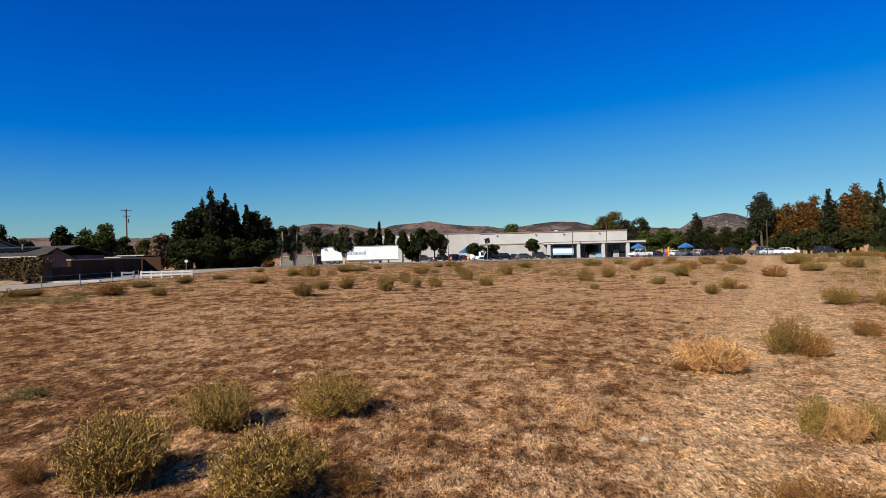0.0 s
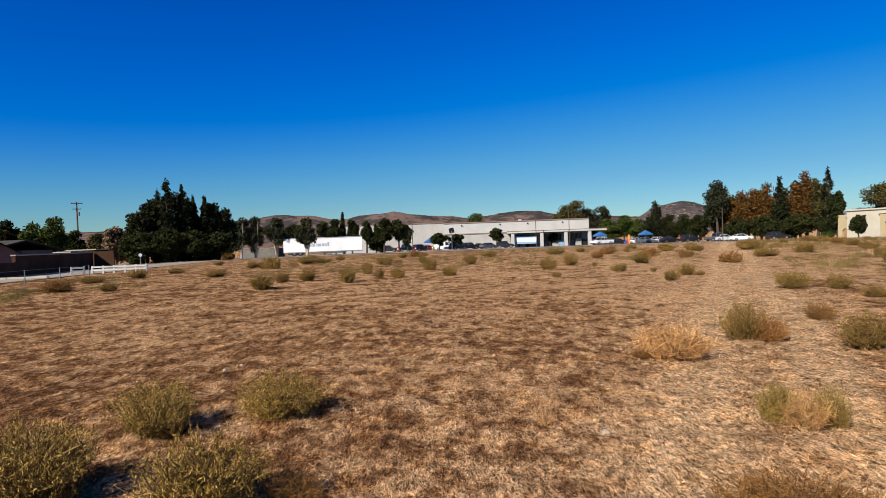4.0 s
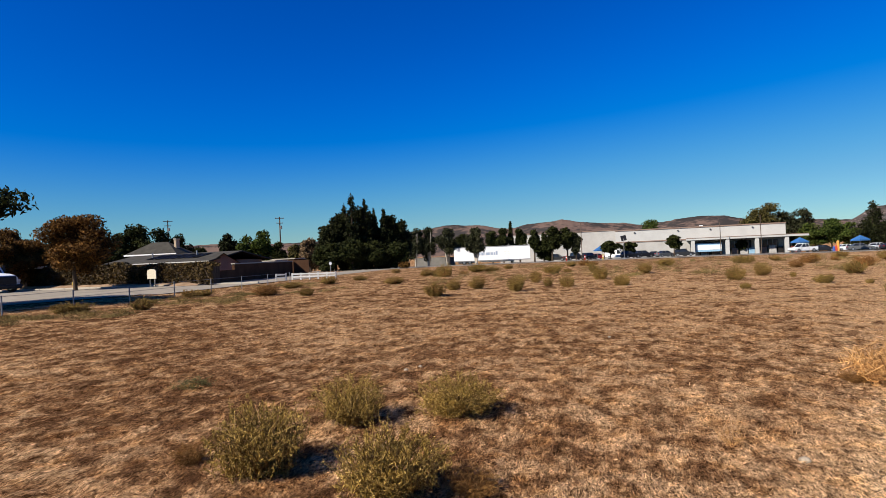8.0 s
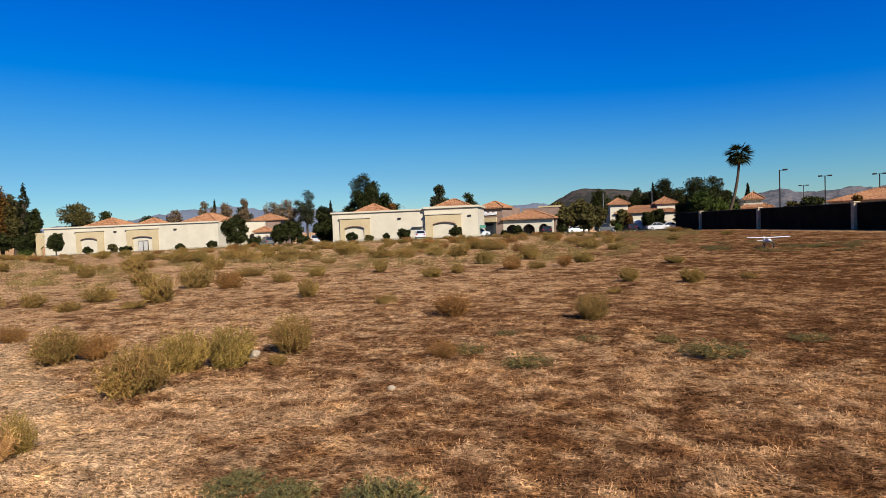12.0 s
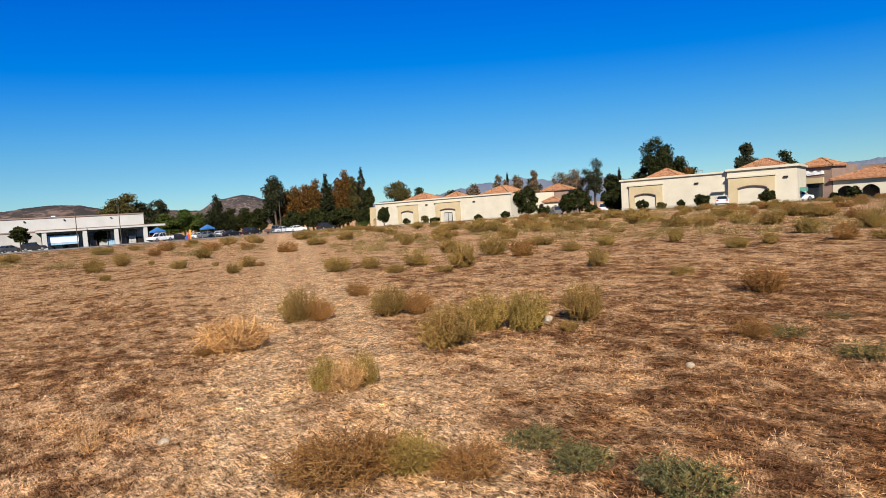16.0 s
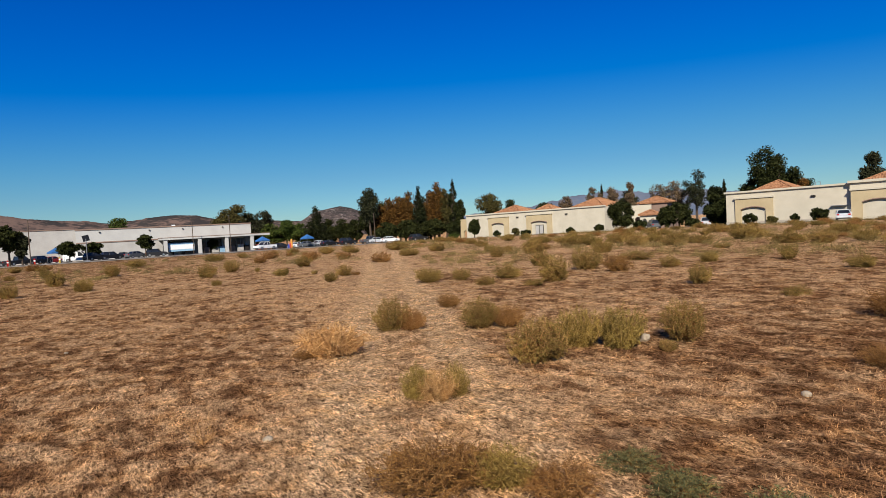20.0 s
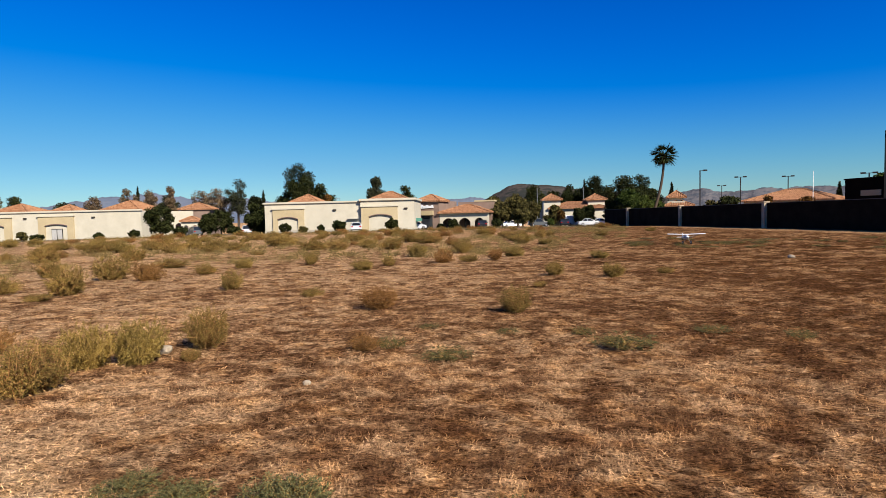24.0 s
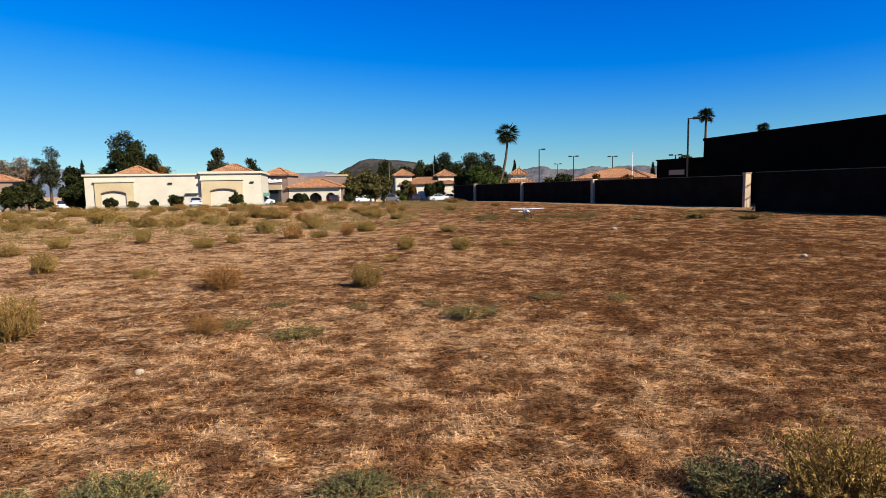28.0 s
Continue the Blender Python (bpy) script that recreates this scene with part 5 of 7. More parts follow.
# ---- the yard, house and street on the west side ----
def leaf_wall(name, p, q, thick, z1, leaves, label, n, size, seed):
    """An overgrown hedge along a line."""
    rng = np.random.default_rng(seed)
    m, w = facade_frame(p, q)
    root = base(name, m, label, "hedge")
    bm = bmesh.new()
    box(bm, 0, w, 0.15, thick - 0.15, -0.4, z1 - 0.2)
    part("core", bm, BARK, root, "dark woody inside")
    c = np.empty((n, 3))
    c[:, 0] = rng.uniform(-0.2, w + 0.2, n)
    c[:, 1] = np.where(rng.random(n) < 0.7, rng.uniform(-0.12, 0.25, n), rng.uniform(0, thick, n))
    c[:, 2] = rng.uniform(0, 1, n) ** 0.85 * z1
    c[:, 2] += np.where(c[:, 1] > 0.25, z1 - c[:, 2], 0) + 0.18 * np.sin(c[:, 0] * 1.3) * (c[:, 2] / z1) + rng.normal(size=n) * 0.06
    v, f = quads(rng, c, size)
    data_part("foliage", v.tolist(), f.tolist(), leaves, root)
    return root


IVY = leafy("dry_ivy", [(0.0199, 0.0159, 0.00795), (0.0596, 0.0397, 0.0159), (0.112, 0.0729, 0.0298)])
leaf_wall("hedge", (-41.5, 43.5), (-29.3, 40.6), 1.2, 1.75, IVY, "overgrown brown-green ivy hedge along the street", 5200, 0.13, 31)
leaf_wall("hedge", (-62.0, 48.5), (-41.6, 44.2), 1.4, 2.0, IVY, "dark overgrown ivy hedge along the street", 6400, 0.15, 32)



def board_sign():
    x, y = at(-40.57, 52.7)
    root = base("board_sign", pose(x, y, 0, 0, 0, -6), "blank cream board with a rounded top before the ivy hedge", "sign")
    bm = bmesh.new()
    ring = [(-0.46, 0.72), (0.46, 0.72), (0.46, 1.36), (0.38, 1.44), (0.24, 1.5), (0.0, 1.53), (-0.24, 1.5), (-0.38, 1.44), (-0.46, 1.36)]
    front, back = [[bm.verts.new((px, py, pz)) for px, pz in ring] for py in (-0.03, 0.03)]
    bm.faces.new(front)
    bm.faces.new(list(reversed(back)))
    for i in range(len(ring)):
        bm.faces.new((front[i], back[i], back[(i + 1) % len(ring)], front[(i + 1) % len(ring)]))
    part("board", bm, STUCCO, root)
    for x in (-0.25, 0.25):
        block("post", METAL, root, x - 0.03, x + 0.03, 0.035, 0.09, -0.1, 1.3)


board_sign()
YARD = surface("brown_block", (0.050, 0.026, 0.015), (0.080, 0.042, 0.024), 0.6, 0.95, fine=9, relief=0.01, gloss=0.05)
FENCE = surface("weathered_white", (0.40, 0.39, 0.37), (0.50, 0.49, 0.47), 2.0, 0.8, fine=14)


def yard():
    m, w = facade_frame((-29.2, 41.2), (-33.4, 62.0))
    root = base("wall_yard", m, "brown block yard wall along the street", "wall", kind="structure")
    # this wall faces the street to the east
    block("wall_face", YARD, root, 0, 4.0, 0, 0.25, -0.3, 1.15)
    block("wall_face", YARD, root, 4.005, w, 0, 0.25, -0.3, 1.62)
    block("wall_cap", CONCRETE, root, 3.95, w + 0.05, -0.05, 0.3, 1.62, 1.72, label="pale wall cap")
    m, w2 = facade_frame((-33.4, 62.2), (-31.6, 62.6))
    root = base("wall_yard_end", m, "sunlit brown block wall end", "wall", kind="structure")
    block("wall_face", YARD, root, 0, w2, 0, 0.3, -0.3, 1.75)
    # low flat sheds behind
    for x0, y0, ww, h in ((-43.5, 66, 5.5, 1.75), (-42.5, 73, 3.5, 1.95)):
        root = base("shed", pose(x0, y0, 0), "low pale flat-roofed shed behind the yard wall", "shed")
        block("wall", YARD, root, 0, ww, 0, 3, -0.6, h)
        block("roof", CONCRETE, root, -0.15, ww + 0.15, -0.15, 3.15, h, h + 0.12)


yard()


def gable_roof(parent, x0, x1, y0, y1, z0, z1, mat, name="roof"):
    bm = bmesh.new()
    ym = (y0 + y1) / 2
    a = [bm.verts.new(c) for c in ((x0, y0, z0), (x1, y0, z0), (x1, ym, z1), (x0, ym, z1), (x0, y1, z0), (x1, y1, z0))]
    b = [bm.verts.new((v.co.x, v.co.y, v.co.z - 0.14)) for v in a]
    for f in ((0, 1, 2, 3), (3, 2, 5, 4)):
        bm.faces.new([a[i] for i in f])
        bm.faces.new([b[i] for i in reversed(f)])
    for i, j in ((0, 1), (1, 2), (2, 5), (5, 4), (4, 3), (3, 0)):
        bm.faces.new((a[i], b[i], b[j], a[j]))
    return part(name, bm, mat, parent, "dark grey shingle roof")


SOLAR = surface("solar_glass", (0.006, 0.006, 0.009), (0.010, 0.011, 0.015), 1.0, 0.6, gloss=0.15)


def house():
    m, w = facade_frame(at(-44.6, 76), at(-36.0, 64))
    root = base("house", m, "low house with dark shingle roofs, solar panels and chimney", "house")
    e, r = 2.1, up(72, 1.0)
    block("wall", BROWN_WALL, root, 0.6, w - 0.4, 0.8, 9, -0.8, e)
    roof = gable_roof(root, -0.2, w + 0.3, 0, 10, e, r + 0.15, SHINGLE)
    block("fascia", GREY_WALL, root, -0.2, w + 0.3, -0.06, -0.005, e - 0.10, e + 0.0, label="pale fascia board")
    for i in range(7):
        x = w * (0.33 + 0.07 * i)
        k0, k1 = 0.35, 0.82
        bm = bmesh.new()
        vs = [bm.verts.new(c) for c in ((x, 5 * k0, e + (r + 0.15 - e) * k0 + 0.08), (x + 0.95, 5 * k0, e + (r + 0.15 - e) * k0 + 0.08), (x + 0.95, 5 * k1, e + (r + 0.15 - e) * k1 + 0.08), (x, 5 * k1, e + (r + 0.15 - e) * k1 + 0.08))]
        f = bm.faces.new(vs)
        bmesh.ops.solidify(bm, geom=[f], thickness=0.04)
        part("solar_panel", bm, SOLAR, root, "dark solar panel")
    for x in (w * 0.3, w * 0.72):
        bm = bmesh.new()
        tube(bm, (x, 3.2, e + 0.5), (x, 3.2, r + 0.35), 0.09, 0.09, 8)
        part("vent_pipe", bm, METAL, root)
    # gable wing at the street end
    x, y = at(-34.5, 65)
    root = base("house_wing", pose(x, y, 0, 0, 0, 36), "brown gabled house wing with white barge boards", "house")
    bm = bmesh.new()
    for c in ((-1.5, 1.5),):
        a = [bm.verts.new(p) for p in ((-1.5, 0, -0.6), (1.5, 0, -0.6), (1.5, 0, 1.75), (0, 0, 2.75), (-1.5, 0, 1.75), (-1.5, 4, -0.6), (1.5, 4, -0.6), (1.5, 4, 1.75), (0, 4, 2.75), (-1.5, 4, 1.75))]
        bm.faces.new(a[:5])
        bm.faces.new(list(reversed(a[5:])))
        for i in range(5):
            j = (i + 1) % 5
            bm.faces.new((a[i], a[5 + i], a[5 + j], a[j]))
    part("wall", bm, BROWN_WALL, root)
    for s in (-1, 1):
        bm = bmesh.new()
        vs = [bm.verts.new(c) for c in ((s * 1.9, -0.4, 1.55), (0, -0.4, 2.85), (0, 4.2, 2.85), (s * 1.9, 4.2, 1.55))]
        f = bm.faces.new(vs)
        bmesh.ops.solidify(bm, geom=[f], thickness=0.12)
        part("roof", bm, SHINGLE, root)
    m, w = facade_frame(at(-42.6, 92), at(-38.5, 88))
    root = base("upper_house", m, "house with a grey shingle roof and pale chimney", "house")
    e, r = up(89, 1.15), up(91, 2.2)
    block("wall", BROWN_WALL, root, 0.5, w - 0.5, 0.6, 4.6, -0.8, e)
    block("fascia", WHITE, root, -0.05, w + 0.05, -0.06, -0.005, e - 0.2, e - 0.01, label="white fascia board")
    hip_roof(root, 0, w, 0, 5.2, e, r, "grey shingle hip roof", SHINGLE, rows=False)
    block("chimney", PILLAR, root, w * 0.80, w * 0.845, 2.2, 3.1, e, up(88, 2.45), label="pale stucco chimney")
    block("chimney_cap", CONCRETE, root, w * 0.793, w * 0.852, 2.1, 3.2, up(88, 2.455), up(88, 2.55))

    # open-sided flat roof beyond the hedge
    m, w = facade_frame(at(-51.5, 72), at(-44.4, 70))
    root = base("carport", m, "low flat-roofed carport with a white edge behind the hedge", "carport")
    block("roof", SHINGLE, root, 0, w, 0.06, 5, 2.05, 2.2)
    block("fascia", WHITE, root, 0, w, 0, 0.055, 2.0, 2.24, label="white edge board")
    block("back_wall", BROWN_WALL, root, 0.2, w - 0.2, 4.6, 4.9, -0.2, 2.04)
    for i in range(5):
        block("post", BROWN_WALL, root, w * (0.02 + 0.235 * i), w * (0.02 + 0.235 * i) + 0.14, 0.2, 0.34, -0.2, 2.04)


house()


def earth_bank(p, q, seed):
    """A low bank of pale earth along the foot of the hedge."""
    m, w = facade_frame(p, q)
    n = int(w / 0.5)
    verts, faces = [], []
    for i in range(n + 1):
        k = 0.26 + 0.16 * noise.noise((i * 0.35, seed, 0.0))
        for yy, z in ((-0.75, 0.0), (-0.45, k * 0.7), (-0.12, k), (0.3, k * 0.9)):
            verts.append((w * i / n, yy + 0.12 * noise.noise((i * 0.5, yy, seed)), z))
    for i in range(n):
        for j in range(3):
            o = i * 4 + j
            faces.append((o, o + 4, o + 5, o + 1))
    ob = data_part("earth_bank", verts, faces, EARTH, smooth=True)
    ob.matrix_basis = m
    tagged(ob, "low bank of pale tan earth below the hedge", "earth bank", kind="structure")


EARTH = surface("tan_earth", (0.17, 0.105, 0.06), (0.27, 0.18, 0.11), 1.2, 0.95, fine=14, relief=0.02)
earth_bank((-60.0, 47.7), (-41.8, 43.9), 1.0)
earth_bank((-41.2, 43.2), (-29.8, 40.5), 7.0)


def rail_fence(p, q, n):
    m, w = facade_frame(p, q)
    root = base("rail_fence", m, "white wooden two-rail fence by the street", "fence", "white rail fences")
    for i in range(n + 1):
        x = w * i / n
        block("post", FENCE, root, x - 0.06, x + 0.06, -0.06, 0.06, -0.1, 0.62)
    for z in (0.22, 0.46):
        block("rail", FENCE, root, 0, w, -0.1, -0.065, z, z + 0.12)


rail_fence(at(-28.4, 52.5), at(-24.3, 51.0), 5)
x, y = at(-24.75, 56)
_sign = base("street_sign", pose(x, y, 0, 0, 0, 25), "white round-cornered sign on a slim post", "sign")
bm = bmesh.new()
tube(bm, (0, 0, -0.1), (0, 0, 1.2), 0.035, 0.035, 8)
part("post", bm, METAL, _sign)
bm = bmesh.new()
tube(bm, (0, -0.06, 1.3), (0, -0.03, 1.3), 0.15, 0.15, 8)
part("plate", bm, WHITE, _sign)
rail_fence(at(-29.9, 52.5), at(-29.0, 52.6), 1)


def wire_fence():
    root = base("wire_fence", pose(-22.4, 0, 0), "low grey wire fence on steel posts along the field", "fence")
    ys = [8.0 + 3.3 * i for i in range(11)]
    for y in ys:
        bm = bmesh.new()
        tube(bm, (0, y, -0.2), (0, y, 0.82), 0.03, 0.03, 8)
        part("post", bm, METAL, root)
    for z in (0.2, 0.5, 0.78):
        bm = bmesh.new()
        tube(bm, (0, ys[0], z), (0, ys[-1], z), 0.009, 0.009, 5)
        part("wire", bm, METAL, root)


wire_fence()
bm = bmesh.new()
for k in range(24):
    box(bm, -90 + 2.7 * k, -90 + 2.7 * k + 2.68, 41.0, 41.2, 0, 0.17, bevel=0.02)
tagged(part("kerb", bm, CONCRETE), "pale concrete kerb along the street", "kerb", kind="structure")
bm = bmesh.new()
x, y = at(-48.0, 61)
hydrant = base("fire_hydrant", pose(x, 43.2, 0), "small yellow fire hydrant on the verge", "hydrant")
YELLOW = surface("yellow_paint", (0.41, 0.265, 0.0397), (0.477, 0.318, 0.0596), 2.0, 0.5)
tube(bm, (0, 0, 0), (0, 0, 0.55), 0.13, 0.12, 10)
tube(bm, (0, 0, 0.55), (0, 0, 0.72), 0.16, 0.05, 10)
tube(bm, (-0.22, 0, 0.42), (0.22, 0, 0.42), 0.07, 0.07, 8)
part("barrel", bm, YELLOW, hydrant)


# ---- poles and lamps ----
def utility_pole(bearing, d, top, arm, seed):
    x, y = at(bearing, d)
    h = up(d, top)
    root = base("utility_pole", pose(x, y, 0, 0, 0, -bearing + 6), "wooden utility pole with crossarms", "utility pole", "utility poles")
    bm = bmesh.new()
    tube(bm, (0, 0, -2), (0, 0, h), 0.2, 0.13, 10)
    part("pole", bm, WOODPOLE, root)
    for z, k in ((h - 0.35, 1.0), (h - 1.5, 0.72)):
        a = block("crossarm", WOODPOLE, root, -arm * k / 2, arm * k / 2, -0.2, -0.08, z - 0.07, z + 0.07)
        for i in range(4):
            xx = arm * k * (-0.46 + 0.92 * i / 3)
            bm = bmesh.new()
            tube(bm, (xx, -0.14, z + 0.07), (xx, -0.14, z + 0.27), 0.05, 0.035, 8)
            part("insulator", bm, METAL, a)
    bm = bmesh.new()
    tube(bm, (0.3, -0.1, h - 2.9), (0.3, -0.1, h - 2.1), 0.2, 0.2, 10)
    part("transformer", bm, METAL, root)


utility_pole(-29.3, 140, 4.27, 2.05, 1)
utility_pole(-39.05, 170, 4.12, 2.3, 2)


def plain_pole(bearing, d, top, r, mat, label):
    x, y = at(bearing, d)
    root = base("pole", pose(x, y, 0), label, "pole", "poles by the car parks")
    bm = bmesh.new()
    tube(bm, (0, 0, land(x, y) - 0.1), (0, 0, up(d, top)), r, r * 0.8, 10)
    part("shaft", bm, mat, root)
    block("cap", mat, root, -r, r, -r, r, up(d, top) + 0.002, up(d, top) + 0.08)


for b, d, t in ((-17.2, 112, 2.38), (0.05, 128, 2.5), (12.3, 160, 1.8), (15.5, 158, 2.25), (29.05, 142, 1.8)):
    plain_pole(b, d, t, 0.10, WOODPOLE, "slim brown wooden pole by the street")
plain_pole(112.0, 118, 3.1, 0.06, WHITE, "thin white flagpole behind the wall")
plain_pole(88.6, 150, 2.6, 0.1, METAL, "grey metal pole among the trees")
plain_pole(93.0, 150, 2.6, 0.08, METAL, "grey metal pole among the trees")


def street_lamp(bearing, d, top, heads, turn=0.0):
    x, y = at(bearing, d)
    h = up(d, top)
    root = base("street_lamp", pose(x, y, 0, 0, 0, -bearing + turn), "dark square car park lamp on a tall pole", "street lamp", "car park lamps")
    block("pole", DARKMETAL, root, -0.09, 0.09, -0.09, 0.09, -1.5, h - 0.1)
    for s in ((1,) if heads == 1 else (-1, 1)):
        block("arm", DARKMETAL, root, *sorted((s * 0.092, s * 0.4)), -0.04, 0.04, h - 0.2, h - 0.12)
        block("head", DARKMETAL, root, *sorted((s * 0.4, s * 1.1)), -0.28, 0.28, h - 0.24, h, bevel=0.03)


street_lamp(103.35, 105, 3.75, 1)
street_lamp(106.6, 130, 3.0, 2)
street_lamp(110.2, 135, 2.87, 2)
street_lamp(105.1, 170, 2.3, 2)
street_lamp(116.8, 66, 6.05, 1)
street_lamp(115.75, 110, 2.82, 2)


def solar_light():
    x, y = at(3.95, 96)
    root = base("solar_light_mast", pose(x, y, 0, 0, 0, -4), "portable light mast with a tilted dark solar panel", "light mast")
    bm = bmesh.new()
    tube(bm, (0, 0, land(x, y)), (0, 0, 3.0), 0.05, 0.05, 8)
    part("mast", bm, METAL, root)
    bm = bmesh.new()
    box(bm, -0.42, 0.42, -0.03, 0.03, 2.65, 3.5)
    bmesh.ops.rotate(bm, verts=bm.verts, cent=(0, 0, 3.05), matrix=Matrix.Rotation(radians(-12), 3, "Y"))
    part("panel", bm, SOLAR, root)
    block("foot", METAL, root, -0.35, 0.35, -0.35, 0.35, land(x, y) - 0.05, land(x, y) + 0.25)


solar_light()


# ---- the long box trailer ----
def box_trailer():
    m, w = facade_frame(at(-12.46, 125.5), at(-4.92, 124.5))
    x, y = at(-8.7, 124)
    z = land(x, y) + 0.05
    root = base("box_trailer", m @ pose(0, 0, z), "long white box semi-trailer with faint blue lettering", "trailer")
    z0, z1 = up(125, -0.8) - z, up(125, 0.6) - z
    body = block("body", WHITE, root, 0, w, 0, 2.6, z0, z1, bevel=0.05)
    block("top_rail", METAL, root, -0.02, w + 0.02, -0.03, -0.002, z1 - 0.16, z1 - 0.02)
    block("bottom_rail", METAL, root, -0.02, w + 0.02, -0.04, -0.002, z0 - 0.08, z0 + 0.12)
    for i in range(24):
        xx = w * (i + 0.5) / 24
        block("side_post", WHITE, body, xx - 0.012, xx + 0.012, -0.008, -0.001, z0 + 0.13, z1 - 0.17)
    # plain bars and a ring of strokes where the lettering and mark are
    ink = surface("faded_blue_print", (0.26, 0.31, 0.40), (0.33, 0.38, 0.46), 2.0, 0.6)
    yel = surface("faded_yellow_print", (0.60, 0.57, 0.45), (0.64, 0.61, 0.50), 2.0, 0.6)
    tx, th = w * 0.30, 1.0
    zz = (z0 + z1) / 2 - 0.35
    for i, (a, b, h) in enumerate(((0, 0.75, 1.0), (0.9, 1.35, 0.7), (1.5, 1.65, 1.15), (1.8, 2.5, 0.7), (2.65, 3.1, 0.7), (3.25, 3.5, 0.7), (3.62, 3.95, 1.0))):
        block("lettering_bar", ink, body, tx + a * 1.15, tx + b * 1.15, -0.024, -0.004, zz, zz + h * 0.85, label="faded blue lettering bar")
    cx, cz = w * 0.70, zz + 0.4
    for k in range(6):
        a = radians(60 * k + 30)
        bm = bmesh.new()
        tube(bm, (cx + math.cos(a) * 0.3, 0.075, cz + math.sin(a) * 0.3), (cx + math.cos(a) * 0.72, 0.075, cz + math.sin(a) * 0.72), 0.09, 0.09, 6)
        part("mark_stroke", bm, yel, body, "faded yellow stroke")
    bm = bmesh.new()
    vs = [bm.verts.new(c) for c in ((w * 0.33, 0.3, z0 - 0.1), (w * 0.80, 0.3, z0 - 0.1), (w * 0.78, 0.36, 0.35), (w * 0.36, 0.36, 0.35))]
    f = bm.faces.new(vs)
    bmesh.ops.solidify(bm, geom=[f], thickness=0.04)
    part("side_skirt", bm, WHITE, root, "white side skirt")
    for xx in (w * 0.13, w * 0.205):
        for yy in (0.25, 2.0):
            wheel(root, xx, yy, 0.5, 0.35)
    for yy in (0.4, 2.1):
        block("landing_leg", METAL, root, w * 0.78 - 0.07, w * 0.78 + 0.07, yy, yy + 0.14, 0.02, z0)
        block("landing_foot", METAL, root, w * 0.78 - 0.16, w * 0.78 + 0.16, yy - 0.05, yy + 0.2, 0, 0.015)
    block("rear_frame", METAL, root, w * 0.05, w * 0.28, 0.6, 2.0, z0 - 0.45, z0 - 0.085)


RUBBER = surface("tyre_rubber", (0.012, 0.012, 0.012), (0.025, 0.025, 0.025), 6.0, 0.85, gloss=0.5)
CHROME = surface("wheel_metal", (0.414, 0.414, 0.423), (0.552, 0.552, 0.552), 4.0, 0.3, 0.9, gloss=0.5)
REDLAMP = surface("red_lamp", (0.322, 0.0092, 0.0092), (0.414, 0.0184, 0.0138), 4.0, 0.2, gloss=0.5)
CLEARLAMP = surface("clear_lamp", (0.552, 0.552, 0.534), (0.69, 0.69, 0.662), 4.0, 0.12, gloss=0.5)
CARGLASS = surface("car_glass", (0.012, 0.015, 0.018), (0.022, 0.026, 0.03), 1.0, 0.06, gloss=0.5)


def wheel(parent, x, y, r, width):
    bm = bmesh.new()
    tube(bm, (x, y, r), (x, y + width, r), r, r, 18)
    t = part("wheel", bm, RUBBER, parent, "black tyre", smooth=False)
    bm = bmesh.new()
    tube(bm, (x, y - 0.012, r), (x, y + 0.05, r), r * 0.58, r * 0.62, 14)
    tube(bm, (x, y + width - 0.05, r), (x, y + width + 0.012, r), r * 0.62, r * 0.58, 14)
    part("rim", bm, CHROME, t)


box_trailer()

PAINTS = {}


def paint(name, c):
    if name not in PAINTS:
        m = surface(name + "_car_paint", c, tuple(v * 1.12 for v in c), 0.6, 0.42, fine=3, gloss=0.35)
        m.node_tree.nodes["Principled BSDF"].inputs["Coat Weight"].default_value = 0.05
        PAINTS[name] = m
    return PAINTS[name]


def prism(profile, y0, y1, inset=0.0, z_in=None):
    """A side profile drawn across the width; verts above z_in lean inwards."""
    bm = bmesh.new()
    rows = []
    for s, y in ((1, y0), (-1, y1)):
        rows.append([bm.verts.new((x, y + s * (inset if z_in is not None and z > z_in else 0), z)) for x, z in profile])
    n = len(profile)
    bm.faces.new(rows[0])
    bm.faces.new(list(reversed(rows[1])))
    for i in range(n):
        bm.faces.new((rows[0][i], rows[1][i], rows[1][(i + 1) % n], rows[0][(i + 1) % n]))
    return bm


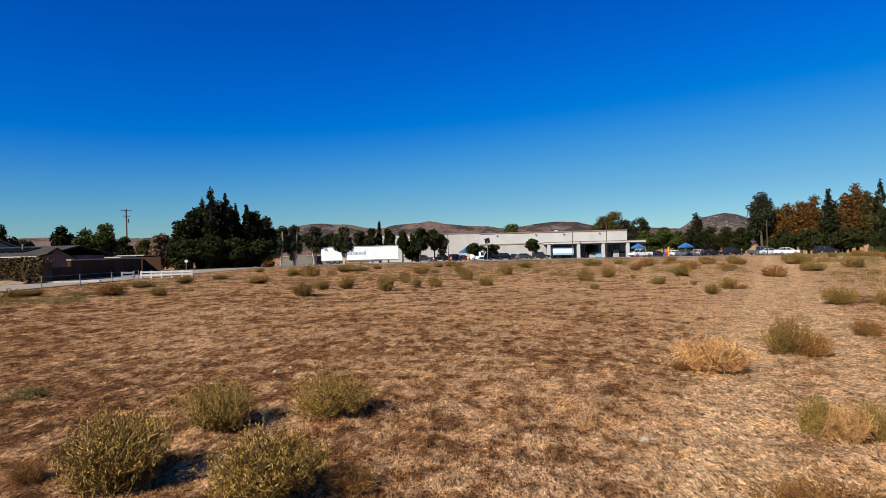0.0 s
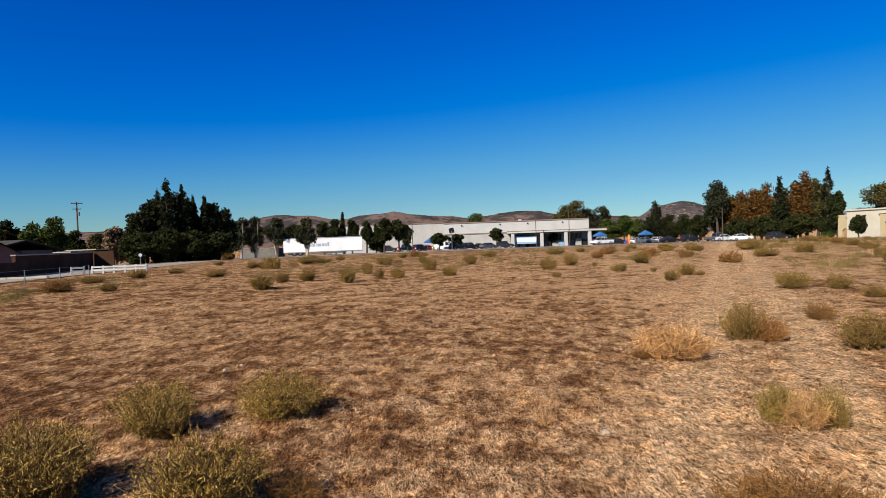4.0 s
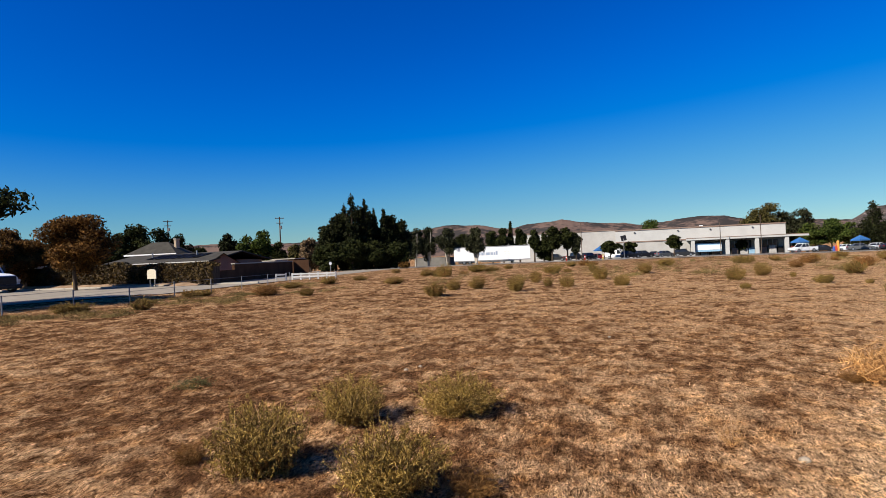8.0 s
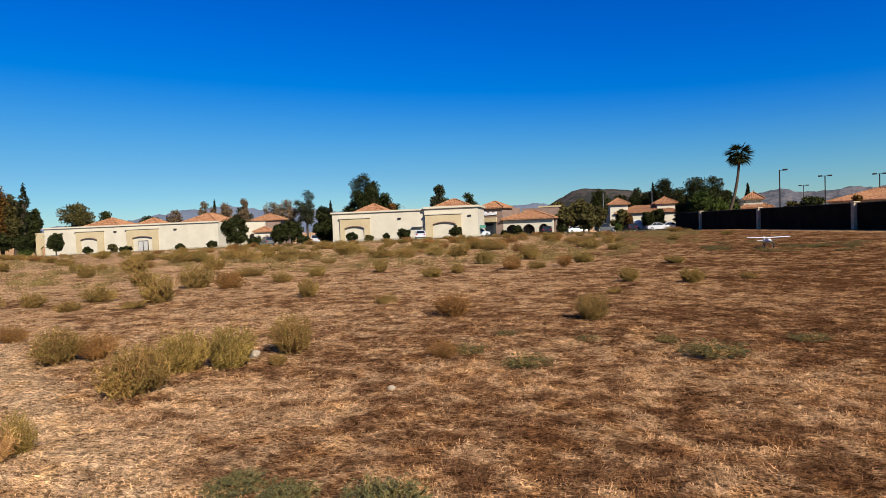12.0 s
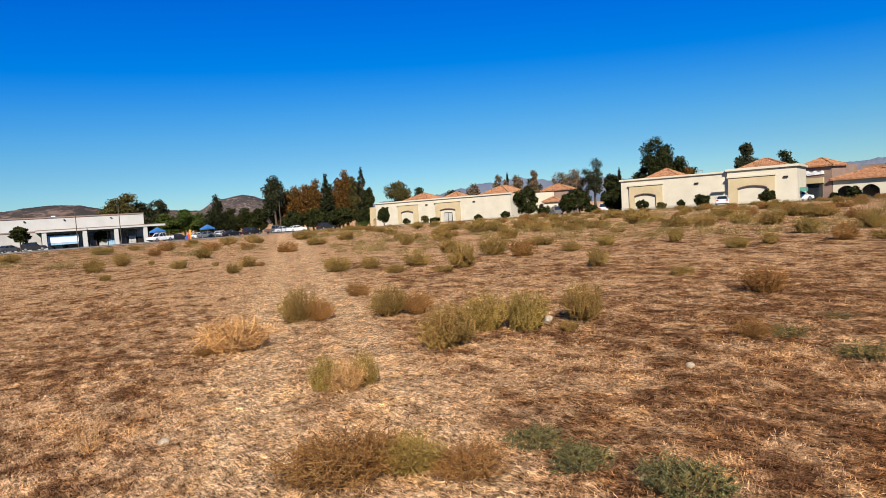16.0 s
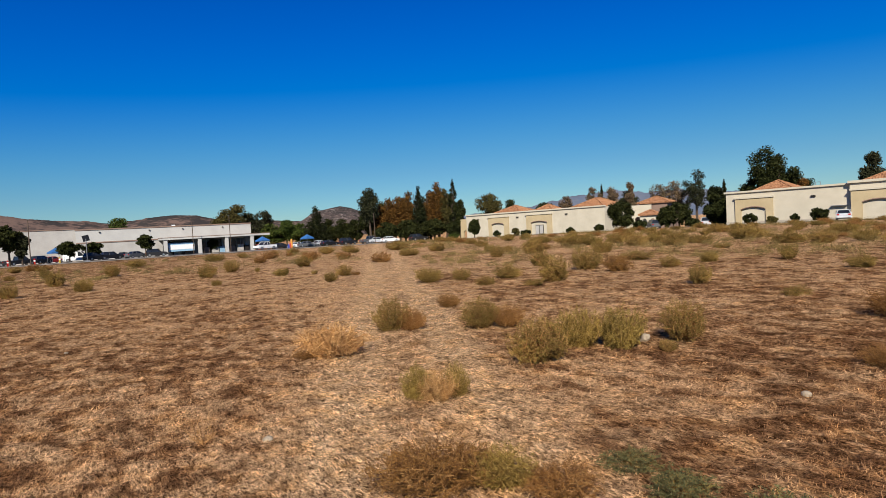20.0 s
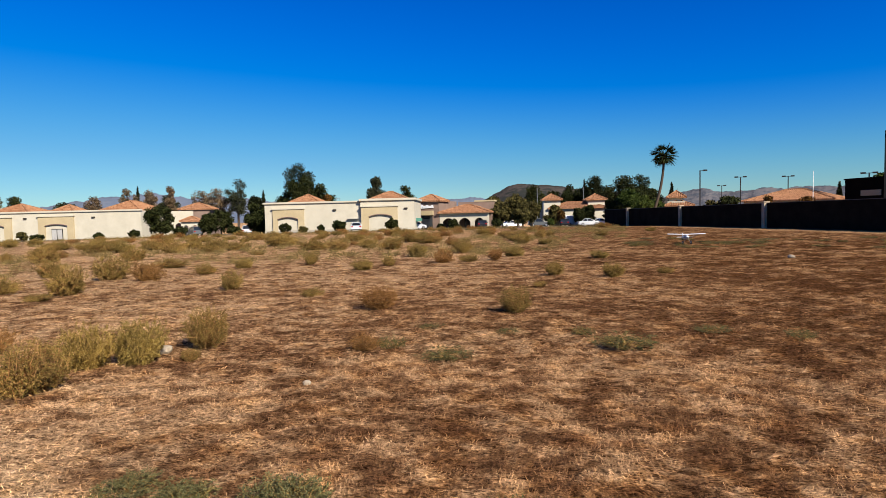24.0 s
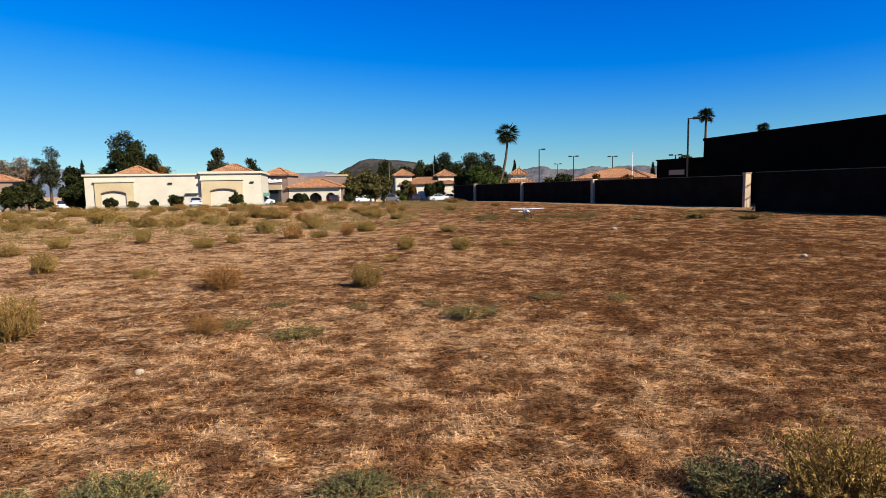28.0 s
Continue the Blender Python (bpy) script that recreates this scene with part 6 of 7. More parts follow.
SHAPES = {
    "sedan": (4.7, 1.8, 1.45, [(0.0, 0.35), (0.02, 0.75), (0.25, 0.95), (1.1, 1.0), (3.35, 0.98), (4.4, 0.82), (4.68, 0.62), (4.7, 0.32), (4.2, 0.22), (0.5, 0.22)], [(0.75, 0.98), (1.35, 1.40), (1.75, 1.46), (2.6, 1.44), (3.45, 0.98)]),
    "suv": (4.7, 1.9, 1.72, [(0.0, 0.4), (0.02, 0.95), (0.2, 1.08), (3.3, 1.08), (4.35, 0.98), (4.66, 0.75), (4.7, 0.38), (4.2, 0.26), (0.5, 0.26)], [(0.12, 1.06), (0.45, 1.66), (0.8, 1.74), (2.5, 1.72), (3.3, 1.06)]),
    "pickup": (5.6, 2.0, 1.85, [(0.0, 0.5), (0.0, 1.1), (2.05, 1.1), (4.1, 1.1), (5.2, 1.02), (5.55, 0.9), (5.6, 0.45), (5.0, 0.32), (0.6, 0.32)], [(2.0, 1.08), (2.12, 1.78), (2.5, 1.86), (3.35, 1.84), (4.15, 1.08)]),
    "van": (5.3, 2.0, 2.2, [(0.0, 0.4), (0.0, 1.2), (4.0, 1.2), (4.9, 1.0), (5.25, 0.8), (5.3, 0.4), (4.8, 0.28), (0.6, 0.28)], [(0.02, 1.18), (0.1, 2.1), (0.4, 2.2), (3.4, 2.18), (4.2, 1.18)]),
}


def car(x, y, heading, shape, colour, c, label):
    """heading: bearing towards which its nose points."""
    ln, wd, ht, low, cab = SHAPES[shape]
    z = land(x, y) + 0.06
    root = base(shape if shape in ("pickup", "van") else "car", pose(x, y, z, 0, 0, 90 - heading) @ pose(-ln / 2, -wd / 2, 0), label, "car" if shape not in ("pickup", "van") else shape, "parked vehicles")
    p = paint(colour, c)
    bm = prism(low, 0, wd)
    bmesh.ops.bevel(bm, geom=[e for e in bm.edges if abs(e.verts[0].co.y - e.verts[1].co.y) < 0.01], offset=0.07, segments=2, affect="EDGES")
    body = part("body", bm, p, root, smooth=False)
    part("window_glass", prism(cab, 0.06, wd - 0.06, 0.2, low[2][1] + 0.12), CARGLASS, root, "dark car windows")
    roof = [(x, zz) for x, zz in cab[1:-1]]
    top = max(zz for _, zz in cab)
    bm = bmesh.new()
    box(bm, cab[1][0] - 0.02, cab[-2][0] + 0.08, 0.24, wd - 0.24, top - 0.05, top + 0.035, bevel=0.03)
    part("roof", bm, p, root)
    for yy, s in ((0.08, 1), (wd - 0.08, -1)):
        for (xa, za), (xb, zb) in ((cab[0], cab[1]), (cab[-2], cab[-1])):
            bm = bmesh.new()
            tube(bm, (xa, yy, za), (xb, yy + s * 0.2, zb) if zb > za else (xb, yy, zb), 0.05, 0.05, 5)
            part("pillar", bm, p, root)
        bm = bmesh.new()
        xm = (cab[1][0] + cab[-2][0]) / 2
        tube(bm, (xm, yy - s * 0.015, cab[0][1]), (xm, yy + s * 0.185, top - 0.05), 0.045, 0.045, 5)
        part("pillar", bm, p, root)
    if shape == "van":
        block("side_panel", p, root, 0.05, 2.9, 0.03, wd - 0.03, 1.15, 2.14)
    r = 0.33 if shape == "sedan" else 0.38
    for xx in (ln * 0.19, ln * 0.80):
        for yy in (-0.02, wd - 0.21):
            wheel(root, xx, yy, r, 0.23)
    for yy in (0.08, wd - 0.42):
        block("headlight", CLEARLAMP, root, ln - 0.10, ln + 0.01, yy, yy + 0.34, 0.66, 0.80, bevel=0.02)
        block("tail_light", REDLAMP, root, -0.02, 0.06, yy, yy + 0.30, 0.72, 0.92, bevel=0.02)
    block("bumper", RUBBER if shape == "pickup" else p, root, ln - 0.06, ln + 0.05, 0.06, wd - 0.06, 0.34, 0.52, bevel=0.03)
    block("bumper", RUBBER if shape == "pickup" else p, root, -0.06, 0.04, 0.06, wd - 0.06, 0.36, 0.54, bevel=0.03)
    for yy in (-0.12, wd - 0.02):
        block("mirror", p, root, cab[-1][0] - 0.3, cab[-1][0] - 0.12, yy, yy + 0.14, cab[0][1], cab[0][1] + 0.14)
    return root


WHT, BLK, SIL, GRY, RED, NAVY = (0.72, 0.72, 0.71), (0.012, 0.012, 0.014), (0.42, 0.43, 0.44), (0.08, 0.085, 0.09), (0.25, 0.02, 0.02), (0.015, 0.025, 0.06)
NAMES = {WHT: "white", BLK: "black", SIL: "silver", GRY: "dark grey", RED: "dark red", NAVY: "navy blue"}
for bearing, d, heading, shape, c in (
    (-2.3, 150, 100, "suv", BLK), (-0.65, 146, 60, "pickup", BLK), (0.75, 152, 40, "suv", BLK), (1.5, 156, 60, "sedan", RED), (3.3, 148, 110, "van", WHT), (4.55, 146, 60, "suv", BLK), (5.75, 152, 70, "suv", BLK), (6.65, 156, 20, "sedan", BLK), (7.6, 148, 60, "sedan", GRY), (9.25, 148, 100, "suv", BLK),
    (18.55, 144, 250, "pickup", WHT), (20.0, 158, 90, "sedan", BLK), (21.6, 160, 90, "sedan", WHT), (22.5, 146, 100, "sedan", GRY), (23.6, 152, 60, "sedan", WHT), (24.6, 150, 80, "sedan", BLK), (26.4, 147, 80, "suv", BLK), (28.6, 147, 85, "pickup", GRY), (29.2, 147, 100, "sedan", SIL), (30.5, 147, 95, "sedan", WHT), (33.3, 147, 90, "suv", BLK),
    (60.4, 126, 60, "suv", SIL), (55.9, 124, 40, "suv", GRY), (70.7, 99, 71, "sedan", SIL), (76.45, 106, 120, "sedan", SIL), (83.2, 108.5, 83, "sedan", BLK), (86.0, 132, 150, "sedan", WHT), (88.75, 126, 170, "suv", GRY), (92.1, 127, 150, "van", WHT), (93.4, 124, 160, "sedan", SIL), (94.6, 125, 170, "sedan", WHT), (95.6, 126, 170, "pickup", WHT), (91.2, 122, 90, "sedan", BLK),
):
    car(*at(bearing, d), heading, shape, NAMES[c].replace(" ", "_"), c, "parked " + NAMES[c] + " " + ("saloon car" if shape == "sedan" else shape) + " in the sun on asphalt")


def tractor_unit(x, y, heading):
    """A conventional road tractor: bonnet, cab, sleeper with roof fairing and three axles."""
    z = land(x, y) + 0.06
    root = base("tractor_truck", pose(x, y, z, 0, 0, 90 - heading) @ pose(-7.4, -1.2, 0), "white road tractor with sleeper cab and black grille on the street", "truck", "parked vehicles")
    p = paint("white", WHT)
    cab = part("cab", prism([(2.1, 0.75), (2.1, 2.55), (4.45, 2.55), (4.85, 2.42), (5.35, 1.62), (5.35, 0.75)], 0.08, 2.32, 0.1, 1.7), p, root)
    part("roof_fairing", prism([(2.1, 2.555), (2.1, 3.55), (2.9, 3.6), (3.7, 3.5), (4.4, 3.0), (4.75, 2.555)], 0.2, 2.2, 0.12, 3.0), p, root, "rounded white roof fairing")
    part("bonnet", prism([(5.355, 0.62), (5.355, 1.66), (6.6, 1.56), (7.2, 1.42), (7.36, 1.2), (7.38, 0.62)], 0.3, 2.1, 0.12, 1.3), p, root, "sloping white bonnet")
    part("grille", prism([(7.385, 0.66), (7.385, 1.22), (7.30, 1.36), (7.42, 1.36), (7.47, 1.2), (7.47, 0.66)], 0.5, 1.9), RUBBER, root, "wide black grille")
    block("bumper", RUBBER, root, 7.2, 7.55, 0.05, 2.35, 0.28, 0.64, label="dark front bumper", bevel=0.06)
    for y0 in (0.02, 2.02):
        part("wing", prism([(5.6, 0.62), (5.7, 1.05), (6.1, 1.22), (6.7, 1.2), (7.05, 1.0), (7.2, 0.65), (7.0, 0.65), (6.75, 0.98), (6.3, 1.08), (5.95, 0.98), (5.8, 0.62)], y0, y0 + 0.36), p, root, "white mudguard")
        block("headlight", CLEARLAMP, root, 7.06, 7.32, y0 + 0.04, y0 + 0.34, 0.84, 1.08, bevel=0.04)
        wheel(root, 6.45, y0 + 0.02, 0.5, 0.3)
        for xx in (0.75, 2.0):
            wheel(root, xx, y0 + (0.0 if y0 < 1 else -0.22), 0.5, 0.55)
    part("windscreen", prism([(4.87, 2.36), (4.93, 2.36), (5.39, 1.70), (5.33, 1.70)], 0.3, 2.1), CARGLASS, root, "dark raked windscreen")
    for y0 in (0.062, 2.322):
        part("side_window", prism([(3.9, 1.75), (3.9, 2.3), (4.6, 2.3), (4.98, 1.75)], y0, y0 + 0.016), CARGLASS, cab, "dark side window")
        block("door_handle", RUBBER, cab, 3.85, 4.05, y0 - 0.01, y0 + 0.03, 1.5, 1.55)
    for y0 in (-0.22, 2.4):
        block("mirror", RUBBER, root, 4.95, 5.05, y0, y0 + 0.22, 1.75, 2.3, label="tall black mirror", bevel=0.03)
    for y0 in (0.1, 1.75):
        bm = bmesh.new()
        tube(bm, (2.75, y0 + 0.28, 0.66), (4.5, y0 + 0.28, 0.66), 0.29, 0.29, 16)
        part("fuel_tank", bm, CHROME, root, "bright metal fuel tank")
    for y0 in (0.72, 1.58):
        block("chassis_rail", RUBBER, root, 0.0, 7.1, y0, y0 + 0.1, 0.5, 0.74)
    block("coupling_plate", RUBBER, root, 0.9, 1.85, 0.7, 1.7, 0.78, 0.9, label="dark fifth-wheel plate")


tractor_unit(-46.9, 38.2, 96)


# ---- canopies and the inflatable before the trees ----
def canopy_tent(bearing, d, w=2.3):
    x, y = at(bearing, d)
    root = base("canopy_tent", pose(x, y, land(x, y) + 0.06, 0, 0, 20), "blue pop-up canopy tent on thin metal legs", "tent", "pop-up canopies")
    bm = bmesh.new()
    a = [bm.verts.new(c) for c in ((-w / 2, -w / 2, 2.2), (w / 2, -w / 2, 2.2), (w / 2, w / 2, 2.2), (-w / 2, w / 2, 2.2))]
    b = [bm.verts.new((v.co.x, v.co.y, 1.95)) for v in a]
    t = bm.verts.new((0, 0, 3.1))
    for i in range(4):
        bm.faces.new((a[i], a[(i + 1) % 4], t))
        bm.faces.new((b[i], b[(i + 1) % 4], a[(i + 1) % 4], a[i]))
    part("cover", bm, BLUE, root, "blue fabric cover")
    for sx in (-1, 1):
        for sy in (-1, 1):
            bm = bmesh.new()
            tube(bm, (sx * w * 0.48, sy * w * 0.48, 0), (sx * w * 0.48, sy * w * 0.48, 2.0), 0.025, 0.025, 6)
            part("leg", bm, METAL, root)


canopy_tent(18.35, 138)
canopy_tent(22.5, 142)
canopy_tent(1.75, 142)
x, y = at(20.85, 142)
inflatable = base("inflatable_slide", pose(x, y, land(x, y), 0, 0, 10) @ Matrix.Diagonal((0.62, 0.62, 0.75, 1)), "red, yellow and blue inflatable slide by the tents", "inflatable")
for i, (c, x0, h) in enumerate((((0.42, 0.06, 0.04), 0.15, 1.5), ((0.62, 0.27, 0.05), 0.75, 2.7), ((0.05, 0.08, 0.28), -0.6, 1.2))):
    bm = bmesh.new()
    tube(bm, (x0, 0, 0), (x0, 0, h), 0.42, 0.34, 12)
    tube(bm, (x0, 0, h), (x0, 0, h + 0.3), 0.34, 0.08, 12)
    part("air_column", bm, surface("vinyl_" + "ryb"[i], c, tuple(v * 1.2 for v in c), 2.0, 0.4), inflatable, ("red", "yellow", "blue")[i] + " vinyl column")
for b, d in ((-1.45, 118), (0.3, 116), (2.0, 112)):
    x, y = at(b, d)
    r = base("barrier", pose(x, y, land(x, y) + 0.05), "small red and white traffic barrier on the verge", "barrier", "traffic barriers")
    block("post", YELLOW if b > 1 else REDLAMP, r, -0.12, 0.12, -0.12, 0.12, 0, 1.0, bevel=0.02)
    block("band", WHITE, r, -0.125, 0.125, -0.125, 0.125, 0.55, 0.75)


# ---- plants of the field ----
STEM = leafy("dry_stems", [(0.22, 0.105, 0.038), (0.41, 0.222, 0.088), (0.58, 0.36, 0.165)], sheen=0.0)
TWIG = leafy("brown_twigs", [(0.09, 0.038, 0.014), (0.22, 0.105, 0.036), (0.37, 0.205, 0.082)], sheen=0.0)
GREENSTEM = leafy("green_stems", [(0.12, 0.07, 0.02), (0.24, 0.15, 0.045), (0.34, 0.22, 0.08)], sheen=0.0)
BUSHLEAF = leafy("bush_leaves", [(0.068, 0.044, 0.010), (0.18, 0.118, 0.026), (0.30, 0.198, 0.052), (0.46, 0.315, 0.11)], sheen=0.03)
OLIVELEAF = leafy("half_dry_far_shade_leaves", [(0.074, 0.046, 0.011), (0.158, 0.107, 0.027), (0.228, 0.161, 0.047), (0.35, 0.22, 0.078)], sheen=0.03)
BROWNLEAF = leafy("withered_leaves", [(0.088, 0.034, 0.010), (0.21, 0.098, 0.027), (0.31, 0.165, 0.055)], sheen=0.03)
GREYLEAF = leafy("grey_green_leaves", [(0.042, 0.041, 0.016), (0.105, 0.099, 0.041), (0.19, 0.176, 0.085)], sheen=0.03)
MATLEAF = leafy("low_green_leaves", [(0.036, 0.036, 0.014), (0.088, 0.083, 0.031), (0.155, 0.145, 0.062)], sheen=0.06)


def rods(p, q, r0, r1):
    """Three-sided rods from the points p to the points q."""
    d = q - p
    d /= np.linalg.norm(d, axis=1)[:, None] + 1e-9
    a = np.cross(d, [0.31, 0.92, 0.12])
    a /= np.linalg.norm(a, axis=1)[:, None] + 1e-9
    b = np.cross(d, a)
    ring = [(math.cos(t), math.sin(t)) for t in (0, 2.0944, 4.18879)]
    v = np.stack([c + (a * k + b * l) * r for c, r in ((p, r0), (q, r1)) for k, l in ring], 1)
    f = (np.arange(len(p))[:, None, None] * 6 + np.array([[0, 1, 4, 3], [1, 2, 5, 4], [2, 0, 3, 5]])).reshape(-1, 4)
    return v.reshape(-1, 3), f


def dome(rng, n, tuck, lumps=7):
    """Places on an uneven, lumpy dome a metre across and half a metre high that tucks in at its foot."""
    a, c = rng.uniform(0, 2 * math.pi, n), rng.uniform(-tuck, 1.0, n)
    s = np.sqrt(1 - c * c)
    u = np.stack([s * np.cos(a), s * np.sin(a), c], 1)
    k = rng.normal(size=(lumps, 3))
    k[:, 2] = np.abs(k[:, 2]) * 0.8
    k /= np.linalg.norm(k, axis=1)[:, None]
    near = np.clip((u @ k.T).max(1), 0, 1)
    r = (0.54 + 0.47 * near ** 3 + rng.normal(size=n) * 0.07)[:, None]
    return u * r * [0.5, 0.5, 0.29] + [0, 0, 0.21], u


def bush_kind(name, label, category, stem_mat, leaf_mat, seed, stems, tips, per, size, thick=0.003, upright=0.5, reach=0.075, tuck=0.7, curl=0.6, wide=0.26, out=0.75, leaf_part="foliage", group="low plants of the field"):
    """One plant a metre across and half a metre high: forking stems, twigs over its dome, small leaves along the twigs."""
    rng = np.random.default_rng(seed)
    root = base(name, pose(0, 0, 0), label, category, group)
    p, u = dome(rng, tips, tuck)
    p *= rng.uniform(0.55, 1.06, size=(tips, 1))
    p[:, 2] += 0.03 * rng.normal(size=tips)
    d = u * out + [0, 0, upright] + rng.normal(size=(tips, 3)) * curl
    d /= np.linalg.norm(d, axis=1)[:, None]
    ll = reach * rng.uniform(0.35, 1.0, size=(tips, 1)) * np.where(rng.random((tips, 1)) < 0.14, 1.9, 1.0)
    lo, hi = p - d * ll, p + d * ll * 0.6 + rng.normal(size=(tips, 3)) * 0.01
    lo[:, 2], hi[:, 2] = np.maximum(lo[:, 2], 0.006), np.maximum(hi[:, 2], 0.012)
    parts = [rods(lo, hi, thick, thick * 0.5)]
    # stems that fork on the way from the root to the twigs
    pick = rng.integers(0, tips, stems)
    foot = rng.normal(size=(stems, 3)) * [0.05, 0.05, 0.0]
    bow = foot * 0.45 + lo[pick] * 0.55 + rng.normal(size=(stems, 3)) * 0.05 + [0, 0, 0.02]
    bow[:, 2] = np.maximum(bow[:, 2], 0.01)
    parts += [rods(foot, bow, thick * 2.4, thick * 1.7), rods(bow, lo[pick], thick * 1.7, thick)]
    fork = rng.integers(0, tips, stems)
    near = np.argmin(((lo[fork][:, None] - bow[None]) ** 2).sum(2), 1)
    parts.append(rods(bow[near], lo[fork], thick * 1.4, thick * 0.9))
    verts, faces, o = [], [], 0
    for v, f in parts:
        verts.append(v)
        faces.append(f + o)
        o += len(v)
    data_part("twig_mass", np.concatenate(verts).tolist(), np.concatenate(faces).tolist(), stem_mat, root)["kind"] = "stuff"
    if per:
        k = rng.uniform(0.0, 1.15, size=(tips, per, 1))
        c = (lo[:, None] * (1 - k) + hi[:, None] * k).reshape(-1, 3) + rng.normal(size=(tips * per, 3)) * size * 0.75
        c[:, 2] = np.maximum(c[:, 2], 0.008)
        n = len(c)
        a = np.repeat(d, per, 0) + rng.normal(size=(n, 3)) * 0.5
        a /= np.linalg.norm(a, axis=1)[:, None]
        b = np.cross(a, rng.normal(size=(n, 3)))
        b /= np.linalg.norm(b, axis=1)[:, None] + 1e-9
        s = size * rng.uniform(0.6, 1.4, size=(n, 1))
        v = np.stack([c - a * s, c + b * s * wide, c + a * s, c - b * s * wide], 1).reshape(-1, 3)
        data_part(leaf_part, v.tolist(), np.arange(4 * n).reshape(-1, 4).tolist(), leaf_mat, root)["kind"] = "stuff"
    return root


def kinds(seed, stems, tips, per, size, thick, leaf):
    """The bushes, as seen close to or, with fewer and coarser leaves, from afar."""
    return {
        "green": [bush_kind("green_bush", "yellow-green leafy bush on dry straw", "bush", GREENSTEM, leaf, seed + s, stems, tips, per, size, thick) for s in (1, 2, 3)],
        "mixed": [bush_kind("withering_bush", "half-dried bush with brown twigs and olive leaves", "bush", TWIG, OLIVELEAF, seed + s, stems, tips, per - 1, size, thick, curl=0.75) for s in (4, 5)],
        "brown": [bush_kind("dry_bush", "dry brown twiggy bush on the straw", "bush", TWIG, BROWNLEAF, seed + s, stems, tips, per // 2, size, thick, curl=0.9) for s in (6, 7)],
    }


KINDS = kinds(0, 110, 900, 19, 0.0125, 0.0032, BUSHLEAF)
# Far green bushes take the darker olive leaf in place of self-shade.
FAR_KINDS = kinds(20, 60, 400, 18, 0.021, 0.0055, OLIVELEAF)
KINDS["tumble"] = [bush_kind("tumbleweed", "pale tan tumbleweed of tangled bare stems", "tumbleweed", STEM, STEM, 8, 240, 1100, 0, 0.01, thick=0.0040, upright=0.05, reach=0.10, tuck=0.6, curl=1.0, out=0.15)]
KINDS["mat"] = [bush_kind("grey_green_mat", "low spreading grey-green plant on the ground", "ground plant", GREENSTEM, GREYLEAF, s, 60, 520, 15, 0.017, upright=0.5, reach=0.07, tuck=0.5, wide=0.34) for s in (9, 10)]
KINDS["low"] = [bush_kind("low_green_plant", "flat dark green weed on the dry ground", "weed", GREENSTEM, MATLEAF, s, 40, 220, 10, 0.021, upright=0.5, reach=0.07, tuck=0.5, wide=0.32) for s in (11, 12)]
KINDS["tuft"] = [bush_kind("straw_tuft", "upright tuft of pale dry grass", "grass tuft", STEM, STEM, 13, 24, 60, 0, 0.01, thick=0.003, upright=1.2, reach=0.22, tuck=0.1)]
_used = {}


def put(kind, x, y, w, h, turn=None):
    """A plant of that width and height at its place."""
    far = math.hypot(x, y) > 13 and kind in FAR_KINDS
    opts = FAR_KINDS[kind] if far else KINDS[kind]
    k = _used.get((kind, far), 0)
    _used[(kind, far)] = k + 1
    src = opts[k % len(opts)]
    m = pose(x, y, ground_z(x, y) - 0.015, 0, 0, random.uniform(0, 360) if turn is None else turn) @ Matrix.Diagonal((w * (1.0 if far else 1.1), w * (1.0 if far else 1.1), h * (0.98 if far else 1.05) / 0.5, 1))
    if k < len(opts):
        src.matrix_basis = m
        return src
    c = src.copy()
    scene.collection.objects.link(c)
    c.matrix_basis = m
    for ch in src.children:
        d = ch.copy()
        scene.collection.objects.link(d)
        d.parent = c
    return c


def plants(*rows):
    for row in rows:
        put(*row)


random.seed(5)
# over the north side
plants(
    ("mixed", -5.99, 22.67, 1.03, 0.65), ("mixed", -6.04, 26.64, 0.84, 0.51), ("mixed", -12.26, 44.4, 0.97, 0.69), ("mixed", -10.15, 42.02, 1.41, 0.98),
    ("mixed", -4.96, 26.82, 0.85, 0.67), ("green", -2.82, 24.35, 0.87, 0.77), ("mixed", -2.49, 30.6, 0.66, 0.71), ("mixed", -1.66, 27.3, 0.59, 0.47),
    ("mixed", -0.78, 26.45, 0.78, 0.55), ("mixed", -7.9, 50.37, 1.79, 0.48), ("mixed", 0.84, 31.74, 0.94, 0.79), ("green", 1.58, 26.28, 0.78, 0.55),
    ("mixed", 3.69, 37.37, 1.03, 0.72), ("mixed", 0.66, 42.02, 0.83, 0.57), ("brown", -15.7, 26.3, 1.3, 0.58), ("mixed", -12.9, 25, 0.9, 0.43),
)
# north, beside the trail
plants(
    ("mixed", 6.59, 28.15, 0.88, 0.7), ("green", 5.65, 22.71, 0.53, 0.26), ("mixed", 8.46, 30.85, 0.85, 0.72), ("green", 9.16, 28.82, 0.34, 0.27),
    ("green", 8.89, 24.62, 0.87, 0.39), ("mixed", 12.23, 30.42, 1.13, 0.63), ("mixed", 10, 23.68, 0.32, 0.22), ("mixed", 8.62, 19.06, 0.6, 0.36),
    ("mixed", 10.17, 21.12, 0.7, 0.48), ("brown", 10.53, 20.81, 0.41, 0.19), ("brown", 15.78, 27.92, 1.47, 0.63), ("mixed", 26.14, 43.67, 1.96, 0.83),
    ("green", 20.81, 33.41, 0.65, 0.45), ("green", 10.27, 15.26, 0.92, 0.54), ("brown", 7.21, 10.02, 0.55, 0.31), ("mixed", 23.3, 47.13, 1.29, 0.73),
)
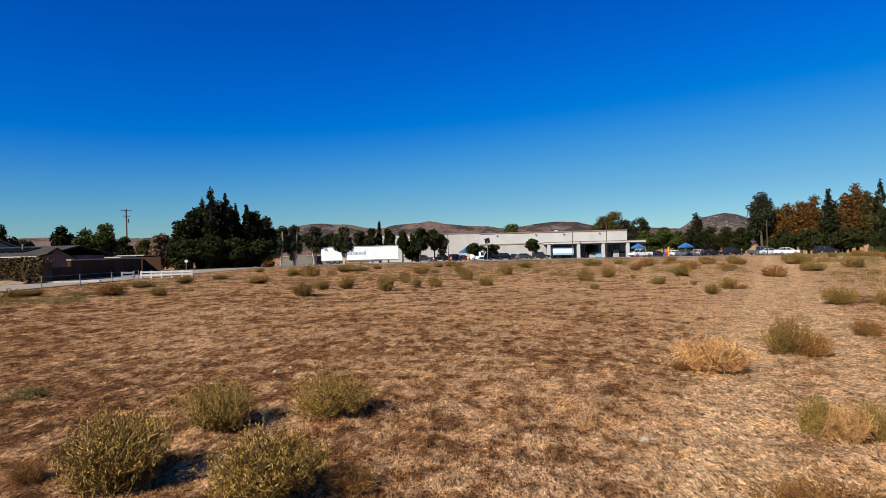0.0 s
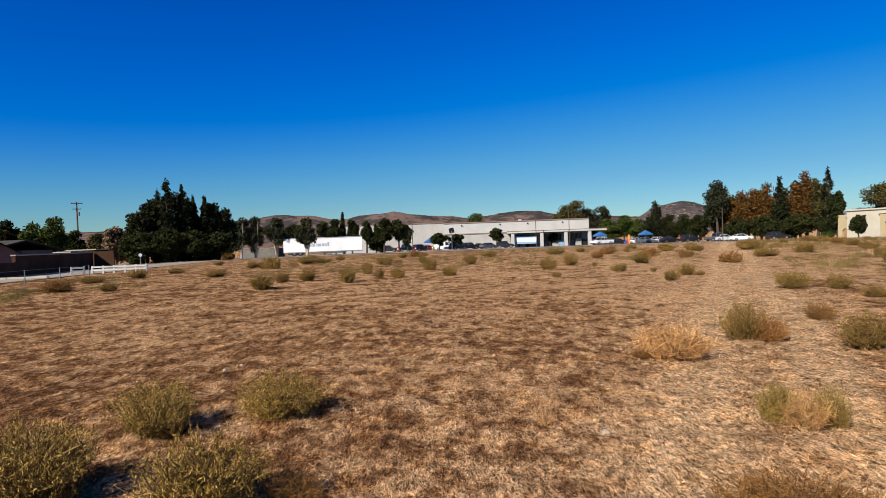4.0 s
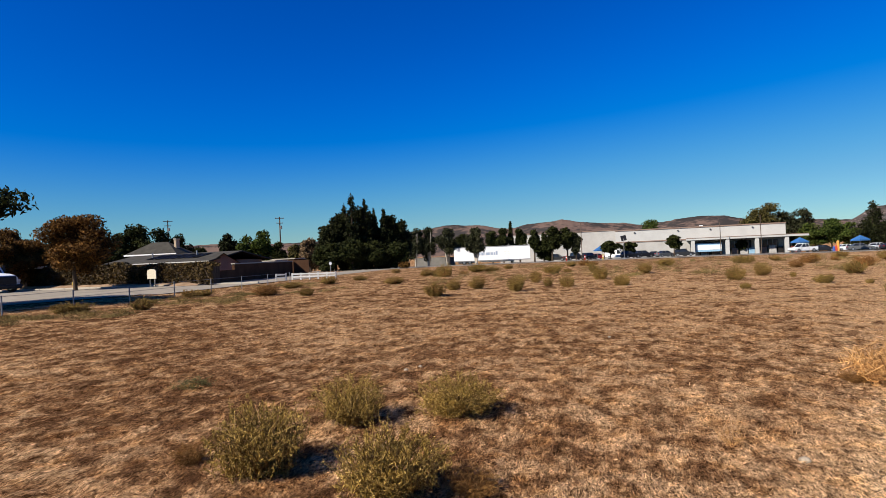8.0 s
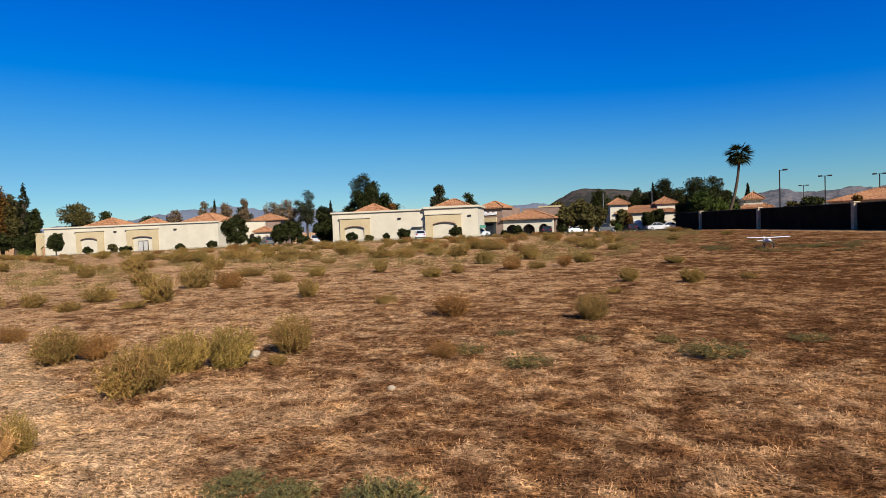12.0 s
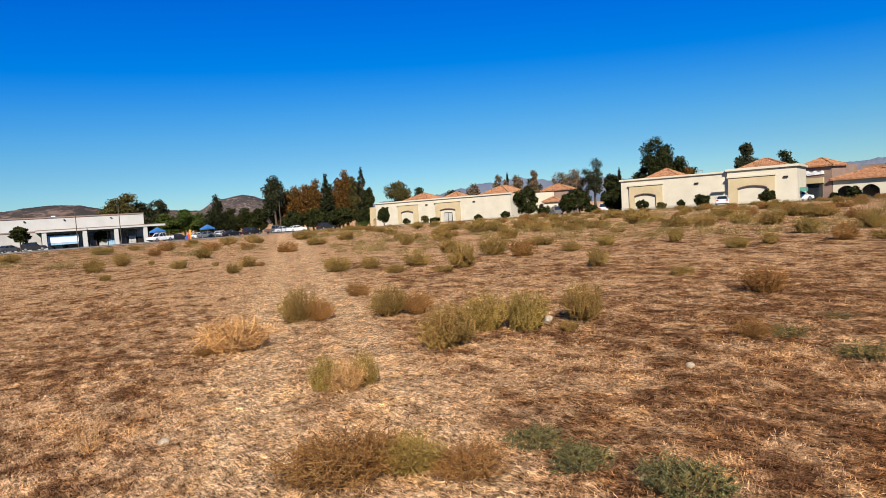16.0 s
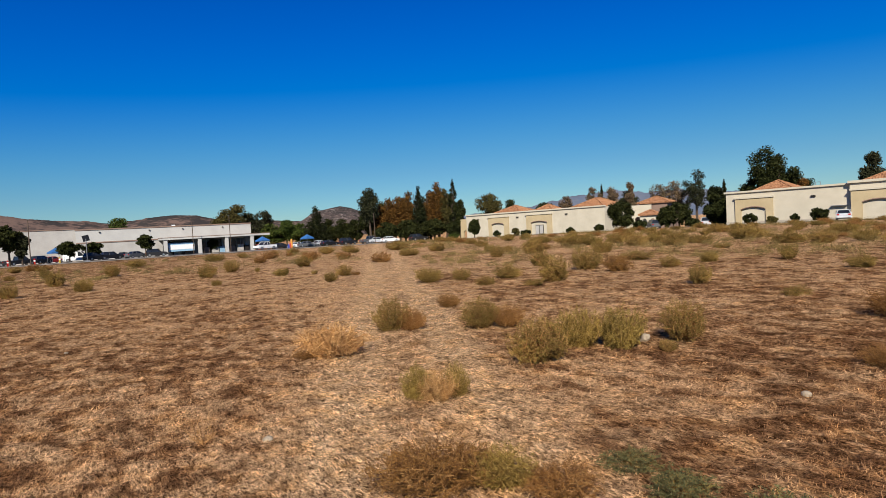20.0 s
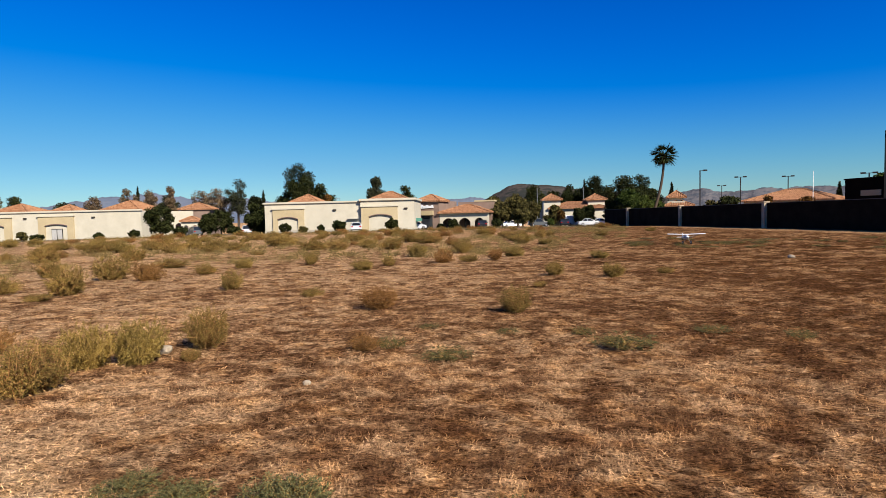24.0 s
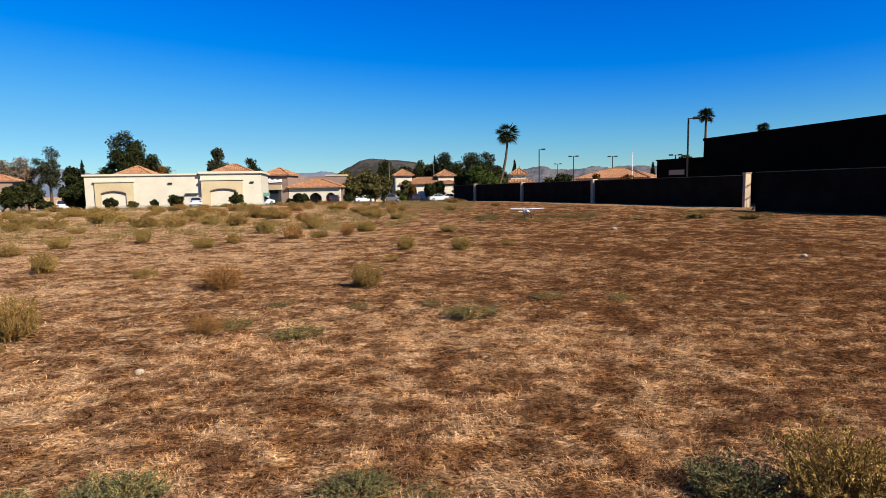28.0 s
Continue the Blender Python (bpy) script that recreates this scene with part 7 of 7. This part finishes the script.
# beside the trail, near
plants(
    ("mixed", 11.19, 14.74, 0.72, 0.41), ("mixed", 12.26, 13.66, 1.01, 0.47), ("mixed", 10.65, 12.86, 0.65, 0.27), ("mixed", 11.05, 11.29, 0.62, 0.2),
    ("mixed", 6.04, 7.53, 0.75, 0.48), ("brown", 6.36, 7.18, 0.56, 0.38), ("mixed", 4.98, 5.16, 0.78, 0.5), ("green", 5.92, 5.33, 0.74, 0.5), ("green", 6.28, 4.92, 0.74, 0.53),
    ("mixed", 7.13, 4.5, 0.68, 0.52), ("mixed", 6.58, 4.4, 0.26, 0.15), ("brown", 10.38, 3.08, 0.81, 0.46), ("brown", 7.14, 2.28, 0.4, 0.25),
    ("low", 7.34, 1.99, 0.43, 0.17), ("low", 6.85, 1.11, 0.69, 0.14), ("mixed", 4.9, 8.55, 0.6, 0.55), ("brown", 5.2, 8.4, 0.6, 0.4),
)
# over the east side
plants(
    ("mixed", 12.24, 11.67, 1.07, 0.72), ("mixed", 16.28, 16.24, 1, 0.66), ("mixed", 15.54, 13.25, 1.21, 0.73), ("brown", 15.33, 11.84, 1.06, 0.65),
    ("mixed", 19.59, 14.18, 1.32, 0.4), ("mixed", 20.03, 23.08, 0.9, 0.7), ("mixed", 24.28, 26.87, 0.57, 0.49), ("mixed", 22.91, 23.23, 1.6, 0.74),
    ("mixed", 17.05, 11.04, 0.71, 0.41), ("green", 19.34, 11.01, 0.68, 0.41), ("mixed", 13.17, 7.79, 0.62, 0.51), ("mixed", 20.7, 8.96, 0.67, 0.53),
    ("mixed", 11.99, 5.12, 0.53, 0.22), ("green", 18.67, 6.19, 0.95, 0.4), ("mixed", 19.82, 5.61, 0.62, 0.38), ("brown", 20.86, 3.85, 0.92, 0.58),
    ("mixed", 21.53, 2.99, 0.92, 0.26), ("green", 24.42, 5.69, 0.9, 0.67), ("mixed", 27.06, 4.1, 1.16, 0.7), ("brown", 22.37, 2.07, 0.63, 0.52),
)
# running together farther east
plants(
    ("mixed", 29.69, 21.42, 1.5, 0.77), ("mixed", 29.75, 19.16, 1.44, 0.46), ("mixed", 31.73, 18.56, 1.84, 0.54), ("green", 36.79, 18.21, 2.41, 0.82),
    ("mixed", 30.63, 13.19, 1.92, 0.71), ("mixed", 29.96, 11.4, 1.23, 0.63), ("green", 32.12, 10.42, 1.27, 0.65), ("mixed", 30.61, 8.6, 1.45, 0.71),
    ("mixed", 23.48, 18.96, 1.25, 0.63), ("mixed", 30.3, 26.98, 2, 0.69), ("mixed", 26.71, 14.5, 0.87, 0.22),
)
# towards the walled side
plants(
    ("green", 26.19, 3.91, 0.56, 0.55), ("green", 24.22, 1.46, 0.95, 0.5), ("green", 16.26, -0.18, 0.67, 0.43), ("green", 22.92, -1.89, 0.77, 0.34),
    ("green", 15.83, -1.69, 0.75, 0.42), ("mixed", 10.17, 0.53, 0.62, 0.45), ("mixed", 13.93, 0.17, 0.38, 0.15), ("mixed", 44.39, 0.85, 1.04, 0.6),
    ("mixed", 46.27, 0.08, 0.82, 0.53), ("mixed", 17.03, -3.21, 0.54, 0.18), ("green", 28.21, -14.89, 1.19, 0.38), ("green", 26.5, -16.57, 1.12, 0.35),
)
# flat weeds
plants(
    ("low", 8.41, -0.54, 0.37, 0.13), ("low", 7.61, -1.03, 0.9, 0.17), ("low", 8.62, -2.31, 0.57, 0.097), ("low", 8.56, 1.71, 0.47, 0.072),
    ("low", 8.32, -3.32, 0.43, 0.13), ("low", 8.41, 0.54, 0.46, 0.072),
)
# grey-green mats and dry bushes close by
plants(
    ("mat", 3.2, 2.52, 0.42, 0.12), ("mat", 3.12, 2.12, 0.44, 0.13), ("mat", 3.18, 1.42, 0.56, 0.17), ("brown", 2.05, 3.3, 0.85, 0.28), ("brown", 2.3, 3.15, 0.6, 0.22),
    ("green", 2.4, 2.92, 0.42, 0.26), ("brown", 2.6, 2.62, 0.55, 0.17),
)
# close by on the south-east
plants(
    ("mat", 3.23, 0.14, 0.45, 0.12), ("low", 3.05, -0.22, 0.4, 0.1),
    ("mat", 2.95, -1.91, 0.52, 0.2), ("green", 2.8, -2.42, 0.68, 0.39),
)
# close by on the west
plants(
    ("green", -1.48, 3.8, 0.78, 0.47), ("green", -2.70, 4.15, 0.84, 0.57), ("green", -2.46, 5.50, 0.76, 0.46), ("green", -1.43, 5.85, 0.82, 0.43),
    ("brown", -0.92, 3.97, 0.43, 0.18), ("brown", -3.49, 4.28, 0.3, 0.23), ("low", -5.38, 6.88, 0.58, 0.15), ("tumble", 3.34, 7.51, 0.96, 0.46),
    ("green", 3.02, 4.88, 0.33, 0.35), ("tumble", 3.12, 4.67, 0.37, 0.29), ("green", 3.36, 4.69, 0.28, 0.34), ("brown", 2.99, 7.68, 0.38, 0.13),
    ("tuft", 1.05, 5.16, 0.3, 0.28),
)
# many more stand farther out, thickest to the east and north-east
rng = np.random.default_rng(77)
count = 0
while count < 190:
    b, d = rng.uniform(-20, 100), 33 + 45 * rng.random() ** 0.8
    dense = 1.0 if 34 < b < 90 else 0.5
    x, y = at(b, d)
    off = x * math.sin(radians(60.5)) - y * math.cos(radians(60.5))
    if rng.random() > dense or abs(off - 0.2) < 1.3 or (b < 30 and d > 60):
        continue
    w = rng.uniform(0.7, 1.7)
    put(str(rng.choice(["mixed", "mixed", "mixed", "green", "brown"])), x, y, w, min(0.7, w * rng.uniform(0.34, 0.55)))
    count += 1


for b, d, k in ((-46.8, 27.4, "green"), (-41.6, 26.0, "mixed"), (-37.6, 33.0, "mixed"), (-36.5, 34.0, "mixed"), (-31.2, 31, "brown"), (-28.5, 37, "mixed"), (-25.0, 40, "mixed"), (-22.0, 44, "mixed")):
    put(k, *at(b, d), rng.uniform(1.0, 1.8), rng.uniform(0.35, 0.6))
for i in range(46):
    put("low", *at(rng.uniform(97, 124), rng.uniform(29, 40)), rng.uniform(0.5, 1.4), rng.uniform(0.08, 0.16))


def scrub(name, n, b0, b1, r0, r1, seed, tall=0.62, label="low pale olive and tan scrub over the far field"):
    """Low pale scrub that runs together over the far side of the field."""
    g = np.random.default_rng(seed)
    c = []
    while len(c) < n:
        b, d = g.uniform(b0, b1), g.uniform(r0, r1)
        x, y = at(b, d)
        if noise.noise((x * 0.11, y * 0.11, 4.0)) + g.normal() * 0.25 < 0.0 or abs(x * math.sin(radians(60.5)) - y * math.cos(radians(60.5)) - 0.3) < 1.6:
            continue
        c.append((x, y, ground_z(x, y), g.uniform(0.3, 0.75)))
    pts = []
    for x, y, z, w in c:
        k = g.normal(size=(210, 3))
        k /= np.linalg.norm(k, axis=1)[:, None]
        k *= g.uniform(0.35, 1.05, size=(210, 1))
        k[:, 2] = np.abs(k[:, 2])
        pts.append(np.array([x, y, z]) + k * [w, w, w * tall])
    v, f = quads(g, np.concatenate(pts), 0.055, 0.6, droop=-1.0, wide=0.13)
    return tagged(data_part(name, v.tolist(), f.tolist(), SCRUB), label, "scrub", kind="stuff")


SCRUB = leafy("pale_scrub", [(0.065, 0.046, 0.016), (0.13, 0.092, 0.033), (0.20, 0.145, 0.056), (0.26, 0.195, 0.085)], sheen=0.03)
scrub("scrub", 950, 30, 97, 24, 90, 51)
scrub("scrub", 110, -16, 30, 34, 66, 52)
for b0, b1, r0, r1, seed in ((-52, -42, 23, 28, 53), (-43, -33, 26, 33, 54), (-34, -24, 31, 44, 55)):
    scrub("verge_grass", 32, b0, b1, r0, r1, seed, 0.24, "low olive and tan grass on the verge by the fence")


# ---- dry grass and stones ----
def straw(name, r0, r1, b0, b1, n, length, width, tilt, seed, label):
    """Loose dry blades over a stretch of the field, matted in clumps, thicker nearer its inner edge."""
    g = np.random.default_rng(seed)
    r = np.sqrt(r0 ** 2 + (r1 ** 2 - r0 ** 2) * g.random(n) ** 1.25)
    a = np.radians(g.uniform(b0, b1, n))
    x, y = r * np.sin(a), r * np.cos(a)
    clump = 1.3 * lattice(x * 0.9, y * 0.9, 1) + 1.2 * lattice(x * 4.1, y * 4.1, 2)
    keep = g.random(n) < np.clip(0.68 + 0.7 * clump, 0.15, 1.0)
    # trodden thin in the two ruts of the trail
    off = x * math.sin(radians(60.5)) - y * math.cos(radians(60.5))
    rut = np.minimum(np.abs(off + 0.45), np.abs(off - 0.88))
    keep &= g.random(n) < np.clip(rut / 0.6, 0.25, 1.0)
    x, y = x[keep], y[keep]
    m = len(x)
    z = -0.0172 * np.clip(np.hypot(x, y) - 78.0, 0, 120) + relief(x, y)
    # the blades lie about in locally common directions
    az = lattice(x * 0.6, y * 0.6, 9) * 4.5 + g.normal(size=m) * 1.1
    el = np.abs(g.normal(size=m)) * tilt
    ll = length * g.uniform(0.5, 1.4, m)
    d = np.stack([np.cos(az) * np.cos(el), np.sin(az) * np.cos(el), np.sin(el)], 1) * ll[:, None]
    s = np.stack([-np.sin(az), np.cos(az), g.normal(size=m) * 0.4], 1) * (width * g.uniform(0.6, 1.4, m))[:, None]
    p = np.stack([x, y, z + g.uniform(0.0, 0.02, m)], 1)
    mid = p + d * 0.5 + np.stack([g.normal(size=m), g.normal(size=m), np.abs(g.normal(size=m))], 1) * (ll * 0.09)[:, None]
    v = np.stack([p - s * 0.6, p + s * 0.6, mid + s, mid - s, p + d], 1).reshape(-1, 3)
    o = np.arange(m)[:, None] * 5
    return tagged(data_part(name, v.tolist(), (o + [0, 1, 2, 3]).tolist() + (o + [3, 2, 4]).tolist(), STRAW), label, "dry grass", kind="stuff")


straw("dry_grass", 2.0, 7.0, -48, 138, 340000, 0.036, 0.0014, 0.5, 41, "loose pale and brown straw on the field")
straw("dry_grass", 7.0, 17.0, -50, 140, 310000, 0.048, 0.0022, 0.36, 42, "loose pale and brown straw on the field")
straw("dry_grass", 17.0, 42.0, -52, 135, 250000, 0.06, 0.0030, 0.36, 43, "thin standing straw over the farther field")
straw("standing_grass", 2.6, 14.0, -48, 138, 5500, 0.07, 0.0014, 1.2, 44, "short upright stalks of pale dry grass")


def stone(x, y, r, mat, label, seed):
    g = random.Random(seed)
    bm = bmesh.new()
    bmesh.ops.create_icosphere(bm, subdivisions=2, radius=r)
    for v in bm.verts:
        v.co *= 1 + 0.25 * noise.noise(v.co * (2.2 / r) + Vector((seed, 0, 0)))
        v.co.z *= 0.65
    ob = part("stone", bm, mat, None, smooth=False)
    ob.location = (x, y, ground_z(x, y) + r * 0.35)
    tagged(ob, label, "stone", "stones in the field")


STONE = surface("pale_stone", (0.265, 0.205, 0.139), (0.364, 0.298, 0.212), 9.0, 0.9, fine=40)
for i, (x, y, r) in enumerate(((1.50, 4.88, 0.045), (6.78, 4.93, 0.11), (5.57, 2.37, 0.045), (12.5, -9.2, 0.07), (-2.7, 8.1, 0.035), (-2.55, 8.35, 0.03), (22.0, -8.3, 0.12), (0.35, 11.2, 0.03), (4.2, 9.6, 0.03))):
    stone(x, y, r, STONE, "small pale stone lying on the straw", i)


# ---- the model aeroplane, landed ----
def loft(rings):
    """A skin over rings of equal count, closed at both ends."""
    bm = bmesh.new()
    rows = [[bm.verts.new(c) for c in r] for r in rings]
    n = len(rows[0])
    for a, b in zip(rows[:-1], rows[1:]):
        for i in range(n):
            bm.faces.new((a[i], a[(i + 1) % n], b[(i + 1) % n], b[i]))
    bm.faces.new(rows[0])
    bm.faces.new(list(reversed(rows[-1])))
    return bm


def aerofoil(half, chord, thick, z, y, tip=0.9):
    """A straight wing along x with rounded tips."""
    prof = [(0, 0), (0.06, 0.6), (0.3, 1.0), (0.65, 0.6), (1, 0.06), (1, 0), (0.5, -0.18), (0.1, -0.2)]
    rings = []
    for k, c, t in ((-1.0, tip * 0.86, 0.3), (-0.985, tip, 0.8), (-0.94, 1, 1), (0, 1, 1), (0.94, 1, 1), (0.985, tip, 0.8), (1.0, tip * 0.86, 0.3)):
        rings.append([(k * half, y + chord * (0.42 - p * c), z + h * thick * t + abs(k) * half * 0.035) for p, h in prof])
    return loft(rings)


def model_plane():
    root = base("model_aeroplane", pose(31.6, -6.9, ground_z(31.6, -6.9) - 0.005, 3, 0, -98 + 180 + 6) @ Matrix.Diagonal((1.1, 1.1, 1.1, 1)), "white high-wing model aeroplane on two large black wheels", "model aeroplane")
    rings = []
    for y, w, h, z in ((0.50, 0.035, 0.04, 0.30), (0.47, 0.06, 0.065, 0.30), (0.36, 0.075, 0.085, 0.305), (0.24, 0.08, 0.10, 0.32), (0.10, 0.08, 0.115, 0.335), (-0.10, 0.078, 0.105, 0.335), (-0.30, 0.06, 0.075, 0.33), (-0.60, 0.038, 0.048, 0.325), (-0.85, 0.022, 0.032, 0.325)):
        rings.append([(w * math.copysign(abs(math.cos(t)) ** 0.75, math.cos(t)), y, z + h * math.copysign(abs(math.sin(t)) ** 0.75, math.sin(t))) for t in (2 * math.pi * (i + 0.5) / 14 for i in range(14))])
    body = part("fuselage", loft(rings), WHITE, root, "white tapered fuselage", smooth=True)
    glass = block("windscreen", DARKGLASS, body, -0.055, 0.055, 0.17, 0.27, 0.395, 0.425, label="small grey windscreen", bevel=0.012)
    for k in (-1, 1):
        block("stripe", YELLOW, body, *sorted((k * 0.081, k * 0.084)), 0.02, 0.22, 0.335, 0.347, label="thin yellow side stripe")
        block("stripe", METAL, body, *sorted((k * 0.079, k * 0.083)), -0.12, 0.14, 0.315, 0.323, label="thin grey side stripe")
    wing = part("wing", aerofoil(0.84, 0.27, 0.03, 0.452, 0.10), WHITE, root, "long straight white wing")
    for k in (-1, 1):
        block("aileron", WHITE, wing, *sorted((k * 0.36, k * 0.78)), -0.075, -0.052, 0.462, 0.468)
        bm = bmesh.new()
        tube(bm, (k * 0.07, 0.15, 0.30), (k * 0.50, 0.12, 0.455), 0.008, 0.008, 6)
        part("wing_strut", bm, METAL, root)
    # plain bars where the marking is, under one wing
    for i, (x0, x1) in enumerate(((0.12, 0.17), (0.185, 0.235), (0.25, 0.30), (0.315, 0.365), (0.38, 0.45), (0.465, 0.525))):
        block("marking_bar", RUBBER, wing, x0, x1, 0.05, 0.15, 0.443, 0.446, label="black marking bar")
    tail = part("tailplane", aerofoil(0.29, 0.17, 0.014, 0.34, -0.79, 0.8), WHITE, root, "white tailplane")
    block("elevator", WHITE, tail, -0.27, 0.27, -0.945, -0.895, 0.338, 0.346)
    fin = part("fin", prism([(-0.66, 0.34), (-0.78, 0.54), (-0.86, 0.55), (-0.865, 0.34)], -0.009, 0.009), WHITE, root, "white upright fin")
    fin.matrix_basis = pose(0, 0, 0, 0, 0, 90)
    rud = part("rudder", prism([(-0.87, 0.31), (-0.868, 0.55), (-0.94, 0.53), (-0.955, 0.33)], -0.007, 0.007), WHITE, fin)
    for k in (-1, 1):
        bm = bmesh.new()
        tube(bm, (k * 0.05, 0.24, 0.24), (k * 0.17, 0.25, 0.085), 0.012, 0.009, 6)
        part("gear_leg", bm, METAL, root)
        bm = bmesh.new()
        n = 20
        ring = lambda r, x: [(x, 0.25 + r * math.cos(2 * math.pi * i / n), 0.085 + r * math.sin(2 * math.pi * i / n)) for i in range(n)]
        w = part("wheel", loft([ring(0.055, k * 0.150), ring(0.078, k * 0.153), ring(0.086, k * 0.168), ring(0.086, k * 0.190), ring(0.078, k * 0.205), ring(0.055, k * 0.208)]), RUBBER, root, "fat black tyre", smooth=False)
        bm = bmesh.new()
        tube(bm, (k * 0.146, 0.25, 0.085), (k * 0.214, 0.25, 0.085), 0.03, 0.03, 12)
        part("hub", bm, WHITE, w, "white hub")
    bm = bmesh.new()
    tube(bm, (0, -0.82, 0.31), (0, -0.90, 0.235), 0.006, 0.006, 6)
    part("tail_strut", bm, METAL, root)
    bm = bmesh.new()
    tube(bm, (-0.012, -0.90, 0.235), (0.012, -0.90, 0.235), 0.03, 0.03, 14)
    part("tail_wheel", bm, RUBBER, root, "small black tail wheel")
    bm = bmesh.new()
    tube(bm, (0, 0.50, 0.30), (0, 0.56, 0.30), 0.036, 0.008, 12)
    spin = part("spinner", bm, RUBBER, root, "black pointed spinner")
    for k in (-1, 1):
        bm = bmesh.new()
        box(bm, *sorted((k * 0.01, k * 0.17)), 0.512, 0.522, 0.285, 0.315, bevel=0.004)
        part("blade", bm, RUBBER, spin, "black propeller blade")


model_plane()
